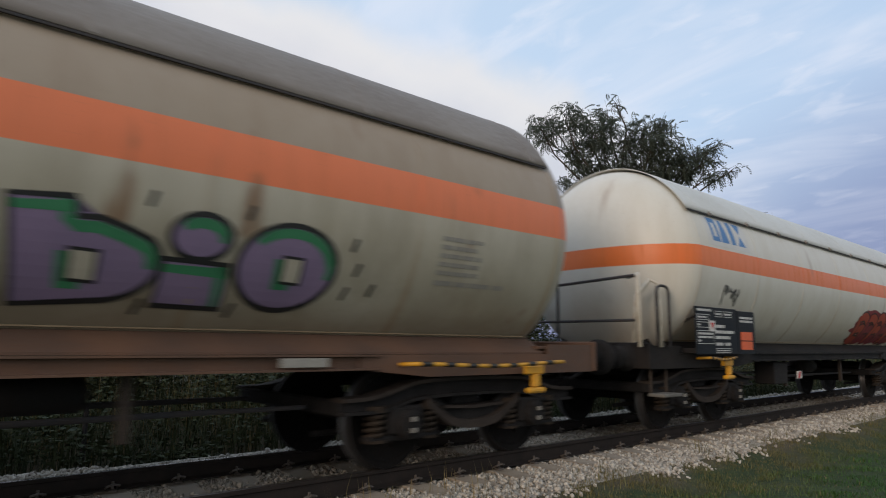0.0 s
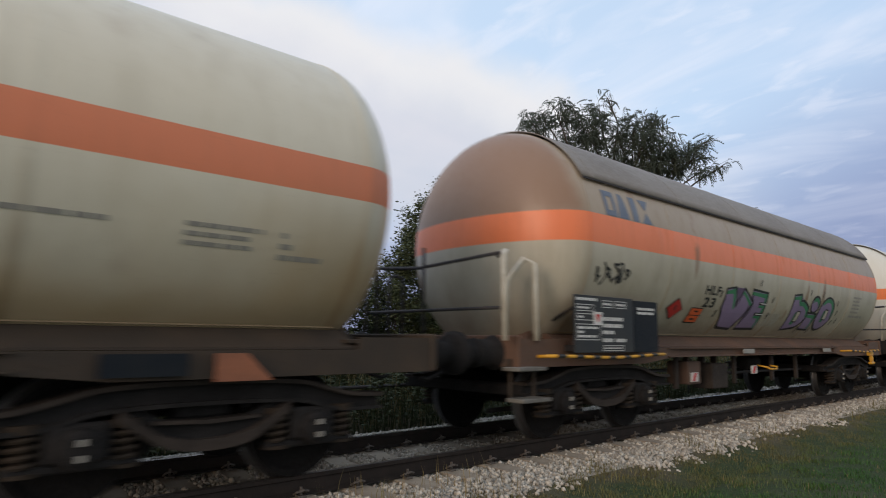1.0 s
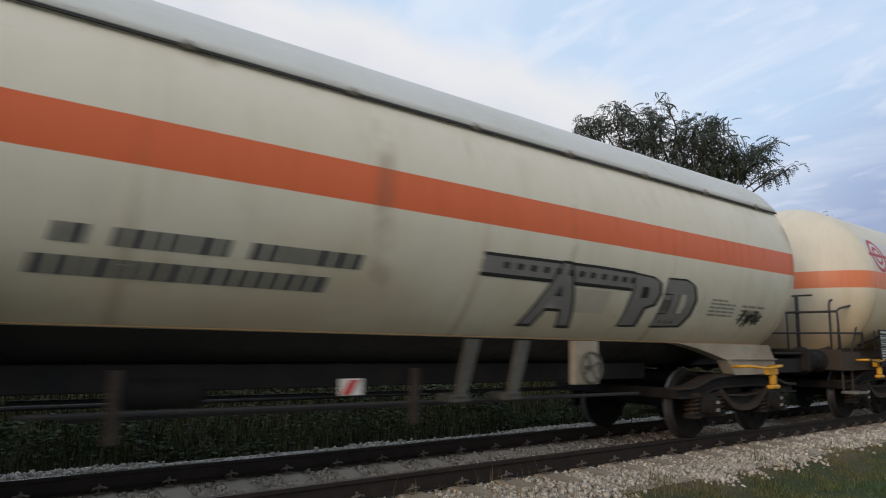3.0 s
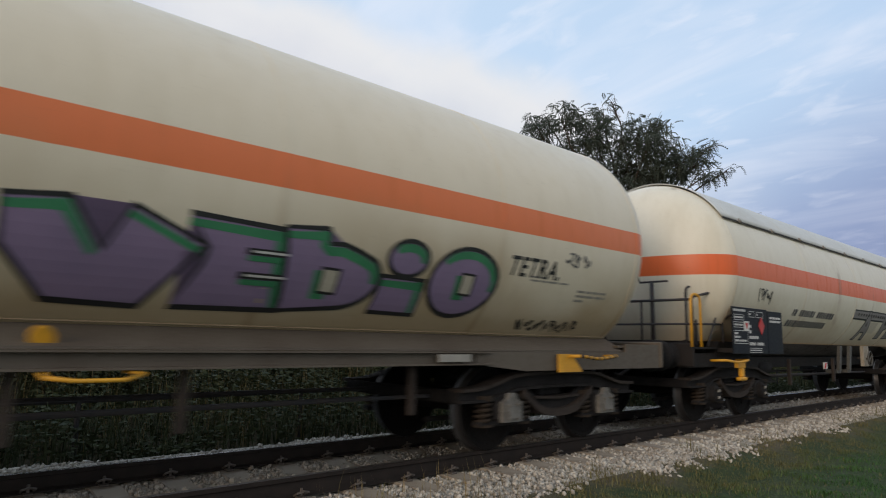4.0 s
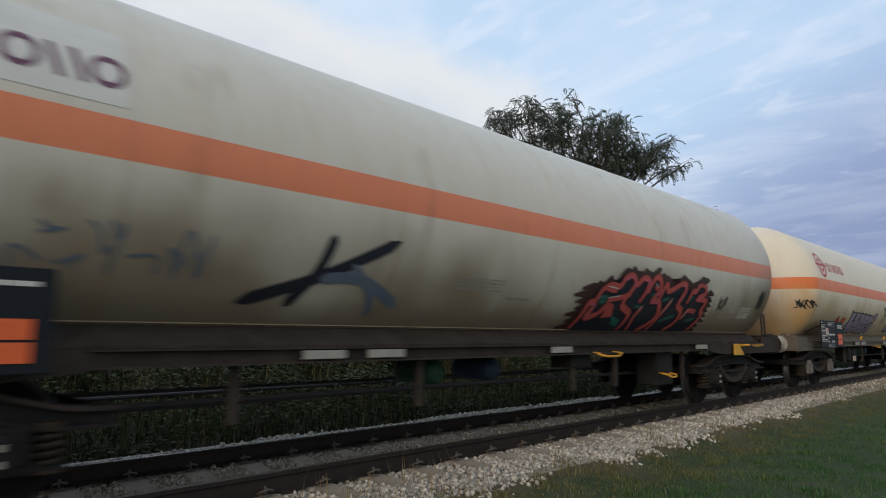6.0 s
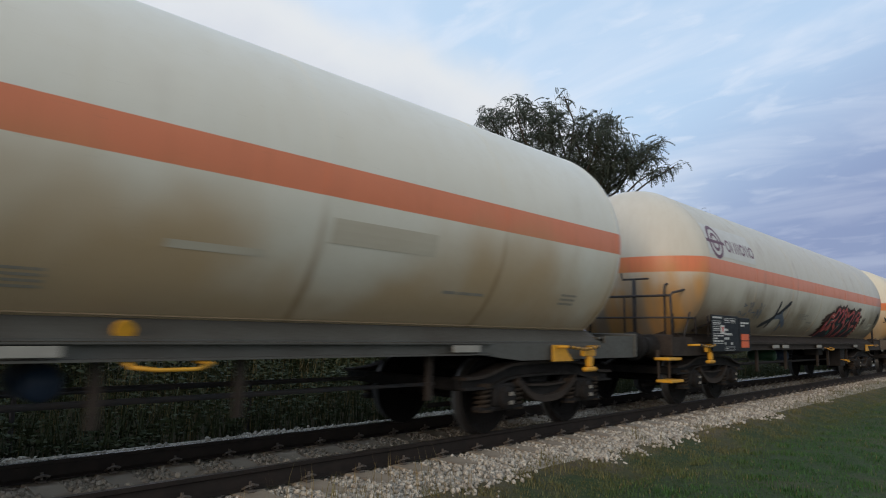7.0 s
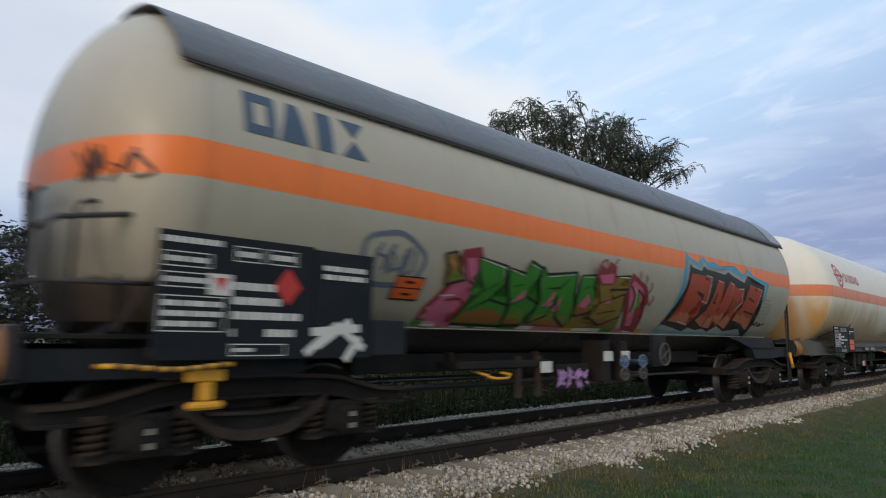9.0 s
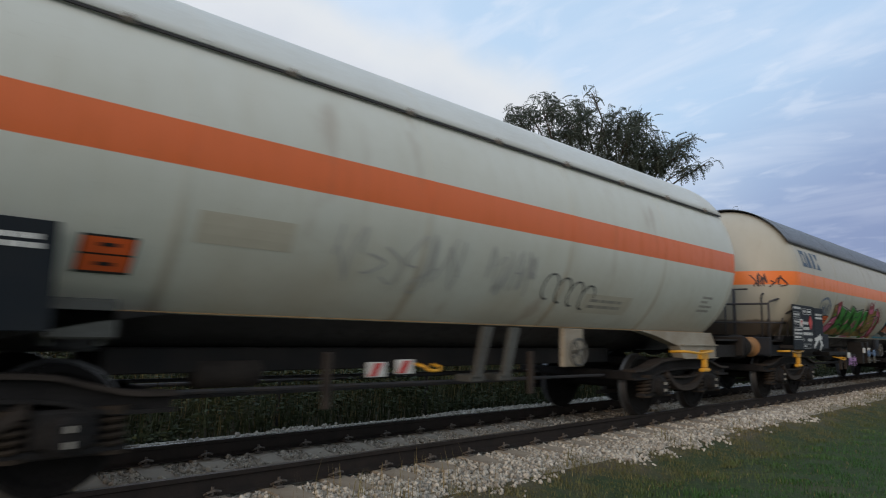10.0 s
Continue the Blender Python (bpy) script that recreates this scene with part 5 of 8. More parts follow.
# ---- the nine wagons of the train, first to last ----
weld_cream = worn("weld_cream", (0.40, 0.36, 0.29), (0.24, 0.17, 0.10), 0.6, 0, 3.0, 30, 0.003, 0.8)
weld_brown = worn("weld_brown", (0.27, 0.22, 0.16), (0.16, 0.11, 0.07), 0.65, 0, 3.0, 30, 0.003, 0.8)
patch_pale = worn("patch_pale", (0.62, 0.62, 0.60), (0.5, 0.49, 0.45), 0.5, 0, 4.0, 30, 0.002, 0.5)
patch_faint = worn("patch_faint", (0.50, 0.465, 0.38), (0.42, 0.38, 0.30), 0.55, 0, 4.0, 30, 0.002, 0.6)
patch_soft = worn("patch_soft", (0.55, 0.51, 0.42), (0.50, 0.45, 0.36), 0.5, 0, 2.0, 30, 0.002, 0.6)
patch_dull = worn("patch_dull", (0.36, 0.34, 0.28), (0.28, 0.25, 0.19), 0.6, 0, 4.0, 30, 0.002, 0.6)
seam_dirt = worn("seam_dirt", (0.30, 0.23, 0.14), (0.17, 0.11, 0.06), 0.7, 0, 3.0, 30, 0.003)
seam_rust = worn("seam_rust", (0.40, 0.25, 0.11), (0.22, 0.12, 0.05), 0.7, 0, 3.0, 30, 0.003)
seam_pale = worn("seam_pale", (0.50, 0.47, 0.40), (0.28, 0.19, 0.10), 0.65, 0, 3.0, 30, 0.003)
saddle_cream = worn("saddle_cream", (0.36, 0.33, 0.27), (0.20, 0.145, 0.09), 0.65, 0, 2.0, 30, 0.004, 0.7)
CREAM = (0.66, 0.615, 0.50)
DULL_ORANGE = (0.67, 0.20, 0.09)


def platform_rails(h, m, posts=None, x_off=0.0):
    """Railings of a brakeman's platform at the rear end."""
    e = -h - 1.0
    out = [
        ([(e + 0.10, -1.22, 1.25), (e + 0.06, -1.22, 1.93), (e + 0.15, -1.22, 1.98), (e + 0.95, -1.24, 2.12), (e + 1.0, -1.24, 2.05), (e + 1.04, -1.24, 1.28)], 0.021, m),
        ([(e + 0.10, -1.22, 1.55), (e + 0.95, -1.24, 1.57)], 0.017, m),
        ([(e + 0.10, 1.22, 1.25), (e + 0.06, 1.22, 1.93), (e + 0.15, 1.22, 1.98), (e + 0.95, 1.24, 2.12), (e + 1.04, 1.24, 1.28)], 0.021, m),
        ([(e + 0.07, -1.22, 1.93), (e + 0.07, 1.22, 1.93)], 0.021, m),
        ([(e + 0.07, -1.22, 1.55), (e + 0.07, 1.22, 1.55)], 0.017, m),
        ([(e + 0.07, -0.35, 1.25), (e + 0.07, -0.35, 1.93)], 0.017, m),
        ([(e + 0.07, 0.35, 1.25), (e + 0.07, 0.35, 1.93)], 0.017, m),
        (arch(e + 1.55, e + 1.80, -1.26, 1.25, 1.88), 0.018, m),
        ([(e + 0.12, -0.52, 1.20), (e + 0.12, -0.52, 2.24)], 0.034, m),
        ([(e + 0.12, -0.80, 2.24), (e + 0.12, -0.30, 2.24), (e + 0.12, -0.27, 2.36)], 0.017, m),
        (arch(e + 0.30, e + 0.62, -1.0, 1.22, 2.16), 0.018, m),
        ([(e + 0.55, -1.22, 1.22), (e + 1.02, -1.24, 2.02)], 0.016, m),
    ]
    return out


def white_posts(h, mw, m):
    """Pale grab posts with a dark railing across the end."""
    e = -h - 1.0
    return [
        ([(e - 0.28, -1.28, 1.20), (e - 0.30, -1.28, 2.14), (e - 0.22, -1.24, 2.19), (e - 0.1, -1.0, 2.17)], 0.03, mw),
        ([(e + 0.25, -1.28, 1.20), (e + 0.22, -1.28, 2.08), (e + 0.14, -1.20, 2.14), (e + 0.02, -1.05, 1.9), (e - 0.02, -1.02, 1.25)], 0.03, mw),
        ([(e - 0.28, -1.20, 2.17), (e - 0.28, 0.2, 2.10), (e - 0.28, 1.24, 2.17)], 0.022, m),
        ([(e - 0.28, -1.20, 1.56), (e - 0.28, 1.24, 1.56)], 0.020, m),
        (arch(e - 0.34, e - 0.16, 1.25, 1.25, 2.45), 0.024, m),
        (arch(e + 0.05, e + 0.30, 1.25, 1.25, 2.10), 0.024, m),
        ([(e - 0.28, 0.1, 1.25), (e - 0.28, 0.1, 2.35)], 0.022, m),
    ]


def full_frame(extra):
    d = dict(frame="sill", frame_mat=frame_brown, seam_mat=seam_dirt, saddle_mat=frame_black, welds=6, weld_mat=weld_cream)
    d.update(extra)
    return d


def long_one(mid, half, seed, paint, label, **extra):
    """A long white wagon with a bare rounded top and a full-length sill."""
    d = full_frame(dict(
        mid=mid, half=half, seed=seed, paint=paint, label=label, pivot=half - 1.1,
        board=(-half + 0.22, -half + 2.18, 0.97, 1.64, "orange"),
        lever=((-half - 0.35, -half + 0.45, 1.06, True, True), (half - 1.15, half - 0.35, 1.04, True, False)),
        reservoirs=((0.70, tank_blue), (0.12, tank_green)), reservoir_axis="y",
        boxes=((-3.62, -3.36, 0.58, 0.94, bogie_dirt), (-3.22, -2.72, 0.52, 0.90, bogie_dirt)),
        plates=((-3.15, 0.62),), hangers=(-3.95, -1.9, 0.9, 2.0, 4.2),
        handles=((-0.7, 0.95, 0.30), (1.35, 0.95, 0.30)), cards=(-3.2, -2.5, 0.4, 4.6), patch_mat=patch_faint))
    d.update(extra)
    return d


def wedge_plate(wg, x, paint=None, label="yellow wedge plate"):
    """A wedge-shaped plate on the sill."""
    bm = bmesh.new()
    prism(bm, [(x, 0.88), (x + 0.46, 0.88), (x + 0.24, 1.09), (x, 1.09)], -1.305, -1.287)
    part("wedge_plate", bm, paint or yellow, wg, label)


# first: pale hooded wagon with pale grab posts
wg, tank, rng = wagon_of(full_frame(dict(
    mid=14.89, half=5.91, seed=11, pivot=5.05, label="pale hooded tank wagon with orange stripe and pale grab posts",
    paint=tank_paint("paint_first", (0.64, 0.63, 0.57), (0.48, 0.43, 0.34), ORANGE, 1, 0.35, 0.3, 0.35, belt=(2.40, 2.70), half=5.91, seams=6), hood=hood_white, hood_angle=62, frame_mat=frame_black,
    board=(-6.0, -4.05, 1.10, 1.80, "orange"), lever=((-5.6, -4.7, 1.02, True, True),), rails=white_posts(5.91, rod_white, rod_dark) + [(arch(-6.78, -6.45, -1.3, 1.2, 2.06), 0.02, rod_dark)],
    steps=((-6.6, 0.55),), plates=((-1.5, 0.7),), hangers=(-2.0, 1.0), boxes=((-2.6, -2.0, 0.55, 0.95, frame_black),), patch_mat=patch_pale)))
block_mark(wg, -5.45, -4.30, 2.82, 3.20, mark_bright)
scribble(wg, -5.1, -4.6, 1.85, 2.15, rng)
wild(wg, 1.6, 4.6, 1.32, 2.0, 5, rng, s_crimson, s_maroon, [s_red, s_crimson], None, "red sprayed piece")
bm = bmesh.new()
rect(bm, -5.6, -4.2, 2.74, 3.26)
part("paint_patch", wrap(bm, 0.003), patch_pale, wg)

# second: stained grey-brown hooded wagon with the purple and green letters
wg, tank, rng = wagon_of(full_frame(dict(
    mid=-0.24, half=5.89, seed=12, pivot=5.02, label="stained grey-brown hooded tank wagon with purple and green graffiti",
    paint=tank_paint("paint_second", (0.48, 0.45, 0.365), (0.30, 0.26, 0.19), (0.78, 0.20, 0.075), 2, 0.75, 0.8, 0.6, 0.62, belt=(2.40, 2.77), film=(0.20, 0.15, 0.09), half=5.89, seams=6, cap=0.85), hood=hood_dull, hood_angle=62.5, hood_over=0.0,
    weld_mat=weld_brown, frame_mat=frame_rust, board=(-6.16, -4.29, 1.06, 1.75, "slate"), lever=((-6.58, -4.07, 1.0, True, False), (3.92, 6.10, 1.0, True, True)),
    rails=white_posts(5.89, rod_white, rod_dark), steps=((-6.85, 0.89), (-6.78, 0.55)),
    boxes=((-2.9, -2.5, 0.55, 0.9, frame_rust), (-2.1, -1.55, 0.45, 0.85, bogie_edge)), plates=((-2.75, 0.66), (-0.55, 0.72)), hangers=(-3.2, -1.2, 0.4, 1.6),
    handles=((-0.1, 0.76, 0.22),), cards=(-1.0, 2.9), orange=((-3.05, -2.68, 1.49, 1.72),), red=((-3.78, -3.30, 1.52, 1.84),), print=((4.2, 4.75, 1.85, 2.25, 5), (4.2, 5.2, 1.75, 1.84, 1)),
    patches=((-0.2, 0.40, 1.50, 1.72),), patch_mat=patch_dull, lamps=((-0.55, 0),))))
block_mark(wg, -5.55, -4.40, 2.78, 3.12, s_slate)
letters_ve(wg, -2.12, 0.86)
letters_bio(wg, 0.74, 1.01)
loose_ticks(wg, ((1.55, 2.12), (2.26, 2.12), (3.22, 1.98), (3.30, 1.78), (3.24, 1.58), (3.50, 1.62), (1.60, 1.40), (2.28, 1.40), (-2.3, 1.9), (-2.25, 1.6), (-0.25, 1.9), (-0.22, 1.62), (-0.9, 2.16)))
word_art(wg, "HLF", -2.80, -2.32, 1.93, 2.06, 0, (0.03,), [s_black], name="tag", label="small black sprayed letters")
word_art(wg, "23", -2.75, -2.38, 1.74, 1.88, 0, (0.03,), [s_black], name="tag", label="small black sprayed figures")
scribble(wg, -5.8, -5.0, 1.88, 2.22, rng, None, 9, 0.03)

# third: cream wagon with a brown-washed belly
wg, tank, rng = wagon_of(long_one(-16.96, 7.51, 13, tank_paint("paint_third", CREAM, (0.38, 0.32, 0.22), DULL_ORANGE, 3, 0.3, 0.2, 0.7, belt=(2.385, 2.70), film=(0.46, 0.31, 0.14), half=7.51, seams=6, reach=2.3, stain=0.6, nose=0.3),
    "cream tank wagon with a red ring mark and brown-washed belly", rails=platform_rails(7.51, rod_dark), orange=((-4.73, -4.34, 1.66, 1.89),), red=((-5.12, -4.84, 1.63, 1.90),),
    print=((4.6, 5.5, 1.95, 2.02, 1), (6.0, 6.6, 1.85, 2.05, 3), (6.75, 7.15, 1.80, 2.05, 3)), patches=((-0.4, 0.7, 1.75, 2.0),), steps=((-8.1, 0.52),), boxkind="marked", lever=((-7.86, -7.06, 1.06, True, True),)))
owner_mark(wg, -7.08, 3.03, mark_red, patch_pale)
wedge_plate(wg, 6.35, wedge_rust, "rust-brown wedge plate")
bm = bmesh.new()
block(bm, 5.55, 6.15, -1.30, -1.287, 0.93, 1.09)
part("label_plate", bm, board_dark, wg)

# fourth: off-white hooded wagon with the grey letters
wg, tank, rng = wagon_of(dict(
    mid=-33.88, half=6.12, seed=14, pivot=5.35, label="off-white hooded gas tank wagon with grey block-letter graffiti", frame="saddle", frame_mat=frame_black, saddle_mat=saddle_cream, rear_mat=frame_black, seam_mat=seam_rust,
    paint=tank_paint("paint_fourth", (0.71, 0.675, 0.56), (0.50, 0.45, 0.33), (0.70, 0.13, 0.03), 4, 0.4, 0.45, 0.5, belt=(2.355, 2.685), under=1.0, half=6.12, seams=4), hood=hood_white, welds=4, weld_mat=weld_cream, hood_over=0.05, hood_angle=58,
    board=(-6.2, -4.2, 1.10, 1.86, "dark"), lever=((4.86, 5.88, 0.97, False, True), (-6.5, -5.6, 0.97, False, True)), rails=platform_rails(6.12, rod_dark) + [(arch(-7.25, -6.95, -1.3, 1.2, 2.0), 0.02, yellow)],
    wheels=(1.85,), legs=(0.2, 0.9), reservoirs=((-2.5, frame_black),), plates=((-1.2, 0.85),), hangers=(-3.0, -0.5), print=((4.1, 4.75, 1.66, 1.90, 5), (4.9, 5.6, 1.62, 1.86, 4)), patch_mat=patch_faint, patches=((1.0, 2.0, 1.60, 1.85),)))
word_art(wg, "A", 0.85, 1.50, 1.48, 2.06, 0.0, (0.065, 0.03), [s_black, s_ash], (-0.01, 0.0), label="grey sprayed block letter with black shade")
p_face = [(2.33, 2.08), (2.71, 2.06), (2.84, 2.02), (2.90, 1.88), (2.86, 1.75), (2.69, 1.70), (2.69, 1.49), (2.38, 1.48), (2.38, 1.90)]
d_face = [(2.99, 2.07), (3.39, 2.08), (3.57, 2.03), (3.70, 1.86), (3.70, 1.66), (3.60, 1.51), (3.02, 1.49), (3.03, 1.65), (3.19, 1.66), (3.17, 1.89), (3.01, 1.88)]
for face, eye in ((p_face, [(2.55, 1.94), (2.66, 1.94), (2.68, 1.82), (2.57, 1.81)]), (d_face, [(3.35, 1.90), (3.46, 1.90), (3.51, 1.79), (3.49, 1.67), (3.38, 1.66)])):
    piece(wg, [(s_black, 0, [(a + 0.055, b - 0.012) for a, b in face]), (s_ash, 0, face), (s_black, -0.022, [*face, face[0], face[1]]), (s_black, 0, [(a - 0.02, b) for a, b in eye]), (patch_faint if face is d_face else s_black, 0, eye)]
          + ([(s_black, 0.035, [(a, 1.555), (a + 0.03, 1.555)]) for a in (3.14, 3.26, 3.38)] if face is d_face else []), "grey sprayed block letter with black shade", 0.005, 1.0)
piece(wg, [(s_ash, 0, [(0.0, 2.08), (1.65, 2.09), (2.34, 2.08), (2.36, 1.90), (1.67, 1.90), (0.0, 1.90)]), (s_black, -0.03, [(0.0, 2.085), (1.65, 2.095), (2.34, 2.085)]), (s_black, -0.035, [(0.0, 1.895), (1.67, 1.895), (2.34, 1.895)])]
      + [(s_black, -0.06, [(a, 2.0), (a + 0.07, 1.995)]) for a in (0.28, 0.47, 0.65, 0.84, 1.02, 1.21, 1.38, 1.56, 1.75, 1.94, 2.11, 2.27)], "grey sprayed band with dark dashes", 0.004, 1.0)
scribble(wg, 5.0, 5.5, 1.55, 1.80, rng, None, 12, 0.03)
scribble(wg, -5.2, -4.7, 1.95, 2.25, rng, None, 6, 0.025)
bm = bmesh.new()
row = random.Random(14)
for z, x0, x1 in ((1.82, -3.5, -1.3), (1.62, -3.6, -1.6)):
    x = x0
    while x < x1:
        w = row.uniform(0.05, 0.13)
        rect(bm, x, x + w, z, z + 0.12, 0, 0, 0.01)
        x += w + (0.03 if row.random() < 0.8 else 0.16)
part("graffiti", wrap(bm, 0.005), s_grey, wg, "two rows of small grey sprayed letters")

# fifth: cream wagon with the two purple pieces
wg, tank, rng = wagon_of(long_one(-50.59, 7.59, 15, tank_paint("paint_fifth", (0.70, 0.635, 0.50), (0.50, 0.43, 0.29), (0.70, 0.17, 0.045), 5, 0.25, 0.12, 0.72, end=0.55, half=7.59, seams=6, reach=2.4),
    "cream gas tank wagon with purple graffiti and a flange ring", manhole=True, boxkind="grey", sleeve=sleeve_cream, lever=((6.44, 7.24, 1.04, True, False),), orange=((-4.87, -4.50, 1.53, 1.76),), red=((-5.45, -5.05, 1.50, 1.80),),
    print=((-0.35, 0.25, 1.68, 1.86, 5), (5.6, 6.3, 1.88, 1.96, 2), (6.5, 7.1, 1.70, 1.86, 3)), frame_mat=frame_tan,
    rails=[(arch(-8.55, -8.32, 1.2, 1.2, 2.02), 0.022, yellow), ([(-8.58, 1.2, 1.55), (-8.28, 1.2, 1.55)], 0.018, yellow)]))
owner_mark(wg, -7.02, 3.03, mark_red)
piece(wg, [(s_lilac, 0.13, [(-4.40, 1.50), (-4.28, 1.46), (-4.18, 1.54), (-4.14, 1.66)]), (s_black, 0.028, [(-4.46, 1.54), (-4.30, 1.40), (-4.14, 1.46), (-4.08, 1.66)])], "lilac sprayed hook")
for body, cuts in (
        ([(-4.10, 1.98), (-3.90, 1.92), (-3.65, 1.94), (-3.67, 1.80), (-3.70, 1.71), (-3.56, 1.72), (-3.41, 1.62), (-3.39, 1.49), (-3.42, 1.41), (-3.49, 1.35), (-3.64, 1.36), (-3.87, 1.47), (-4.02, 1.44), (-4.01, 1.63)], ([(-3.82, 1.65), (-3.70, 1.71)],)),
        ([(-3.56, 1.94), (-3.37, 1.92), (-3.12, 1.91), (-3.07, 1.79), (-3.0, 1.71), (-2.92, 1.59), (-2.90, 1.47), (-3.01, 1.35), (-3.41, 1.39), (-3.37, 1.49), (-3.40, 1.62), (-3.55, 1.72)], ([(-3.33, 1.68), (-3.15, 1.74), (-3.01, 1.72)], [(-3.25, 1.53), (-3.08, 1.52), (-2.92, 1.54)])),
        ([(-3.11, 1.91), (-3.04, 1.94), (-2.78, 1.90), (-2.55, 1.92), (-2.48, 1.77), (-2.37, 1.67), (-2.32, 1.50), (-2.49, 1.39), (-2.86, 1.40), (-2.92, 1.59), (-3.02, 1.77)], ([(-2.70, 1.52), (-2.66, 1.62), (-2.73, 1.72), (-2.79, 1.62), (-2.70, 1.52)], [(-3.06, 1.86), (-3.0, 1.76)])),
        ([(-2.55, 1.92), (-2.30, 1.89), (-2.05, 1.91), (-1.93, 1.75), (-1.87, 1.61), (-1.86, 1.44), (-2.0, 1.36), (-2.26, 1.35), (-2.49, 1.39), (-2.31, 1.50), (-2.37, 1.67), (-2.49, 1.79)], ([(-2.49, 1.59), (-2.19, 1.60), (-1.97, 1.64)], [(-2.28, 1.75), (-2.08, 1.72)])),
        ([(-2.05, 1.91), (-1.69, 1.87), (-1.42, 1.89), (-1.47, 1.78), (-1.52, 1.68), (-1.62, 1.58), (-1.47, 1.46), (-1.49, 1.38), (-1.71, 1.35), (-1.98, 1.37), (-1.84, 1.45), (-1.86, 1.61), (-1.93, 1.76)], ([(-1.96, 1.38), (-1.82, 1.52), (-1.59, 1.53)], [(-1.80, 1.58), (-1.62, 1.66), (-1.50, 1.70)])),
        ([(-1.62, 1.58), (-1.51, 1.67), (-1.40, 1.69), (-1.18, 1.70), (-1.07, 1.58), (-1.08, 1.39), (-1.23, 1.36), (-1.44, 1.44)], ([(-1.36, 1.44), (-1.35, 1.59), (-1.40, 1.69)],)),
        (oval(-1.18, 1.85, 0.15, 0.11), ())):
    loop = spline([*body, body[0]], 3)[:-1]
    low = [(a, b) for a, b in body if b < 1.60]
    layers = [(s_lilac, 0, loop)]
    if len(low) > 2:
        layers.append((s_purple, 0.07, [(min(q[0] for q in low) + 0.10, 1.47), (max(q[0] for q in low) - 0.10, 1.46)]))
    piece(wg, layers + [(s_black, -0.032, [*loop, loop[0], loop[1]])] + [(s_black, 0.024, c) for c in cuts], "rounded lilac sprayed letter with black outline", 0.012)
letters_ve(wg, 0.70, 1.0)
letters_bio(wg, 2.59, 1.07)
word_art(wg, "HLF", -0.33, 0.22, 2.06, 2.20, 0, (0.03,), [s_black], name="tag", label="small black sprayed letters")
word_art(wg, "23", -0.20, 0.22, 1.90, 2.03, 0, (0.03,), [s_black], name="tag", label="small black sprayed figures")
word_art(wg, "TETRA.", 5.22, 6.08, 1.93, 2.13, 0.03, (0.02,), [s_black], name="tag", label="small black sprayed letters")
scribble(wg, 6.1, 6.6, 2.08, 2.25, rng, s_grey, 6, 0.022)
scribble(wg, 5.7, 6.85, 1.35, 1.49, rng, None, 17, 0.018)
dome_tag(wg, 7.59, -1.10, -1.46, 1.88, 2.13, random.Random(8), s_black, 9, 0.022)
wedge_plate(wg, 6.25)
for x in (-2.05, 1.05):
    bm = bmesh.new()
    rod(bm, (x, -1.14, 1.20), (x, -1.18, 1.185), 0.075, 16)
    part("marker_disc", bm, yellow, wg, "yellow disc")

# sixth: cream wagon with the red and navy piece
wg, tank, rng = wagon_of(long_one(-69.12, 7.53, 16, tank_paint("paint_sixth", (0.585, 0.56, 0.49), (0.42, 0.36, 0.27), DULL_ORANGE, 6, 0.35, 0.3, 0.8, film=(0.19, 0.13, 0.075), end=0.9, half=7.53, seams=6, reach=2.4, nose=1.0),
    "cream gas tank wagon with red and navy graffiti and brown streaks", frame_mat=bogie_edge, step_mat=yellow, steps=((-8.75, 0.86), (-8.70, 0.50)), rails=platform_rails(7.53, rod_dark) + [(arch(8.15, 8.32, -1.1, 1.2, 1.72), 0.018, rod_dark)], patch_mat=patch_faint, print=((5.6, 6.2, 1.62, 1.70, 2), (6.3, 6.9, 1.60, 1.76, 4), (-1.6, -0.8, 1.70, 1.85, 4), (-0.7, 0.3, 1.62, 1.68, 1)),
    patches=((6.3, 6.85, 1.58, 1.78),), boxes=((0.83, 1.30, 0.80, 1.0, bogie_dirt), (3.2, 3.75, 0.45, 0.98, bogie_dirt)), handles=((1.55, 0.98, 0.30), (3.4, 0.62, 0.12)), reservoirs=((-1.2, tank_green), (-0.2, tank_blue)), plates=()))
owner_mark(wg, -7.05, 3.0, mark_plum, patch_pale)
# the brushed dark ground, the navy body, then the red lines letter by letter
top = [(1.10, 1.86), (1.35, 1.95), (1.60, 1.95), (1.72, 2.08), (1.92, 2.12), (2.05, 2.04), (2.25, 2.11), (2.45, 2.06), (2.62, 2.15), (2.80, 2.08), (2.97, 2.05), (3.10, 1.98), (3.50, 2.10), (3.70, 2.04), (3.92, 2.0), (4.08, 2.0), (4.20, 2.12), (4.38, 2.12), (4.60, 1.92)]
brush = random.Random(21)
ground_coat = [(s_maroon, 0, [(0.90, 1.31), *[(a, b + 0.05) for a, b in top], (4.75, 1.34)])]
for k in range(7):
    z = 1.36 + 0.085 * k
    ground_coat += [(s_maroon, -0.12, [(brush.uniform(0.60, 0.82), z - 0.03), (0.95, z), (1.3, z + 0.01)]), (s_maroon, -0.10, [(4.4, z), (4.72, z - 0.01), (brush.uniform(4.82, 5.02), z - 0.04)])]
for a, b in top:
    ground_coat.append((s_maroon, -0.12, [(a - 0.16, b - 0.02), (a, b + 0.05), (a + brush.uniform(0.08, 0.2), b + brush.uniform(0.0, 0.09))]))
piece(wg, ground_coat, "dark maroon brushed spray ground", 0.003, 0.25)
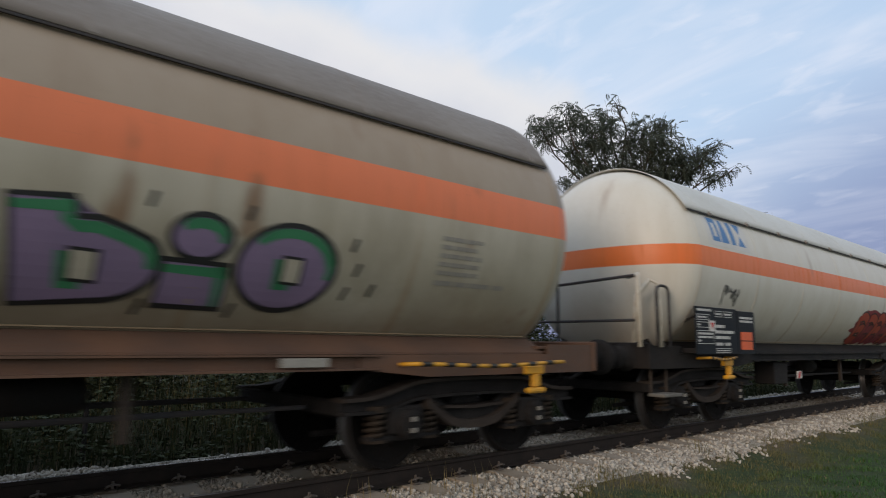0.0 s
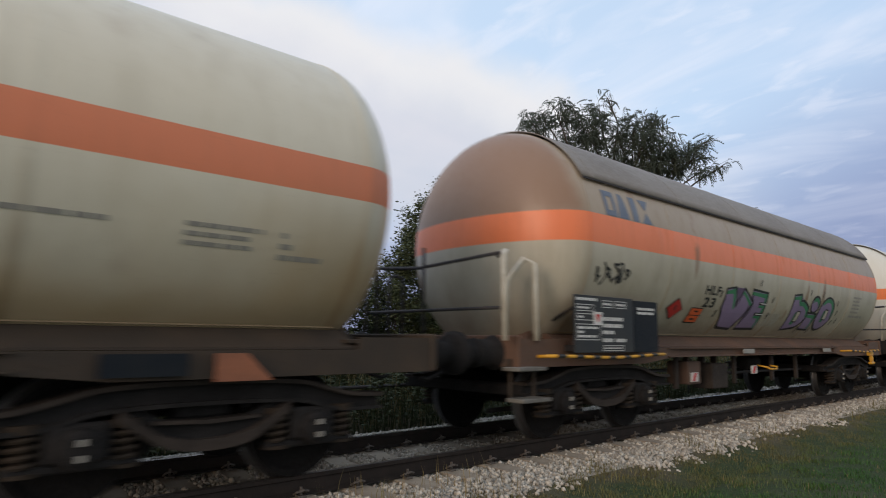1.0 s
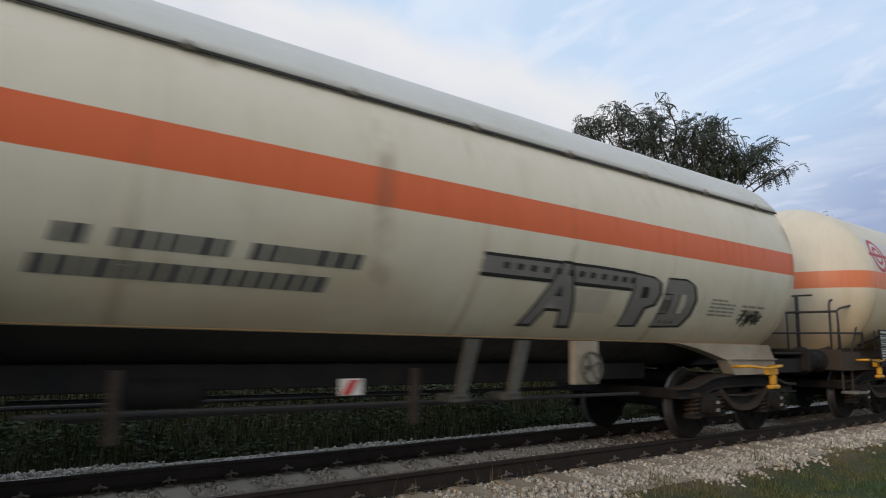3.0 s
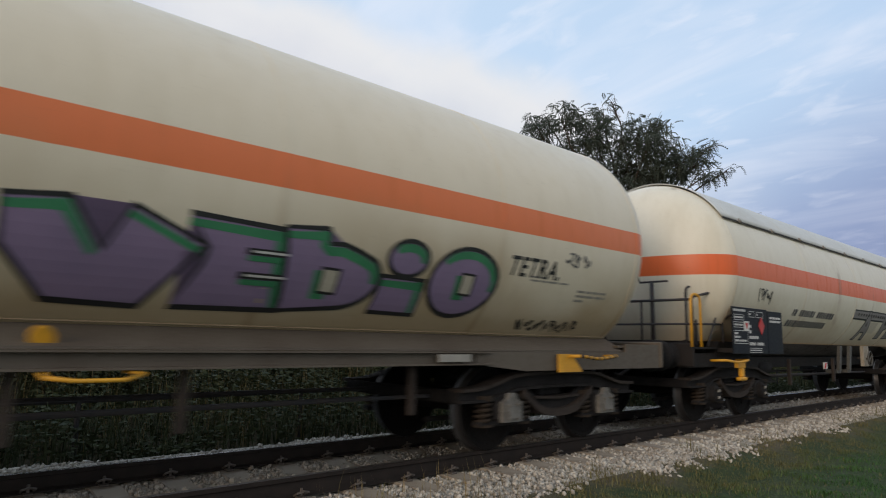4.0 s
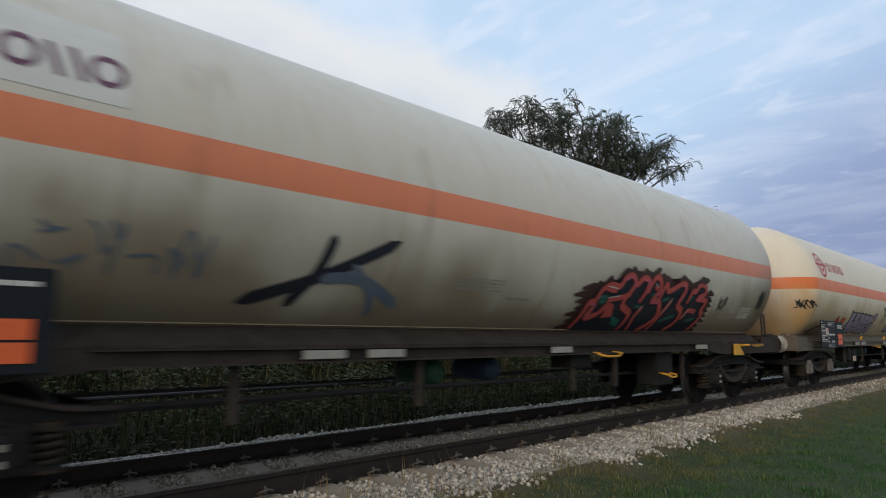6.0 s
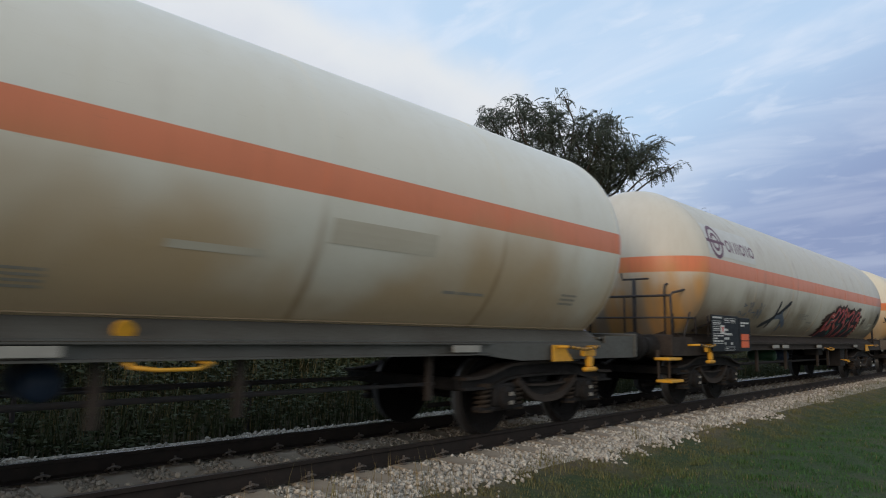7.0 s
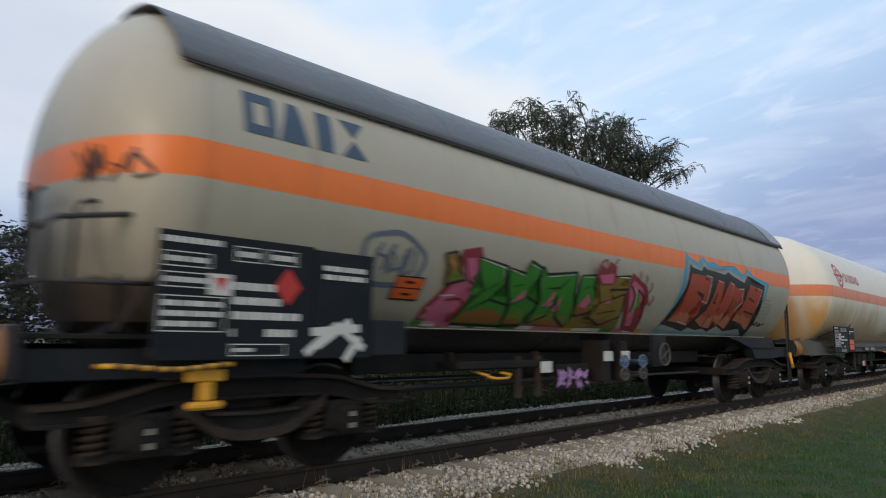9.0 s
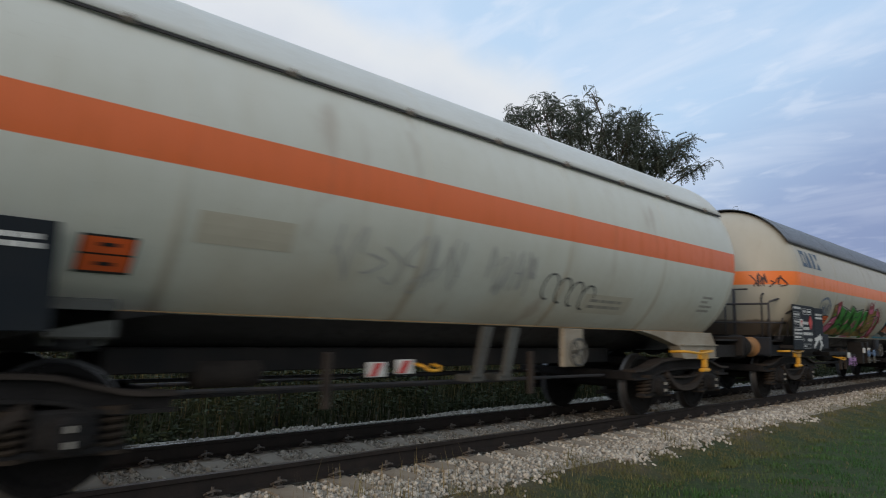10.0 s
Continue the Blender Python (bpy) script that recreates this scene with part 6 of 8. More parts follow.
piece(wg, [(s_navy, 0, [(1.0, 1.30), (1.02, 1.62), *top, (4.62, 1.70), (4.60, 1.31)])] + [(s_teal, -0.07, q) for q in (
    [(1.18, 1.74), (1.40, 1.76)], [(1.26, 1.69), (1.42, 1.70)], [(1.80, 1.50), (2.10, 1.42)], [(1.88, 1.43), (2.12, 1.38)], [(2.27, 1.66), (2.40, 1.66)], [(2.60, 1.83), (2.74, 1.86)],
    [(3.02, 1.78), (3.20, 1.82)], [(3.28, 1.46), (3.66, 1.56)], [(3.90, 1.82), (4.02, 1.88)], [(4.20, 1.49), (4.46, 1.53)])], "navy sprayed body with teal dashes", 0.024)
for a, b in (
        ([(0.93, 1.32), (0.98, 1.48), (1.0, 1.66), (1.14, 1.66), (1.12, 1.48), (1.35, 1.53), (1.48, 1.68)], [(1.42, 1.72), (1.70, 1.76), (1.98, 1.83)]),
        ([(1.12, 1.62), (1.18, 1.83), (1.38, 1.92), (1.60, 1.91), (1.70, 2.03), (1.88, 2.08), (2.0, 1.96), (1.86, 1.68), (2.20, 1.55), (2.22, 1.31)], [(1.30, 1.87), (1.56, 1.85)]),
        ([(2.05, 1.94), (2.20, 2.06), (2.38, 2.04), (2.38, 1.88), (2.30, 1.72)], [(2.47, 1.66), (2.41, 1.57), (2.40, 1.48), (2.50, 1.31)]),
        ([(2.44, 1.86), (2.50, 2.03), (2.62, 2.11), (2.74, 2.06), (2.80, 1.92), (2.66, 1.75), (2.88, 1.76), (3.07, 1.58), (3.0, 1.42), (2.80, 1.31)], [(2.62, 1.98), (2.72, 1.92)]),
        ([(2.86, 1.72), (2.90, 1.94), (2.98, 2.02), (3.09, 1.92), (3.50, 2.06), (3.66, 1.99), (3.56, 1.74), (3.80, 1.64), (3.86, 1.46), (3.68, 1.32)], [(3.30, 1.80), (3.17, 1.56), (3.12, 1.31)]),
        ([(3.86, 1.76), (3.93, 1.96), (4.05, 1.96), (4.16, 2.08), (4.36, 2.07), (4.44, 1.95), (4.18, 1.85), (4.57, 1.83), (4.52, 1.68), (4.66, 1.58), (4.56, 1.32)], [(3.98, 1.50), (4.03, 1.65), (4.34, 1.64)])):
    red = [(s_coral, 0.085, a), (s_coral, 0.075, b)]
    if a[0][0] < 1.0:
        red.append((s_coral, 0, [(1.47, 1.69), (1.64, 1.66), (1.76, 1.50), (1.50, 1.47)]))
    mid = len(a) // 2
    piece(wg, red + [(s_pink, 0.022, [(q + 0.03, z - 0.02) for q, z in a[mid - 1:mid + 2]]), (s_white, 0.014, [(q, z + 0.03) for q, z in b[:2]])], "red sprayed outline with pale glints", 0.040)
scribble(wg, -5.6, -4.3, 1.60, 1.98, rng, s_slate, 9, 0.022, "thin slate sprayed script")
piece(wg, [(s_navy, 0.11, [(-4.0, 1.48), (-3.3, 1.72), (-2.5, 2.10)]), (s_navy, 0.10, [(-3.55, 1.46), (-3.35, 1.75), (-3.25, 2.08)]), (s_slate, 0.10, [(-3.3, 1.70), (-2.85, 1.72), (-2.3, 1.50)]), (s_slate, 0.08, [(-3.0, 1.85), (-2.7, 1.60), (-2.6, 1.40)])],
      "dark slate sprayed slashes", 0.006, 0.15)
scribble(wg, 5.2, 5.5, 1.65, 1.95, rng, s_maroon, 5, 0.025)
scribble(wg, 7.05, 7.30, 1.75, 2.15, rng, s_black, 10, 0.022)
wedge_plate(wg, 6.05)

# seventh: white wagon with a yellowed belly
wg, tank, rng = wagon_of(long_one(-87.50, 7.50, 17, tank_paint("paint_seventh", (0.70, 0.685, 0.61), (0.52, 0.45, 0.30), DULL_ORANGE, 7, 0.18, 0.06, 0.75, film=(0.42, 0.27, 0.115), reach=2.6, belt=(2.375, 2.665), end=0.9, half=7.5, seams=6, stain=0.7),
    "off-white gas tank wagon with a red ring mark and yellowed belly", manhole=True, frame_mat=frame_grey, sleeve=sleeve_ochre, lever=((6.35, 7.15, 1.04, True, True),), red=((-5.27, -4.95, 1.48, 1.76),), boxkind="marked",
    print=((-0.7, 0.0, 1.45, 1.60, 3), (0.1, 0.5, 1.45, 1.60, 4), (4.2, 4.9, 1.62, 1.68, 1), (6.4, 6.75, 1.60, 1.76, 3)), patch_mat=patch_soft, patches=((2.6, 3.9, 1.98, 2.20), (1.2, 2.0, 1.80, 1.86)),
    rails=[(arch(-8.22, -8.02, 1.22, 1.2, 2.28), 0.02, rod_dark)]))
owner_mark(wg, -6.62, 2.98, mark_red)
wedge_plate(wg, 6.25)
bm = bmesh.new()
rod(bm, (1.05, -1.14, 1.20), (1.05, -1.18, 1.185), 0.075, 16)
part("marker_disc", bm, yellow, wg, "yellow disc")

# eighth: grey-cream wagon with a dark hood and the bright pieces
wg, tank, rng = wagon_of(dict(
    mid=-104.90, half=6.5, seed=18, pivot=5.75, label="grey-cream tank wagon with a dark grey hood and bright graffiti", frame="saddle", frame_mat=frame_blue, saddle_mat=frame_blue, seam_mat=seam_pale,
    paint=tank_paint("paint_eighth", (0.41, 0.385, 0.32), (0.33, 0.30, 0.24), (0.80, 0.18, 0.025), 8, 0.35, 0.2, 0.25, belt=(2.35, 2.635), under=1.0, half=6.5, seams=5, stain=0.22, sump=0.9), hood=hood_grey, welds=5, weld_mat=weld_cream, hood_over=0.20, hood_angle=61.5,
    board=(-6.78, -4.86, 1.02, 1.95, "dark"), lever=((-7.04, -6.16, 0.96, True, True),), rails=platform_rails(6.5, rod_dark) + [
        ([(7.28, -1.2, 0.3), (7.28, -1.2, 2.1), (7.34, -1.2, 2.15), (7.42, -1.2, 2.1), (7.42, -1.2, 0.3)], 0.02, rod_dark), ([(7.1, -1.3, 0.98), (7.14, -1.32, 0.8), (7.20, -1.32, 0.66), (7.26, -1.3, 0.70)], 0.03, yellow)],
    wheels=(1.31,), reservoirs=((-0.95, frame_black),), boxes=((-3.4, -1.7, 0.86, 0.95, frame_black), (-0.45, -0.24, 0.62, 1.2, frame_black), (0.04, 0.25, 0.62, 1.2, frame_black)), plates=((-1.82, 0.86), (-0.34, 0.98), (0.14, 0.98)), valves=(0.07, 0.62), handles=((-2.9, 0.80, 0.2),), hangers=(-2.3, -1.9),
    plain_plates=True, orange=((-4.50, -4.12, 1.57, 1.80),), print=((5.0, 5.6, 1.66, 2.08, 6),), patch_mat=patch_dull, patches=((4.95, 5.7, 1.62, 1.98),), lamps=((-0.85, 0),), sleeve=sleeve_ochre, boxkind="marked"))
dome_tag(wg, 6.5, -0.80, -1.38, 2.28, 2.62, random.Random(4), s_maroon, 9, 0.022)
block_mark(wg, -6.22, -4.98, 2.78, 3.14, mark_blue)
bm = bmesh.new()                                  # added overlay: sky sheen on the hood's front end, put into the colour
lathe(bm, [(5.98, TANK_R + 0.050), (6.0, TANK_R + 0.056), (6.69, TANK_R + 0.056), (6.715, TANK_R + 0.045)], 96, "x")
bmesh.ops.delete(bm, geom=[v for v in bm.verts if v.co.z < (TANK_R + 0.05) * math.cos(radians(61))], context="VERTS")
for v in bm.verts:
    v.co.z += TANK_Z
part("end_sheet", bm, hood_sheen, wg, "painted pale sheen on the front end of the hood", True)
bm = bmesh.new()                                  # spiky purple spray on the plate under the belly
prng = random.Random(6)
block(bm, -1.46, -0.68, -1.06, -1.03, 0.55, 0.88, 0.01)
part("shield_plate", bm, frame_black, wg)
bm = bmesh.new()
for k in range(64):
    q, up = prng.uniform(-1, 1), prng.uniform(-1, 1)
    x, z = -1.07 + 0.34 * q, 0.68 + 0.085 * up * (1.1 - abs(q) * 0.5)
    stroke(bm, [(x - 0.05 * up, z), (x, z + 0.03), (x + prng.uniform(0.02, 0.08) * (1 if q > 0 else -1), z + prng.uniform(0.02, 0.09) * (1 if up > -0.3 else -1))], prng.uniform(0.04, 0.07), 0.0004 * k, 0, 0.15)
for v in bm.verts:
    v.co.y = -1.066 - v.co.y
part("graffiti", bm, cloth_purple, wg, "spiky purple sprayed patch")
bm = bmesh.new()
block(bm, -4.84, -4.42, -1.44, -1.40, 1.04, 1.36, 0.008)
part("side_box", bm, frame_blue, wg)
t = bmesh.new()
stroke(t, spline([(-4.95, 1.80), (-4.96, 2.08), (-4.75, 2.16), (-4.55, 2.18), (-4.35, 2.10), (-4.20, 1.98), (-4.25, 1.80), (-4.40, 1.72), (-4.75, 1.70), (-4.95, 1.80)], 4), 0.05)
part("graffiti", wrap(t, 0.005), s_slate, wg, "slate-blue sprayed ring")
scribble(wg, -4.85, -4.35, 1.78, 2.08, rng, s_slate, 7, 0.03)
# pink sweep and star ahead of the green letters
piece(wg, [(s_crimson, 0, [(-3.99, 1.38), (-3.98, 1.52), (-3.83, 1.72), (-3.69, 1.85), (-3.70, 2.12), (-3.42, 2.18), (-3.30, 1.95), (-3.40, 1.76), (-3.25, 1.63), (-3.39, 1.50), (-3.45, 1.33), (-3.83, 1.30)]),
           (s_pink, 0, [(-3.90, 1.44), (-3.88, 1.54), (-3.74, 1.71), (-3.60, 1.84), (-3.60, 2.04), (-3.46, 2.06), (-3.40, 1.95), (-3.50, 1.78), (-3.36, 1.66), (-3.45, 1.57), (-3.62, 1.50), (-3.55, 1.37), (-3.80, 1.35)]),
           (s_black, 0.022, [(-3.62, 2.02), (-3.52, 1.84), (-3.40, 1.78)]), (s_white, 0.016, [(-3.82, 1.64), (-3.62, 1.66)]), (s_crimson, 0.03, [(-3.72, 1.60), (-3.52, 1.62), (-3.42, 1.55)])], "pink and crimson sprayed sweep", 0.005)
piece(wg, [(s_olive, 0, [(-3.96, 2.05), (-3.79, 2.09), (-3.70, 1.91), (-3.56, 1.82), (-3.84, 1.75), (-3.84, 1.90)]), (s_black, -0.035, [(-3.96, 2.05), (-3.79, 2.09), (-3.70, 1.91), (-3.56, 1.82), (-3.84, 1.75), (-3.84, 1.90), (-3.96, 2.05)]),
           (s_lime, -0.05, [(-3.80, 1.84), (-3.68, 1.85)]), (s_peach, -0.06, [(-3.88, 2.0), (-3.78, 1.95)])], "small olive sprayed star", 0.020)


def sharp_letter(body, low, cuts, eyes, glints, lift):
    """An angular letter: green above, rust and olive below, black outline and cuts, pink eyes, white edges."""
    z0 = min(q[1] for q in body)
    foot = [(a, b) for a, b in body if b < z0 + 0.26]
    x0, x1 = min(q[0] for q in foot), max(q[0] for q in foot)
    layers = [(s_lime, 0, body)] if low is not s_olive else [(s_olive, 0, body)]
    layers += [(low, -0.13, [(x0 + 0.06, z0 + 0.10), ((x0 + x1) / 2, z0 + 0.14), (x1 - 0.06, z0 + 0.09)]), (s_rust, -0.07, [(x0 + 0.05, z0 + 0.05), ((x0 + x1) / 2, z0 + 0.06), (x1 - 0.05, z0 + 0.04)])]
    layers += [(s_pink, 0, e) for e in eyes] + [(s_black, -0.030, c) for c in cuts] + [(s_black, -0.030, [*body, body[0]])] + [(s_white, -0.016, g) for g in glints]
    piece(wg, layers, "angular sprayed letter with black outline and pink eyes", lift, 0.45)


piece(wg, [(s_olive_green, 0, [(-3.46, 1.34), (-3.40, 1.62), (-2.90, 1.74), (-2.20, 1.70), (-1.40, 1.76), (-0.60, 1.72), (-0.10, 1.60), (0.10, 1.34)]), (s_lime, 0, [(-3.20, 1.60), (-3.0, 1.92), (-2.0, 1.92), (-1.50, 1.90), (-1.45, 1.60)]),
           (s_rust, -0.16, [(-3.40, 1.42), (-2.80, 1.44), (-2.20, 1.40)]), (s_olive, -0.20, [(-2.2, 1.44), (-1.2, 1.46), (-0.1, 1.44)]), (s_pink, -0.12, [(-2.0, 1.55), (-1.9, 1.72)]), (s_pink, -0.10, [(-1.42, 1.60), (-1.36, 1.74)])], "green and olive sprayed ground", 0.005)
sharp_letter([(-3.43, 2.07), (-2.93, 2.01), (-2.91, 1.79), (-3.04, 1.64), (-2.69, 1.59), (-2.58, 1.35), (-3.44, 1.36), (-3.39, 1.54), (-3.22, 1.74), (-3.38, 1.90)], s_rust,
             ([(-3.20, 1.72), (-3.02, 1.82)], [(-3.30, 1.52), (-3.05, 1.64), (-2.90, 1.80)]), (), ([(-3.40, 2.05), (-2.97, 1.99), (-2.95, 1.81)],), 0.012)
sharp_letter([(-2.92, 2.0), (-2.61, 1.96), (-2.56, 2.11), (-2.30, 2.04), (-2.38, 1.86), (-2.41, 1.70), (-2.13, 1.62), (-2.24, 1.48), (-2.22, 1.37), (-2.60, 1.36), (-2.66, 1.59), (-2.83, 1.77)], s_olive_green,
             ([(-2.74, 1.80), (-2.58, 1.84)], [(-2.62, 1.60), (-2.42, 1.72)]), ([(-2.66, 1.62), (-2.52, 1.78), (-2.46, 1.68)],), ([(-2.88, 1.98), (-2.62, 1.93)], [(-2.54, 2.07), (-2.34, 2.02)]), 0.024)
sharp_letter([(-2.32, 2.07), (-2.21, 1.98), (-1.60, 2.05), (-1.51, 1.77), (-1.33, 1.58), (-1.31, 1.36), (-1.66, 1.48), (-1.88, 1.74), (-1.86, 1.50), (-2.17, 1.39), (-2.16, 1.67), (-2.32, 1.86)], s_olive_green,
             ([(-2.10, 1.82), (-1.86, 1.84), (-1.72, 1.96)], [(-2.06, 1.58), (-1.90, 1.70)]), ([(-2.06, 1.60), (-1.94, 1.80), (-1.88, 1.62)], [(-1.84, 1.56), (-1.76, 1.76), (-1.70, 1.55)]), ([(-2.18, 1.95), (-1.64, 2.02)], [(-1.56, 1.98), (-1.50, 1.80)]), 0.036)
sharp_letter([(-1.50, 2.02), (-1.17, 2.05), (-1.17, 1.91), (-0.95, 1.75), (-0.99, 1.57), (-1.29, 1.51), (-1.44, 1.72)], s_rust,
             ([(-1.36, 1.86), (-1.24, 1.90)],), ([(-1.32, 1.64), (-1.22, 1.80), (-1.10, 1.72), (-1.14, 1.62)],), ([(-1.46, 2.0), (-1.20, 2.02)], [(-1.04, 1.76), (-1.02, 1.62)]), 0.048)
sharp_letter([(-1.17, 2.02), (-0.32, 2.10), (-0.29, 1.92), (-0.75, 1.88), (-0.59, 1.77), (-0.33, 1.85), (-0.16, 1.54), (-0.57, 1.41), (-0.94, 1.51), (-0.87, 1.69)], s_olive,
             ([(-0.86, 1.70), (-0.60, 1.77)], [(-0.80, 1.56), (-0.38, 1.62)]), ([(-0.80, 1.70), (-0.66, 1.78), (-0.60, 1.70)],), ([(-0.62, 2.06), (-0.34, 2.07), (-0.32, 1.94)],), 0.058)
piece(wg, [(s_crimson, 0, [(-1.18, 2.04), (-1.16, 2.20), (-0.98, 2.14), (-0.92, 2.25), (-0.74, 2.20), (-0.68, 1.96), (-1.03, 1.93)]), (s_pink, 0, [(-1.12, 2.05), (-0.78, 2.10), (-0.72, 1.97), (-1.0, 1.95)]),
           (s_crimson, 0.035, [(-1.14, 2.20), (-1.02, 2.26), (-0.98, 2.20)]), (s_crimson, 0.03, [(-0.80, 2.22), (-0.72, 2.30)])], "pink sprayed crown", 0.066)
piece(wg, [(s_crimson, 0, [(-0.28, 1.98), (-0.18, 2.16), (0.30, 2.0), (0.54, 1.76), (0.38, 1.68), (0.70, 1.33), (0.22, 1.36), (-0.16, 1.72)]), (s_pink, 0, [(-0.18, 1.94), (-0.10, 2.06), (0.20, 1.96), (0.34, 1.80), (0.18, 1.70), (0.42, 1.42), (0.26, 1.42), (-0.04, 1.74)]),
           (s_olive_green, 0, [(0.02, 1.88), (0.12, 1.92), (0.30, 1.72), (0.10, 1.58)]), (s_black, 0.03, [(-0.14, 1.98), (0.04, 1.84), (0.10, 1.62)]), (s_black, 0.028, [(0.06, 1.94), (0.26, 1.86), (0.36, 1.72)]), (s_white, 0.014, [(-0.02, 1.96), (0.10, 1.84), (0.20, 1.62)])]
      + [(s_crimson, 0.028, [(a, b), (a + 0.05, b + 0.09), (a + 0.02, b + 0.16)]) for a, b in ((0.0, 2.04), (0.20, 2.0), (0.40, 1.90), (0.55, 1.72))], "pink sprayed tail with crimson splashes", 0.010)
bm = bmesh.new()
x = -4.0
crng = random.Random(3)
while x < 0.9:
    w = crng.uniform(0.10, 0.35)
    rect(bm, x, x + w, 1.325, 1.375, 0, crng.randrange(4))
    x += w
part("graffiti", wrap(bm, 0.006), [s_pink, s_lime, s_yellow, s_white], wg, "multicoloured sprayed edge")
# cyan halo, pale line and black shade behind the red letters
piece(wg, [(s_cyan, 0, [(1.45, 2.66), (1.62, 2.56), (1.92, 2.49), (2.11, 2.64), (2.31, 2.53), (2.60, 2.58), (2.77, 2.51), (3.10, 2.52), (3.44, 2.58), (3.59, 2.49), (3.92, 2.44), (4.09, 2.61), (4.38, 2.46), (5.28, 2.38), (5.20, 2.14), (5.03, 1.91), (5.06, 1.66), (5.30, 1.33), (1.24, 1.33), (1.37, 1.71), (1.41, 2.12)])], "cyan sprayed halo", 0.004)
piece(wg, [(s_pale, 0, [(1.54, 2.53), (1.70, 2.45), (2.01, 2.42), (2.13, 2.53), (2.29, 2.46), (3.01, 2.42), (3.14, 2.49), (3.39, 2.44), (3.90, 2.36), (4.08, 2.52), (4.36, 2.38), (5.12, 2.32), (5.06, 2.09), (4.93, 1.94), (5.0, 1.66), (5.22, 1.34), (1.34, 1.38), (1.45, 1.69), (1.52, 2.08)])], "pale grey sprayed line", 0.009)
piece(wg, [(s_black, 0, [(1.59, 2.46), (1.71, 2.40), (2.04, 2.37), (2.13, 2.46), (2.27, 2.41), (2.48, 2.41), (3.01, 2.38), (3.15, 2.44), (3.40, 2.38), (3.94, 2.30), (4.08, 2.45), (4.33, 2.31), (5.02, 2.31), (5.01, 2.12), (4.86, 1.97), (4.90, 1.69), (5.20, 1.31),
                        (5.02, 1.33), (4.60, 1.46), (4.15, 1.55), (4.02, 1.51), (3.97, 1.40), (3.47, 1.49), (3.30, 1.38), (2.96, 1.43), (2.74, 1.40), (2.36, 1.44), (2.27, 1.37), (1.84, 1.42), (1.28, 1.48), (1.46, 1.67), (1.54, 1.93), (1.59, 2.25)])], "black sprayed shade", 0.014)
for body, foot, cuts, glints in (
        ([(1.66, 2.30), (1.94, 2.30), (2.17, 2.30), (2.48, 2.30), (2.47, 2.11), (2.52, 1.85), (2.28, 1.90), (2.14, 1.92), (2.14, 1.82), (2.34, 1.78), (2.38, 1.66), (2.10, 1.66), (2.13, 1.54), (2.21, 1.47), (1.80, 1.51), (1.44, 1.53), (1.57, 1.65), (1.63, 1.89), (1.66, 2.10)],
         [(1.44, 1.53), (1.53, 1.63), (1.64, 1.61), (1.70, 1.69), (1.85, 1.65), (1.92, 1.69), (2.09, 1.63), (2.19, 1.47), (1.80, 1.51)],
         ([(1.99, 2.02), (2.28, 1.96), (2.29, 1.87)], [(2.19, 2.26), (2.34, 2.24)]), ([(2.23, 2.31), (2.46, 2.29), (2.46, 2.08), (2.49, 1.85), (2.27, 1.88)], [(1.79, 1.53), (2.20, 1.48)])),
        ([(2.75, 2.28), (3.01, 2.25), (3.04, 1.95), (3.04, 1.65), (3.20, 1.44), (2.84, 1.46), (2.42, 1.56), (2.51, 1.65), (2.62, 1.77), (2.67, 1.98), (2.69, 2.16)],
         [(2.42, 1.56), (2.54, 1.67), (2.70, 1.61), (2.78, 1.66), (2.93, 1.61), (3.02, 1.67), (3.20, 1.44), (2.84, 1.46)], ([(2.80, 2.04), (2.77, 1.88), (2.87, 1.88)], [(2.80, 1.68), (2.86, 1.44)]), ([(2.73, 2.26), (2.98, 2.23)],)),
        ([(3.26, 2.28), (3.47, 2.24), (3.65, 2.17), (3.96, 2.20), (3.96, 2.03), (4.06, 1.94), (3.80, 1.76), (3.85, 1.60), (3.89, 1.44), (3.49, 1.52), (3.43, 1.48), (3.15, 1.57), (2.99, 1.71), (3.10, 1.84), (3.13, 2.08)],
         [(3.15, 1.57), (3.06, 1.69), (3.27, 1.65), (3.34, 1.73), (3.54, 1.63), (3.63, 1.69), (3.82, 1.63), (3.89, 1.44), (3.49, 1.52)], ([(3.58, 2.0), (3.50, 1.74), (3.46, 1.56)], [(3.74, 1.94), (3.59, 1.72)]),
         ([(3.26, 2.27), (3.44, 2.23), (3.43, 2.05)], [(3.68, 2.17), (3.94, 2.18), (3.92, 2.06), (4.03, 1.94), (3.80, 1.79)])),
        ([(4.22, 2.29), (4.88, 2.22), (4.82, 1.97), (4.81, 1.75), (5.0, 1.44), (4.83, 1.47), (4.48, 1.56), (3.98, 1.61), (3.97, 1.74), (4.17, 1.95), (4.15, 2.12)],
         [(3.98, 1.61), (4.02, 1.74), (4.22, 1.68), (4.31, 1.74), (4.56, 1.66), (4.77, 1.68), (4.95, 1.44), (4.48, 1.56)], ([(4.27, 2.04), (4.61, 1.98)], [(4.27, 1.79), (4.82, 1.74)], [(4.50, 2.22), (4.62, 2.19)]), ([(4.65, 2.24), (4.87, 2.21), (4.81, 1.88)],))):
    piece(wg, [(s_red, 0, body), (s_peach, 0, foot)] + [(s_black, -0.070, c) for c in cuts] + [(s_white, -0.020, g) for g in glints], "jagged red sprayed letter with peach foot", 0.020, 0.5)
scribble(wg, 4.9, 5.7, 1.50, 1.62, rng, None, 6, 0.03)
bm = bmesh.new()
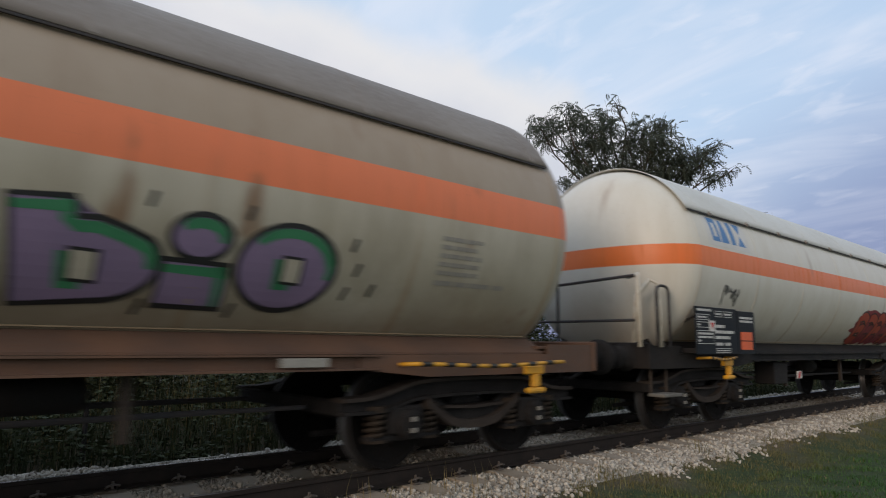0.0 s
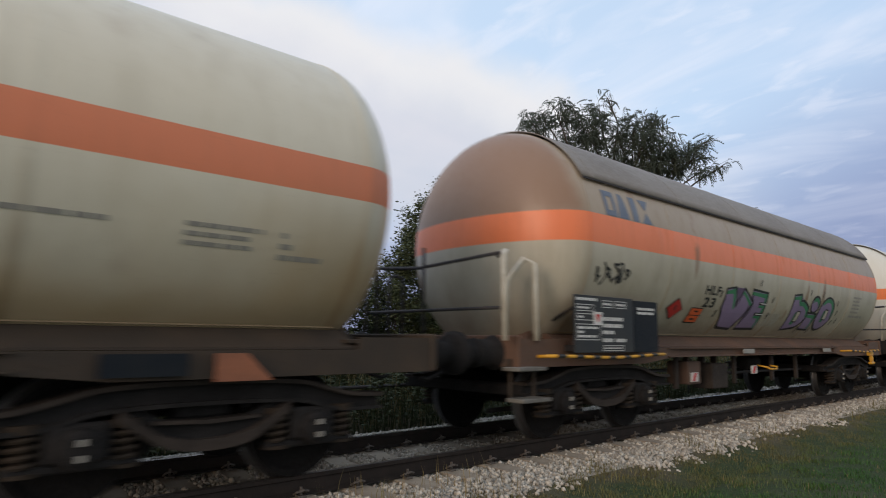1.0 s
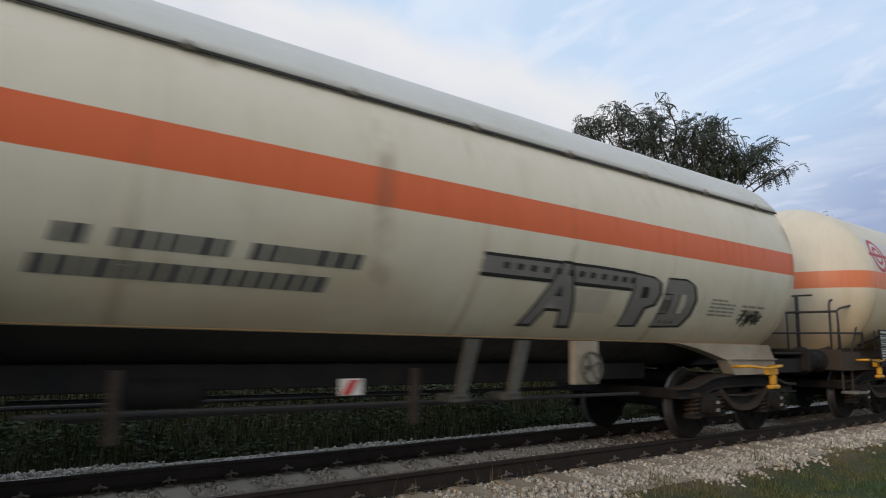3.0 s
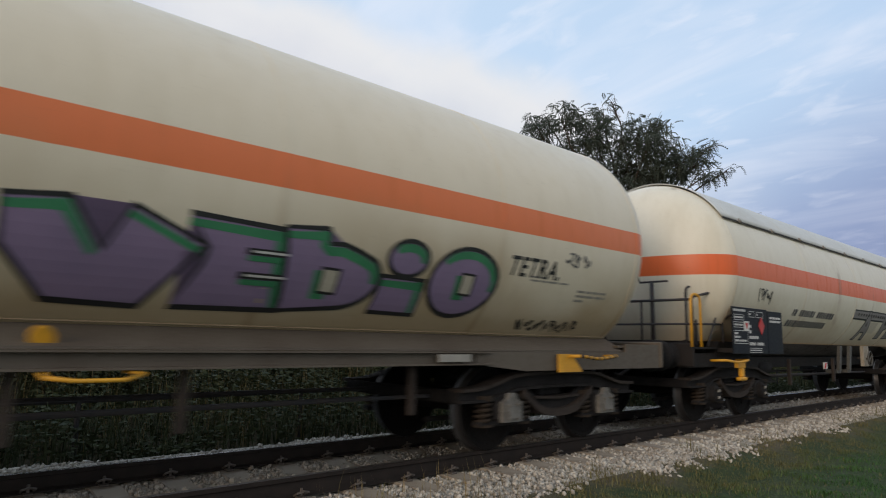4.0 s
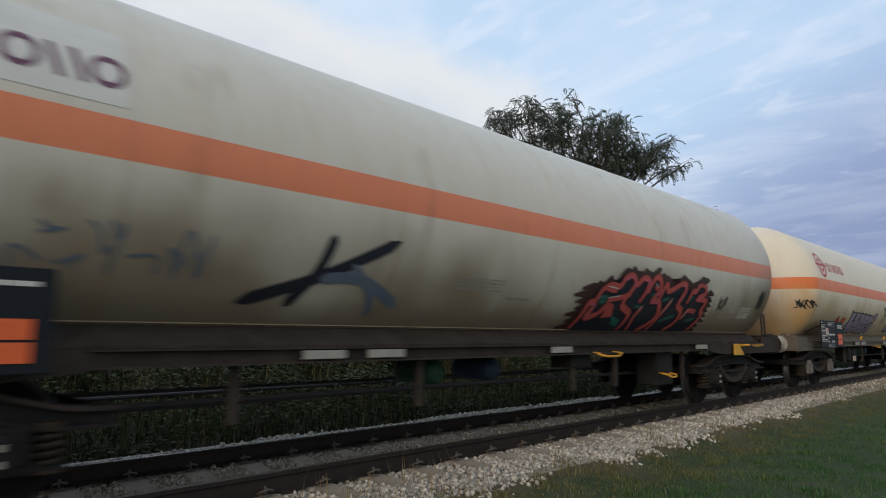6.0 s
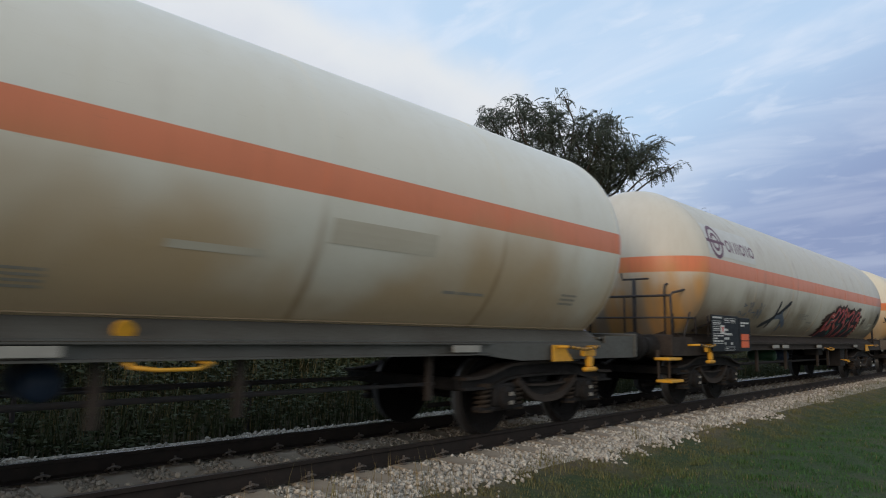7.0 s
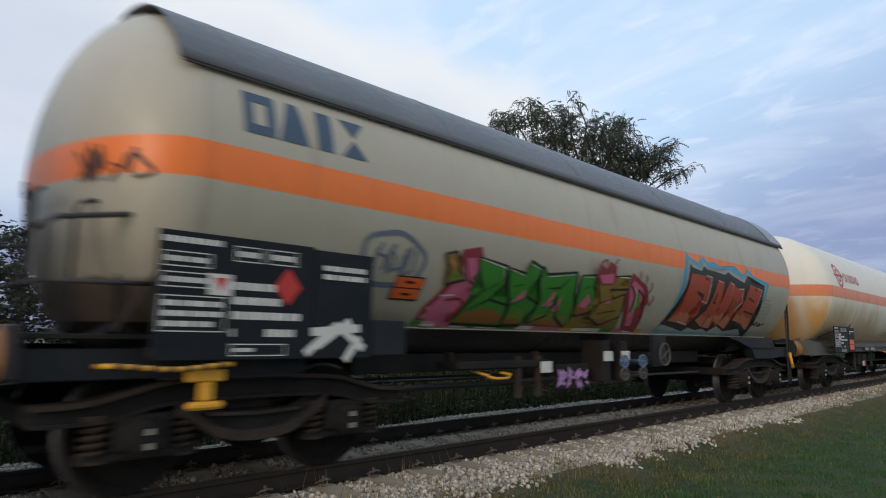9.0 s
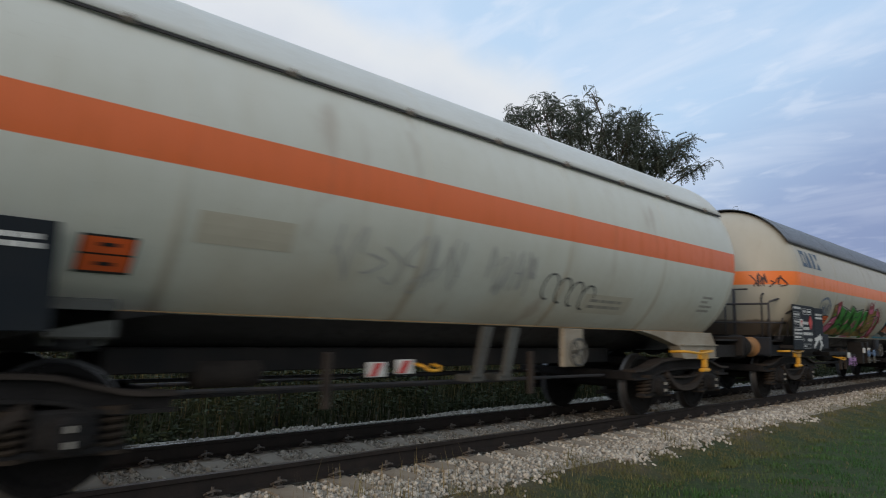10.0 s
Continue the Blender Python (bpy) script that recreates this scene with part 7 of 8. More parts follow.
for p in ([(-5.55, 1.06), (-5.25, 1.30), (-4.95, 1.10)], [(-5.5, 1.24), (-5.0, 1.28)], [(-5.45, 1.12), (-5.1, 1.34)], [(-5.15, 1.0), (-5.0, 1.2)]):
    stroke(bm, p, 0.07)
for v in bm.verts:
    v.co.y = -1.472
part("graffiti", bm, s_white, wg, "white sprayed tag")

# ninth: white hooded wagon with pale grey scrawls
wg, tank, rng = wagon_of(dict(
    mid=-120.72, half=5.88, seed=19, pivot=4.95, label="white hooded gas tank wagon with faint grey scrawls", frame="saddle", frame_mat=frame_black, saddle_mat=saddle_cream, rear_mat=frame_black, seam_mat=seam_rust,
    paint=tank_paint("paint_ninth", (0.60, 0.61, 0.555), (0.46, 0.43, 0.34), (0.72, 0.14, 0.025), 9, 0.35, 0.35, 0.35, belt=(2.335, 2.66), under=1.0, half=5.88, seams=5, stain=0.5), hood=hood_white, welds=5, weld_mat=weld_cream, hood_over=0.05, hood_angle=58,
    board=(-6.2, -4.28, 1.15, 1.86, "dark"), lever=((4.2, 5.25, 0.97, False, True), (-6.4, -5.4, 0.97, False, False)), wheels=(1.75,), legs=(0.14, 0.62), reservoirs=((-2.6, bogie_edge),), plates=((-1.5, 0.84), (-1.15, 0.86)), handles=((-0.9, 0.86, 0.1),),
    boxes=((-4.25, -3.80, 1.10, 1.38, frame_grey),), orange=((-4.14, -3.78, 1.55, 1.80),), print=((5.0, 5.45, 1.62, 1.9, 4), (1.9, 2.7, 1.55, 1.70, 2)), patch_mat=patch_faint, patches=((-3.4, -2.6, 1.82, 2.05), (1.75, 2.9, 1.50, 1.74)), hangers=(-2.0, 0.9)))
for a, b in ((-2.2, -0.6), (-0.2, 0.6)):
    scribble(wg, a, b, 1.60, 2.15, rng, s_faint, 8, 0.018, "faint grey sprayed scrawl")
t = bmesh.new()
for k in range(4):
    cx, cz = 0.95 + 0.28 * k, 1.78 - 0.03 * k
    stroke(t, [(cx + 0.14 * math.cos(a), cz + 0.15 * math.sin(a)) for a in [2 * math.pi * q / 18 for q in range(15)]], 0.022, 0.0006 * k)
part("graffiti", wrap(t, 0.005), s_grey, wg, "row of grey sprayed loops")

# ---- ground, track, plants ----
def mesh_of(name, verts, faces, mats, smooth=False):
    """A mesh from number arrays."""
    me = bpy.data.meshes.new(name)
    k = faces.shape[1]
    me.vertices.add(len(verts))
    me.vertices.foreach_set("co", verts.astype(np.float32).ravel())
    me.loops.add(faces.size)
    me.loops.foreach_set("vertex_index", faces.astype(np.int32).ravel())
    me.polygons.add(len(faces))
    me.polygons.foreach_set("loop_start", np.arange(0, faces.size, k, dtype=np.int32))
    me.polygons.foreach_set("loop_total", np.full(len(faces), k, dtype=np.int32))
    me.update(calc_edges=True)
    for m in mats:
        me.materials.append(m)
    return me


def many(base_v, base_f, places, turns, sizes):
    """Repeats a small shape: places (n,3), turns (n,3,3), sizes (n,3)."""
    n, k = len(places), len(base_v)
    v = np.einsum("nij,nkj->nki", turns, base_v[None] * sizes[:, None, :]) + places[:, None, :]
    f = base_f[None] + (np.arange(n) * k)[:, None, None]
    return v.reshape(-1, 3), f.reshape(-1, base_f.shape[1])


def turns_of(rs, n, upright=False):
    """Random turns."""
    a = rs.uniform(0, 2 * np.pi, n)
    c, s, o, i = np.cos(a), np.sin(a), np.zeros(n), np.ones(n)
    rz = np.stack([np.stack([c, -s, o], -1), np.stack([s, c, o], -1), np.stack([o, o, i], -1)], 1)
    if upright:
        return rz
    b = rs.uniform(0, 2 * np.pi, n)
    c, s = np.cos(b), np.sin(b)
    rx = np.stack([np.stack([i, o, o], -1), np.stack([o, c, -s], -1), np.stack([o, s, c], -1)], 1)
    return rz @ rx


def lean_of(rs, n):
    """Turns about the upright, each with a lean of its own."""
    b = rs.normal(0.25, 0.5, n)
    c, s, o, i = np.cos(b), np.sin(b), np.zeros(n), np.ones(n)
    ry = np.stack([np.stack([c, o, s], -1), np.stack([o, i, o], -1), np.stack([-s, o, c], -1)], 1)
    return turns_of(rs, n, True) @ ry


GROUND_Z = -0.34


def lie(x, y):
    """Height of the ground: a low verge, the track bed and a bank behind."""
    x, y = np.asarray(x, float), np.asarray(y, float)
    z = np.full(np.broadcast(x, y).shape, GROUND_Z)
    z = z + 0.03 * np.sin(x * 0.6) * np.cos(y * 0.9)
    d = np.abs(y - YC)
    z = np.where(d < 2.6, np.minimum(-0.20, -0.205 - np.clip(d - 1.55, 0, 1) * 0.17), z)
    z = np.where((y > YC + 0.86) & (d < 2.6), -0.10 - np.clip(d - 1.5, 0, 1.2) * 0.20, z)
    z = np.where(y > YC + 2.6, GROUND_Z - 0.02 + np.clip(y - YC - 2.6, 0, 4.5) * 0.23, z)
    return z


def make_ground():
    xs = np.concatenate([[-1500, -400, -120, -40], np.arange(-20, 60, 0.5), [70, 100, 160, 300, 700, 2500]])
    ys = np.concatenate([[-1500, -300, -60, -15], np.arange(-4, 14, 0.25), [16, 20, 40, 100, 300, 800, 2500]])
    X, Y = np.meshgrid(xs, ys, indexing="ij")
    Z = lie(X, Y)
    v = np.stack([X, Y, Z], -1).reshape(-1, 3)
    nx, ny = X.shape
    i = np.arange(nx * ny).reshape(nx, ny)
    f = np.stack([i[:-1, :-1], i[1:, :-1], i[1:, 1:], i[:-1, 1:]], -1).reshape(-1, 4)
    me = mesh_of("ground", v, f, [ground_grass, bed_stone, field])
    idx = np.zeros(len(f), dtype=np.int32)
    cy = v[f].mean(1)[:, 1]
    idx[(cy > YC - 1.72) & (cy < YC + 2.05)] = 1
    idx[cy > 30] = 2
    me.polygons.foreach_set("material_index", idx)
    return tagged(part("ground", me, None), "short green grass verge and open fields", "ground", kind="structure")


make_ground()


def make_ridge():
    """Low hazy hills on the skyline."""
    rs = np.random.RandomState(3)
    xs = np.linspace(-1800, 2400, 120)
    z = 14 + 9 * np.sin(xs * 0.004) + 5 * np.sin(xs * 0.013 + 1) + rs.uniform(-1, 1, 120)
    v = np.concatenate([np.stack([xs, np.full(120, 1500.0), np.full(120, -1.0)], -1), np.stack([xs, np.full(120, 1560.0), z], -1), np.stack([xs, np.full(120, 1900.0), np.full(120, -1.0)], -1)])
    i = np.arange(119)
    f = np.concatenate([np.stack([i, i + 1, i + 121, i + 120], -1), np.stack([i + 120, i + 121, i + 241, i + 240], -1)])
    tagged(part("backdrop", mesh_of("backdrop", v, f, [ridge_haze]), None), "hazy blue-grey hills on the skyline", "hills", kind="structure")


make_ridge()


def rail_mesh(shine):
    """A flat-bottomed rail, drawn out along x."""
    prof = [(-0.065, -0.172), (0.065, -0.172), (0.065, -0.160), (0.012, -0.140), (0.010, -0.045), (0.036, -0.034), (0.036, -0.006), (0.028, 0.0),
            (-0.028, 0.0), (-0.036, -0.006), (-0.036, -0.034), (-0.010, -0.045), (-0.012, -0.140), (-0.065, -0.160)]
    bm = bmesh.new()
    xs = [-120, -20, -8, 0, 8, 20, 60, 400]
    rows = [[bm.verts.new((x, y, z)) for y, z in prof] for x in xs]
    n = len(prof)
    for a, b in zip(rows, rows[1:]):
        for k in range(n):
            f = bm.faces.new((a[k], b[k], b[(k + 1) % n], a[(k + 1) % n]))
            f.material_index = 1 if k == 7 else 0
    bmesh.ops.recalc_face_normals(bm, faces=bm.faces)
    return bm


track = tagged(new("railway_track"), "single railway track on pale ballast with concrete sleepers", "railway track", kind="structure")
for s in (-1, 1):
    r = part("rail", rail_mesh(s > 0), [rail_web, rail_shine if s > 0 else rail_top], track)
    r.location = (0, YC + s * 0.754, 0)


def m_sleeper():
    bm = bmesh.new()
    prof = [(-1.30, -0.185), (-0.95, -0.176), (-0.5, -0.176), (-0.3, -0.20), (0.3, -0.20), (0.5, -0.176), (0.95, -0.176), (1.30, -0.185)]
    top = [[bm.verts.new((s * 0.125, y, z)) for y, z in prof] for s in (-1, 1)]
    low = [[bm.verts.new((s * 0.15, y * 1.01, -0.36)) for y, z in prof] for s in (-1, 1)]
    n = len(prof)
    for k in range(n - 1):
        bm.faces.new((top[0][k], top[1][k], top[1][k + 1], top[0][k + 1]))
        bm.faces.new((low[0][k], top[0][k], top[0][k + 1], low[0][k + 1]))
        bm.faces.new((top[1][k], low[1][k], low[1][k + 1], top[1][k + 1]))
    for k in (0, n - 1):
        bm.faces.new((top[0][k], low[0][k], low[1][k], top[1][k]))
    bmesh.ops.recalc_face_normals(bm, faces=bm.faces)
    return bm, [concrete], False


def m_clips():
    """Four spring clips that hold the rails' feet."""
    bm = bmesh.new()
    for s in (-1, 1):
        for q in (-1, 1):
            y = s * 0.754 + q * 0.105
            block(bm, -0.040, 0.040, y - 0.040, y + 0.040, -0.176, -0.155, 0.006)
            tube(bm, [(-0.05, y - q * 0.04, -0.15), (-0.055, y + q * 0.03, -0.120), (0.0, y + q * 0.045, -0.105), (0.055, y + q * 0.03, -0.120), (0.05, y - q * 0.04, -0.15)], 0.011, 5)
            rod(bm, (0, y, -0.15), (0, y, -0.085), 0.014, 6)
    return bm, [clip_steel], False


def plants_of(name, label, cat, x0, x1, y0, y1, n, h0, h1, w, mat_in, seed, bend=0.4, near=None):
    """Upright blades of grass, each a bent strip."""
    rs = np.random.RandomState(seed)
    base = np.array([(-0.5, 0, 0), (0.5, 0, 0), (-0.32, bend * 0.35, 0.55), (0.32, bend * 0.35, 0.55), (0.0, bend, 1.0), (0.02, bend, 1.0)])
    faces = np.array([(0, 1, 3, 2), (2, 3, 5, 4)])
    x, y = rs.uniform(x0, x1, n), rs.uniform(y0, y1, n)
    if near:
        keep = near(x, y, rs)
        x, y = x[keep], y[keep]
    k = len(x)
    h = rs.uniform(h0, h1, k) * (1 + 0.35 * np.sin(x * 6.1 + 1.5 * np.sin(y * 4.3)))
    v, f = many(base, faces, np.stack([x, y, lie(x, y) - 0.01], -1), turns_of(rs, k, True), np.stack([np.full(k, w) * rs.uniform(0.7, 1.4, k), h * rs.uniform(0.3, 1.2, k), h], -1))
    return tagged(part(name, mesh_of(name, v, f, [mat_in]), None), label, cat, kind="stuff")


def verge(x, y, rs):
    """The lawn's ragged edge along the ballast, thinner with distance."""
    edge = 4.25 + np.clip(x - 11, 0, 20) * 0.05 + 0.13 * np.sin(x * 1.3) + 0.12 * np.sin(x * 3.1 + 1) + 0.07 * np.sin(x * 7.7) + rs.normal(0, 0.10, len(x))
    tuft = np.sin(x * 9.0 + 2 * np.sin(y * 5.0)) + np.sin(y * 11.0 + 2 * np.sin(x * 4.0)) + np.sin((x + y) * 23.0)
    return (y < edge) & (rs.uniform(0, 1, len(x)) < np.clip(0.55 + 0.3 * tuft, 0.12, 1)) & (rs.uniform(0, 1, len(x)) < np.clip(9.0 / (1.5 + np.hypot(x, y)), 0, 1))


def dry_patch(x, y, rs):
    """Straw gathers at the ballast's edge and in a few worn patches."""
    worn_spot = np.sin(x * 1.1 + 0.5) * np.sin(y * 1.7 + x * 0.3) + 0.5 * np.sin(x * 2.9 + y * 2.1)
    odds = np.clip(0.14 + 0.9 * np.exp(-np.abs(4.25 + np.clip(x - 11, 0, 20) * 0.075 - y) / 0.30) + 0.5 * np.clip(worn_spot - 0.45, 0, 1), 0, 1)
    return verge(x, y, rs) & (rs.uniform(0, 1, len(x)) < odds)


plants_of("grass", "short mown green grass beside the track", "grass", 0.5, 30, 0.3, 5.4, 460000, 0.018, 0.055, 0.007, grass_leaf, 1, 0.7, verge)
plants_of("dry_grass", "dry straw-coloured grass blades in the verge", "grass", 0.5, 26, 0.3, 5.4, 150000, 0.018, 0.050, 0.006, dry_leaf, 2, 0.6, dry_patch)
plants_of("weeds", "dark tall weeds behind the track", "weeds", -14, 40, 8.35, 12.5, 34000, 0.25, 0.80, 0.016, verge_leaf, 3, 0.6)
plants_of("dry_weeds", "pale dry stalks behind the track", "weeds", -14, 40, 8.5, 11.5, 8000, 0.4, 1.1, 0.007, dry_leaf, 4, 0.25)
plants_of("tufts", "green weeds growing in the ballast edge", "weeds", 1, 26, 4.0, 4.6, 1500, 0.08, 0.26, 0.010, grass_leaf, 6, 0.5, lambda x, y, rs: np.sin(x * 2.3) + np.sin(x * 5.1 + 2) > 1.15)
plants_of("dry_tufts", "dry stalks at the ballast edge", "weeds", 2.6, 5.0, 4.2, 4.9, 110, 0.12, 0.30, 0.006, dry_leaf, 7, 0.3)


def make_ballast():
    rs = np.random.RandomState(8)
    t = (1 + 5 ** 0.5) / 2
    base = np.array([(-1, t, 0), (1, t, 0), (-1, -t, 0), (1, -t, 0), (0, -1, t), (0, 1, t), (0, -1, -t), (0, 1, -t), (t, 0, -1), (t, 0, 1), (-t, 0, -1), (-t, 0, 1)]) / 1.9
    faces = np.array([(0, 11, 5), (0, 5, 1), (0, 1, 7), (0, 7, 10), (0, 10, 11), (1, 5, 9), (5, 11, 4), (11, 10, 2), (10, 7, 6), (7, 1, 8),
                      (3, 9, 4), (3, 4, 2), (3, 2, 6), (3, 6, 8), (3, 8, 9), (4, 9, 5), (2, 4, 11), (6, 2, 10), (8, 6, 7), (9, 8, 1)])
    vs, fs, off = [], [], 0
    for x0, x1, dens, size in ((-4, 3, 560, 0.0235), (3, 9, 720, 0.0225), (9, 18, 420, 0.026), (18, 60, 90, 0.034)):
        n = int((x1 - x0) * 4.6 * dens)
        x, y = rs.uniform(x0, x1, n), rs.uniform(YC - 2.45, YC + 2.2, n)
        edge = 4.20 + np.clip(x - 11, 0, 20) * 0.04 + 0.13 * np.sin(x * 1.3) + 0.12 * np.sin(x * 3.1 + 1) + 0.07 * np.sin(x * 7.7) + rs.normal(0, 0.09, n)
        on_rail = np.abs(np.abs(y - YC) - 0.754) < 0.085
        frac = np.abs((x / 0.6) - np.round(x / 0.6)) * 0.6
        on_sleeper = (frac < 0.125) & (np.abs(y - YC) < 1.25) & (rs.uniform(0, 1, n) < 0.93)
        sparse = (y > YC + 1.35) & (np.sin(x * 1.7) + np.sin(x * 0.61 + 2) + rs.normal(0, 0.5, n) < 0.5)
        keep = (y > edge) & ~on_rail & ~on_sleeper & ~sparse
        x, y = x[keep], y[keep]
        k = len(x)
        s = size * rs.uniform(0.55, 1.35, k)
        z = lie(x, y) + rs.uniform(-0.3, 0.7, k) * s
        v, f = many(base, faces, np.stack([x, y, z], -1), turns_of(rs, k), s[:, None] * rs.uniform(0.6, 1.25, (k, 3)))
        v = v + rs.normal(0, 0.0052, v.shape)
        vs.append(v), fs.append(f + off)
        off += len(v)
    me = mesh_of("ballast", np.concatenate(vs), np.concatenate(fs), [ballast_stone])
    return tagged(part("ballast", me, None), "pale broken limestone ballast", "ballast", kind="stuff")


make_ballast()


# ---- trees and bushes ----
LEAF = (np.array([(0, 0, 0), (0.5, 0.22, 0.05), (1.0, 0, 0), (0.5, -0.22, 0.05)]), np.array([(0, 1, 2, 3)]))


def frond():
    """A feather-shaped leaf: small leaflets in pairs along a stalk."""
    v, f = [], []
    for k in range(6):
        for s in (-1, 1):
            b = len(v)
            x = 0.12 + k * 0.15
            q, d = 0.24 * (1 - abs(k - 2.5) / 5), -0.018 * k * k
            v += [(x, 0, d), (x + 0.13, s * q * 0.5, d - 0.04), (x + 0.16, s * q * 1.2, d - 0.14), (x + 0.02, s * q * 0.8, d - 0.07)]
            f.append((b, b + 1, b + 2, b + 3))
    return np.array(v), np.array(f)


FROND = frond()


def limb(bm, p, q, r0, r1, rng, bends=4):
    """A crooked tapering limb; returns its points."""
    p, q = Vector(p), Vector(q)
    pts = []
    for k in range(bends + 1):
        t = k / bends
        w = p.lerp(q, t)
        if 0 < k < bends:
            w += Vector((rng.uniform(-1, 1), rng.uniform(-1, 1), rng.uniform(-0.5, 1))) * (q - p).length * 0.06
        pts.append(w)
    for k in range(bends):
        a, b = r0 + (r1 - r0) * k / bends, r0 + (r1 - r0) * (k + 1) / bends
        rod(bm, pts[k], pts[k + 1], a, 7 if r0 > 0.03 else 4, b)
    return pts


def woody(name, label, cat, base, clumps, trunk_r, leaf, leaf_size, per, mat_in, seed, group="", fork=0.45):
    """A tree or bush: trunk, limbs to each clump, twigs, and a crown of separate leaves."""
    rng, rs = random.Random(seed), np.random.RandomState(seed)
    thing = tagged(new(name), label, cat, group)
    thing.location = base
    bm = bmesh.new()
    top = max(c[2] + c[5] * 0.3 for c in clumps)
    cx, cy = sum(c[0] for c in clumps) / len(clumps), sum(c[1] for c in clumps) / len(clumps)
    head = Vector((cx * 0.4, cy * 0.4, top * fork))
    limb(bm, (0, 0, -0.3), head, trunk_r, trunk_r * 0.65, rng)
    P, S = [], []
    for x, y, z, rx, ry, rz in clumps:
        mid = limb(bm, head, (x, y, z - rz * 0.3), trunk_r * 0.4, trunk_r * 0.12, rng, 4)
        n = max(6, int(per * rx * rz * 4))
        tw = max(9, int(15 * rx))
        ends = []
        for _ in range(tw):
            d = Vector((rng.gauss(0, 1), rng.gauss(0, 1), rng.gauss(0.1, 1))).normalized()
            e = Vector((x + d.x * rx, y + d.y * ry, z + d.z * rz))
            s0 = mid[-1].lerp(mid[-2], rng.random())
            pts = limb(bm, s0, e, trunk_r * 0.08, trunk_r * 0.02, rng, 3)
            ends.append(pts)
        for _ in range(n):
            pts = rng.choice(ends)
            t = rng.random() ** 0.6
            i = min(int(t * 3), 2)
            w = pts[i].lerp(pts[i + 1], t * 3 - i)
            P.append((w.x + rng.gauss(0, 0.17) * rx, w.y + rng.gauss(0, 0.17) * ry, w.z + rng.gauss(0, 0.17) * rz))
            S.append(leaf_size * rng.uniform(0.6, 1.3))
    part("trunk", bm, bark, thing)
    P, S = np.array(P), np.array(S)
    v, f = many(leaf[0], leaf[1], P, turns_of(rs, len(P)) if leaf is not FROND else lean_of(rs, len(P)), np.stack([S, S, S], -1))
    part("crown", mesh_of("crown", v, f, [mat_in]), None, thing)
    return thing


def big_tree():
    """The spreading tree beyond the track, its crown in uneven lobes."""
    a = radians(57.8)
    fwd, right = Vector((math.sin(a), math.cos(a), 0)), Vector((math.cos(a), -math.sin(a), 0))
    lobes = [(-3.85, 10.35, 0.38, 0.42), (-3.1, 10.6, 0.42, 0.40), (-3.3, 9.7, 0.7, 0.55), (-2.3, 10.0, 0.65, 0.7), (-1.5, 10.45, 0.65, 0.5), (-0.75, 10.6, 0.5, 0.5), (-0.40, 11.0, 0.22, 0.30),
             (-1.2, 9.6, 0.9, 0.8), (-0.1, 9.35, 0.9, 0.8), (0.7, 9.75, 0.7, 0.5), (1.45, 9.85, 0.5, 0.4), (1.1, 9.1, 0.9, 0.6), (0.2, 8.5, 1.2, 0.8), (1.7, 8.55, 0.8, 0.6), (2.4, 8.5, 0.75, 0.55),
             (2.95, 8.75, 0.55, 0.40), (3.55, 9.05, 0.40, 0.22), (3.15, 8.30, 0.55, 0.38), (2.3, 7.9, 0.7, 0.5), (1.4, 7.9, 0.9, 0.6), (3.0, 7.25, 0.65, 0.22), (3.7, 7.35, 0.5, 0.20), (-2.2, 9.0, 1.0, 0.8), (-1.0, 8.3, 1.3, 0.9), (0.3, 7.3, 1.4, 0.8), (-1.7, 7.5, 1.3, 0.8), (1.5, 7.3, 0.9, 0.5), (0.9, 8.0, 1.0, 0.7)]
    rng = random.Random(2)
    cl = []
    for r, z, w, h in lobes:
        p = right * r + fwd * rng.uniform(-1.2, 1.2)
        cl.append((p.x, p.y, z - 0.34, w, w, h))
    base = fwd * 26
    woody("tree", "dark broad-crowned tree with feathery leaves beyond the track", "tree", (base.x, base.y, float(lie(base.x, base.y))), cl, 0.16, FROND, 0.36, 84, tree_leaf, 5)


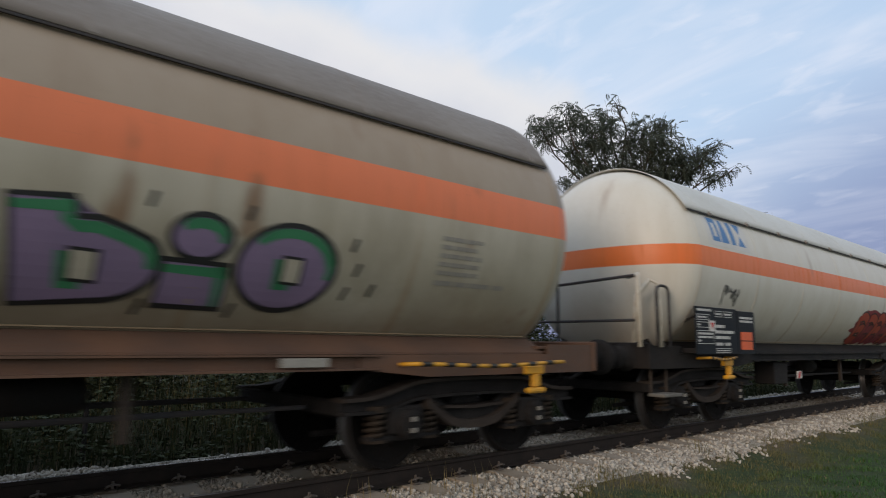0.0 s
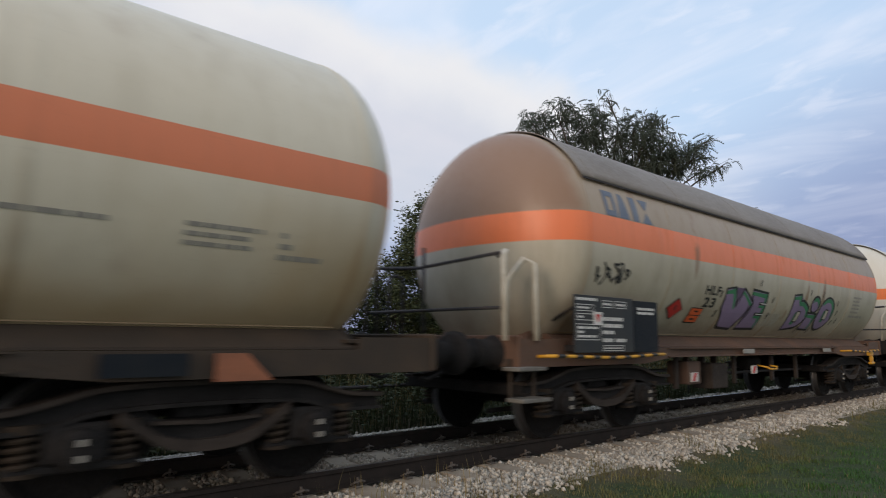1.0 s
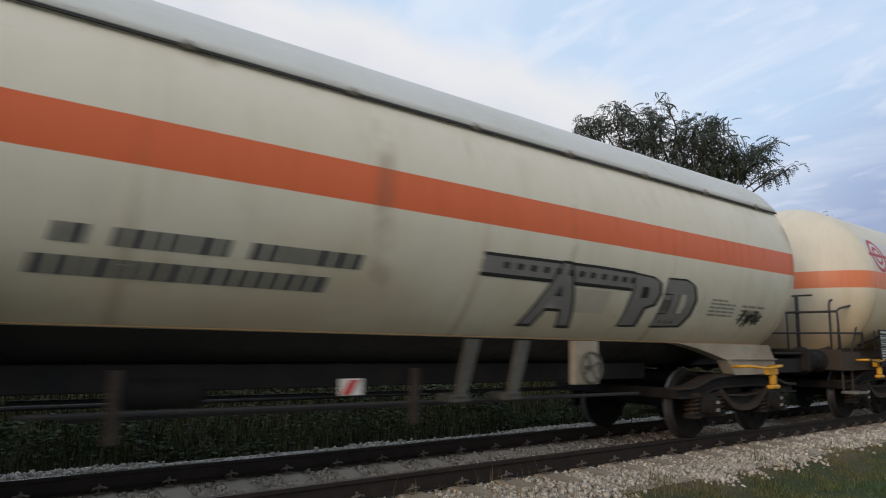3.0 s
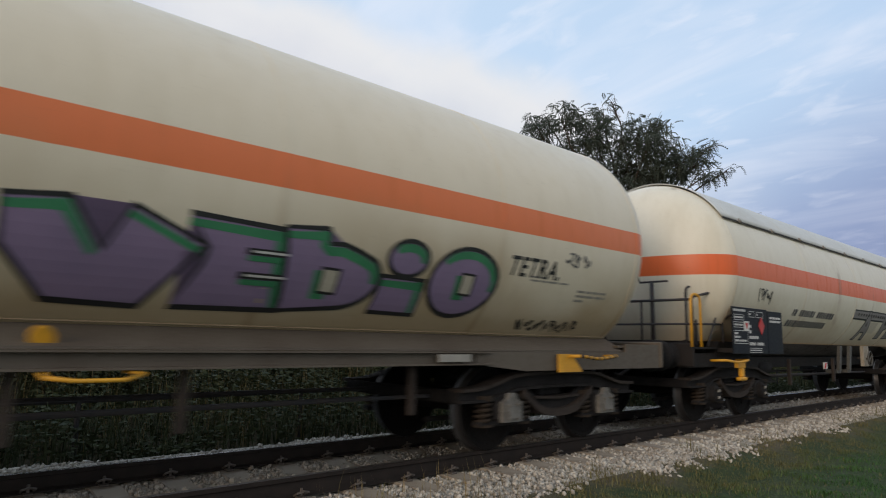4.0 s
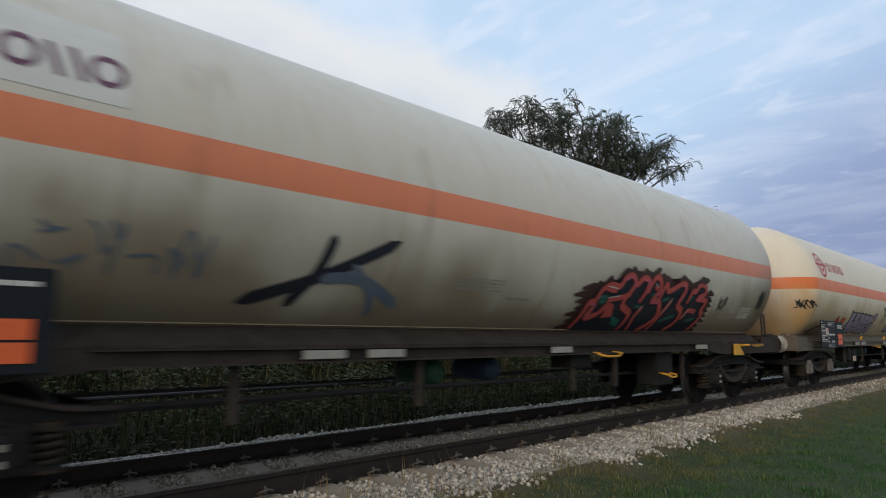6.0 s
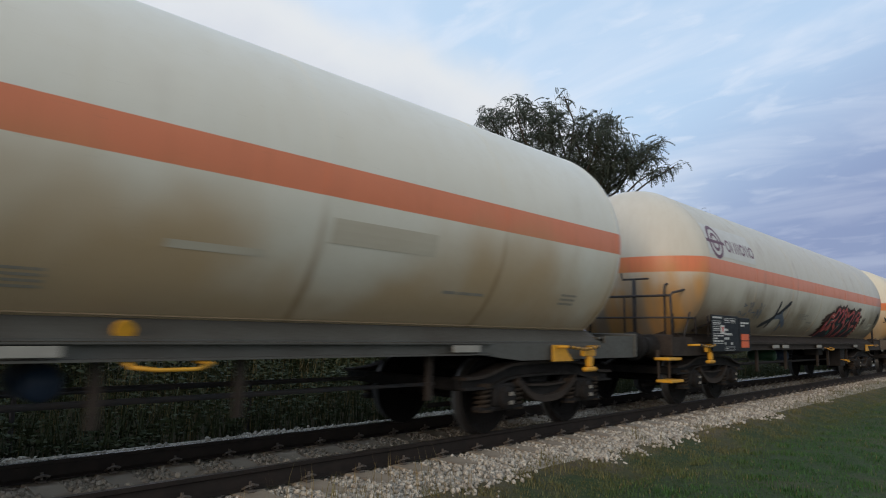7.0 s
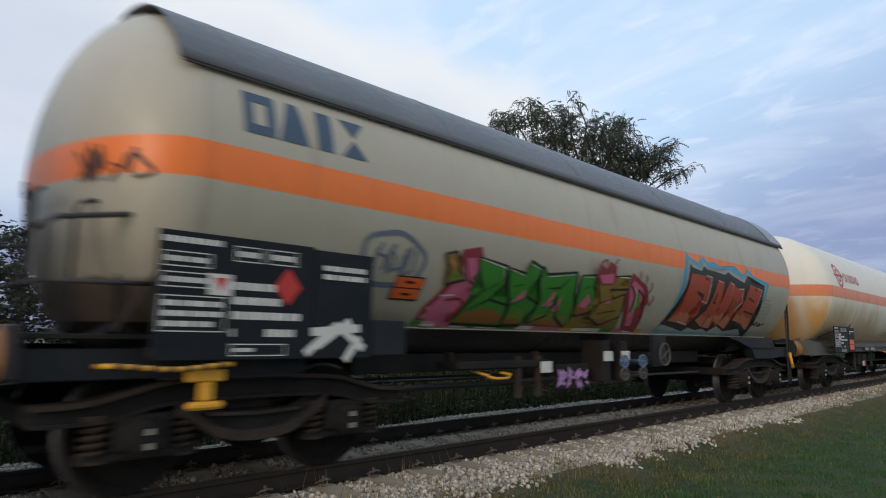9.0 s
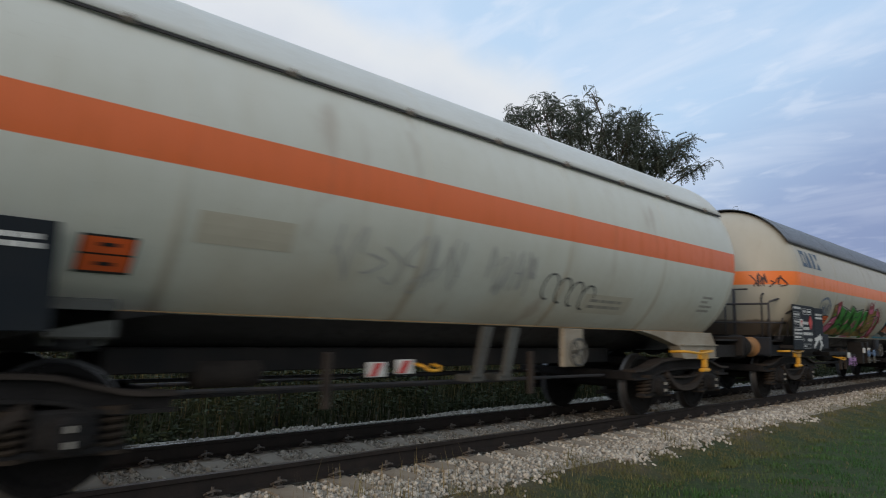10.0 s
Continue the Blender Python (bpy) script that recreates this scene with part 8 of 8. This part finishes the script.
big_tree()
woody("tree", "small tree with a thin leafy top beyond the track", "tree", (30.1, 11.5, 0.3), [(0, 0, 6.6, 0.35, 0.35, 0.6), (0.4, 0, 5.3, 0.8, 0.8, 0.6), (-0.6, 0.3, 4.4, 1.0, 1.0, 0.8)], 0.10, FROND, 0.34, 40, tree_leaf, 9)
for k, (x, y, h, w, dens) in enumerate(((-1.5, 11.4, 2.9, 1.2, 60), (0.6, 11.6, 2.6, 1.1, 60), (2.1, 11.0, 3.0, 1.1, 65), (3.3, 11.3, 2.8, 0.8, 55), (4.9, 11.6, 2.2, 0.6, 14), (5.9, 11.4, 2.0, 0.8, 60), (6.7, 11.2, 2.3, 0.8, 70), (7.6, 11.3, 2.6, 0.9, 75),
                                        (8.6, 11.2, 3.3, 1.0, 95), (9.7, 11.6, 4.2, 1.1, 120), (10.6, 11.9, 4.6, 1.1, 110), (11.6, 11.2, 4.6, 1.1, 80), (13.2, 12.0, 4.3, 1.3, 60), (15.5, 12.2, 3.6, 1.4, 45), (19.0, 12.4, 3.4, 1.6, 35))):
    rng = random.Random(40 + k)
    cl = []
    for q in range(10):
        a, f = rng.uniform(0, 6.28), 0.15 + 0.85 * q / 9
        rr = w * (0.75 if f < 0.8 else 0.35)
        cl.append((rr * math.cos(a) * 0.8, rr * math.sin(a) * 0.8, h * f - 0.25, w * 0.55, w * 0.55, h * 0.16))
    woody("bush", "thin twiggy bush nearly bare of leaves" if dens < 20 else "dense green hedge bush behind the track", "bush", (x, y, float(lie(x, y)) - 0.25), cl, 0.035, LEAF, 0.085, dens * 14, bush_leaf, 70 + k, "bushes behind the track", 0.3)


def make_brambles():
    """Low tangled leaves that fill the bank behind the track."""
    rs = np.random.RandomState(17)
    n = 150000
    x, y = rs.uniform(-14, 45, n), rs.uniform(8.3, 12.0, n)
    top = 0.50 + 0.30 * np.sin(x * 0.9 + y) + 0.22 * np.sin(x * 2.3 - y * 1.7) + 0.20 * (y - 8.3)
    z = lie(x, y) + rs.uniform(0, 1, n) ** 0.7 * np.clip(top, 0.15, 1.5)
    s = rs.uniform(0.05, 0.11, n)
    v, f = many(LEAF[0], LEAF[1], np.stack([x, y, z], -1), turns_of(rs, n), np.stack([s, s, s], -1))
    tagged(part("brambles", mesh_of("brambles", v, f, [verge_leaf]), None), "dark tangled brambles on the bank behind the track", "brambles", kind="stuff")


make_brambles()


def make_pipe():
    """A low dark pipe that runs along behind the track."""
    bm = bmesh.new()
    rod(bm, (-30, 0, 0), (60, 0, 0), 0.028, 8)
    for k in range(30):
        rod(bm, (-28 + 3 * k, 0, -0.75), (-28 + 3 * k, 0, 0), 0.03, 6)
    ob = tagged(part("pipe_rail", bm, rod_dark), "low dark pipe rail on posts behind the track", "rail")
    ob.location = (0, 8.75, 0.42)


make_pipe()

# sleepers last: those that the camera sees near are single pieces
for k in range(-10, 75):
    s = part("sleeper", shared("sleeper", m_sleeper), None, track)
    s.location = (k * 0.6, YC, 0)
    c = part("rail_clip", shared("rail_clips", m_clips), None, s)


# ---- what moves ----
def motions():
    """The train rolls along +x at a steady speed; every wheelset turns with it."""
    for wg, mid in wagons:
        walk(wg, [(t, pose(mid + SPEED * t, YC, 0)) for t in range(11)])
    turn = math.degrees(SPEED / WHEEL_R)
    rows = [(k / FPS, k / FPS * turn) for k in range(10 * FPS + 1)]
    for w, x in spinning:
        walk(w, [(t, pose(x, 0, WHEEL_R, 0, a % 360.0, 0)) for t, a in rows])


motions()
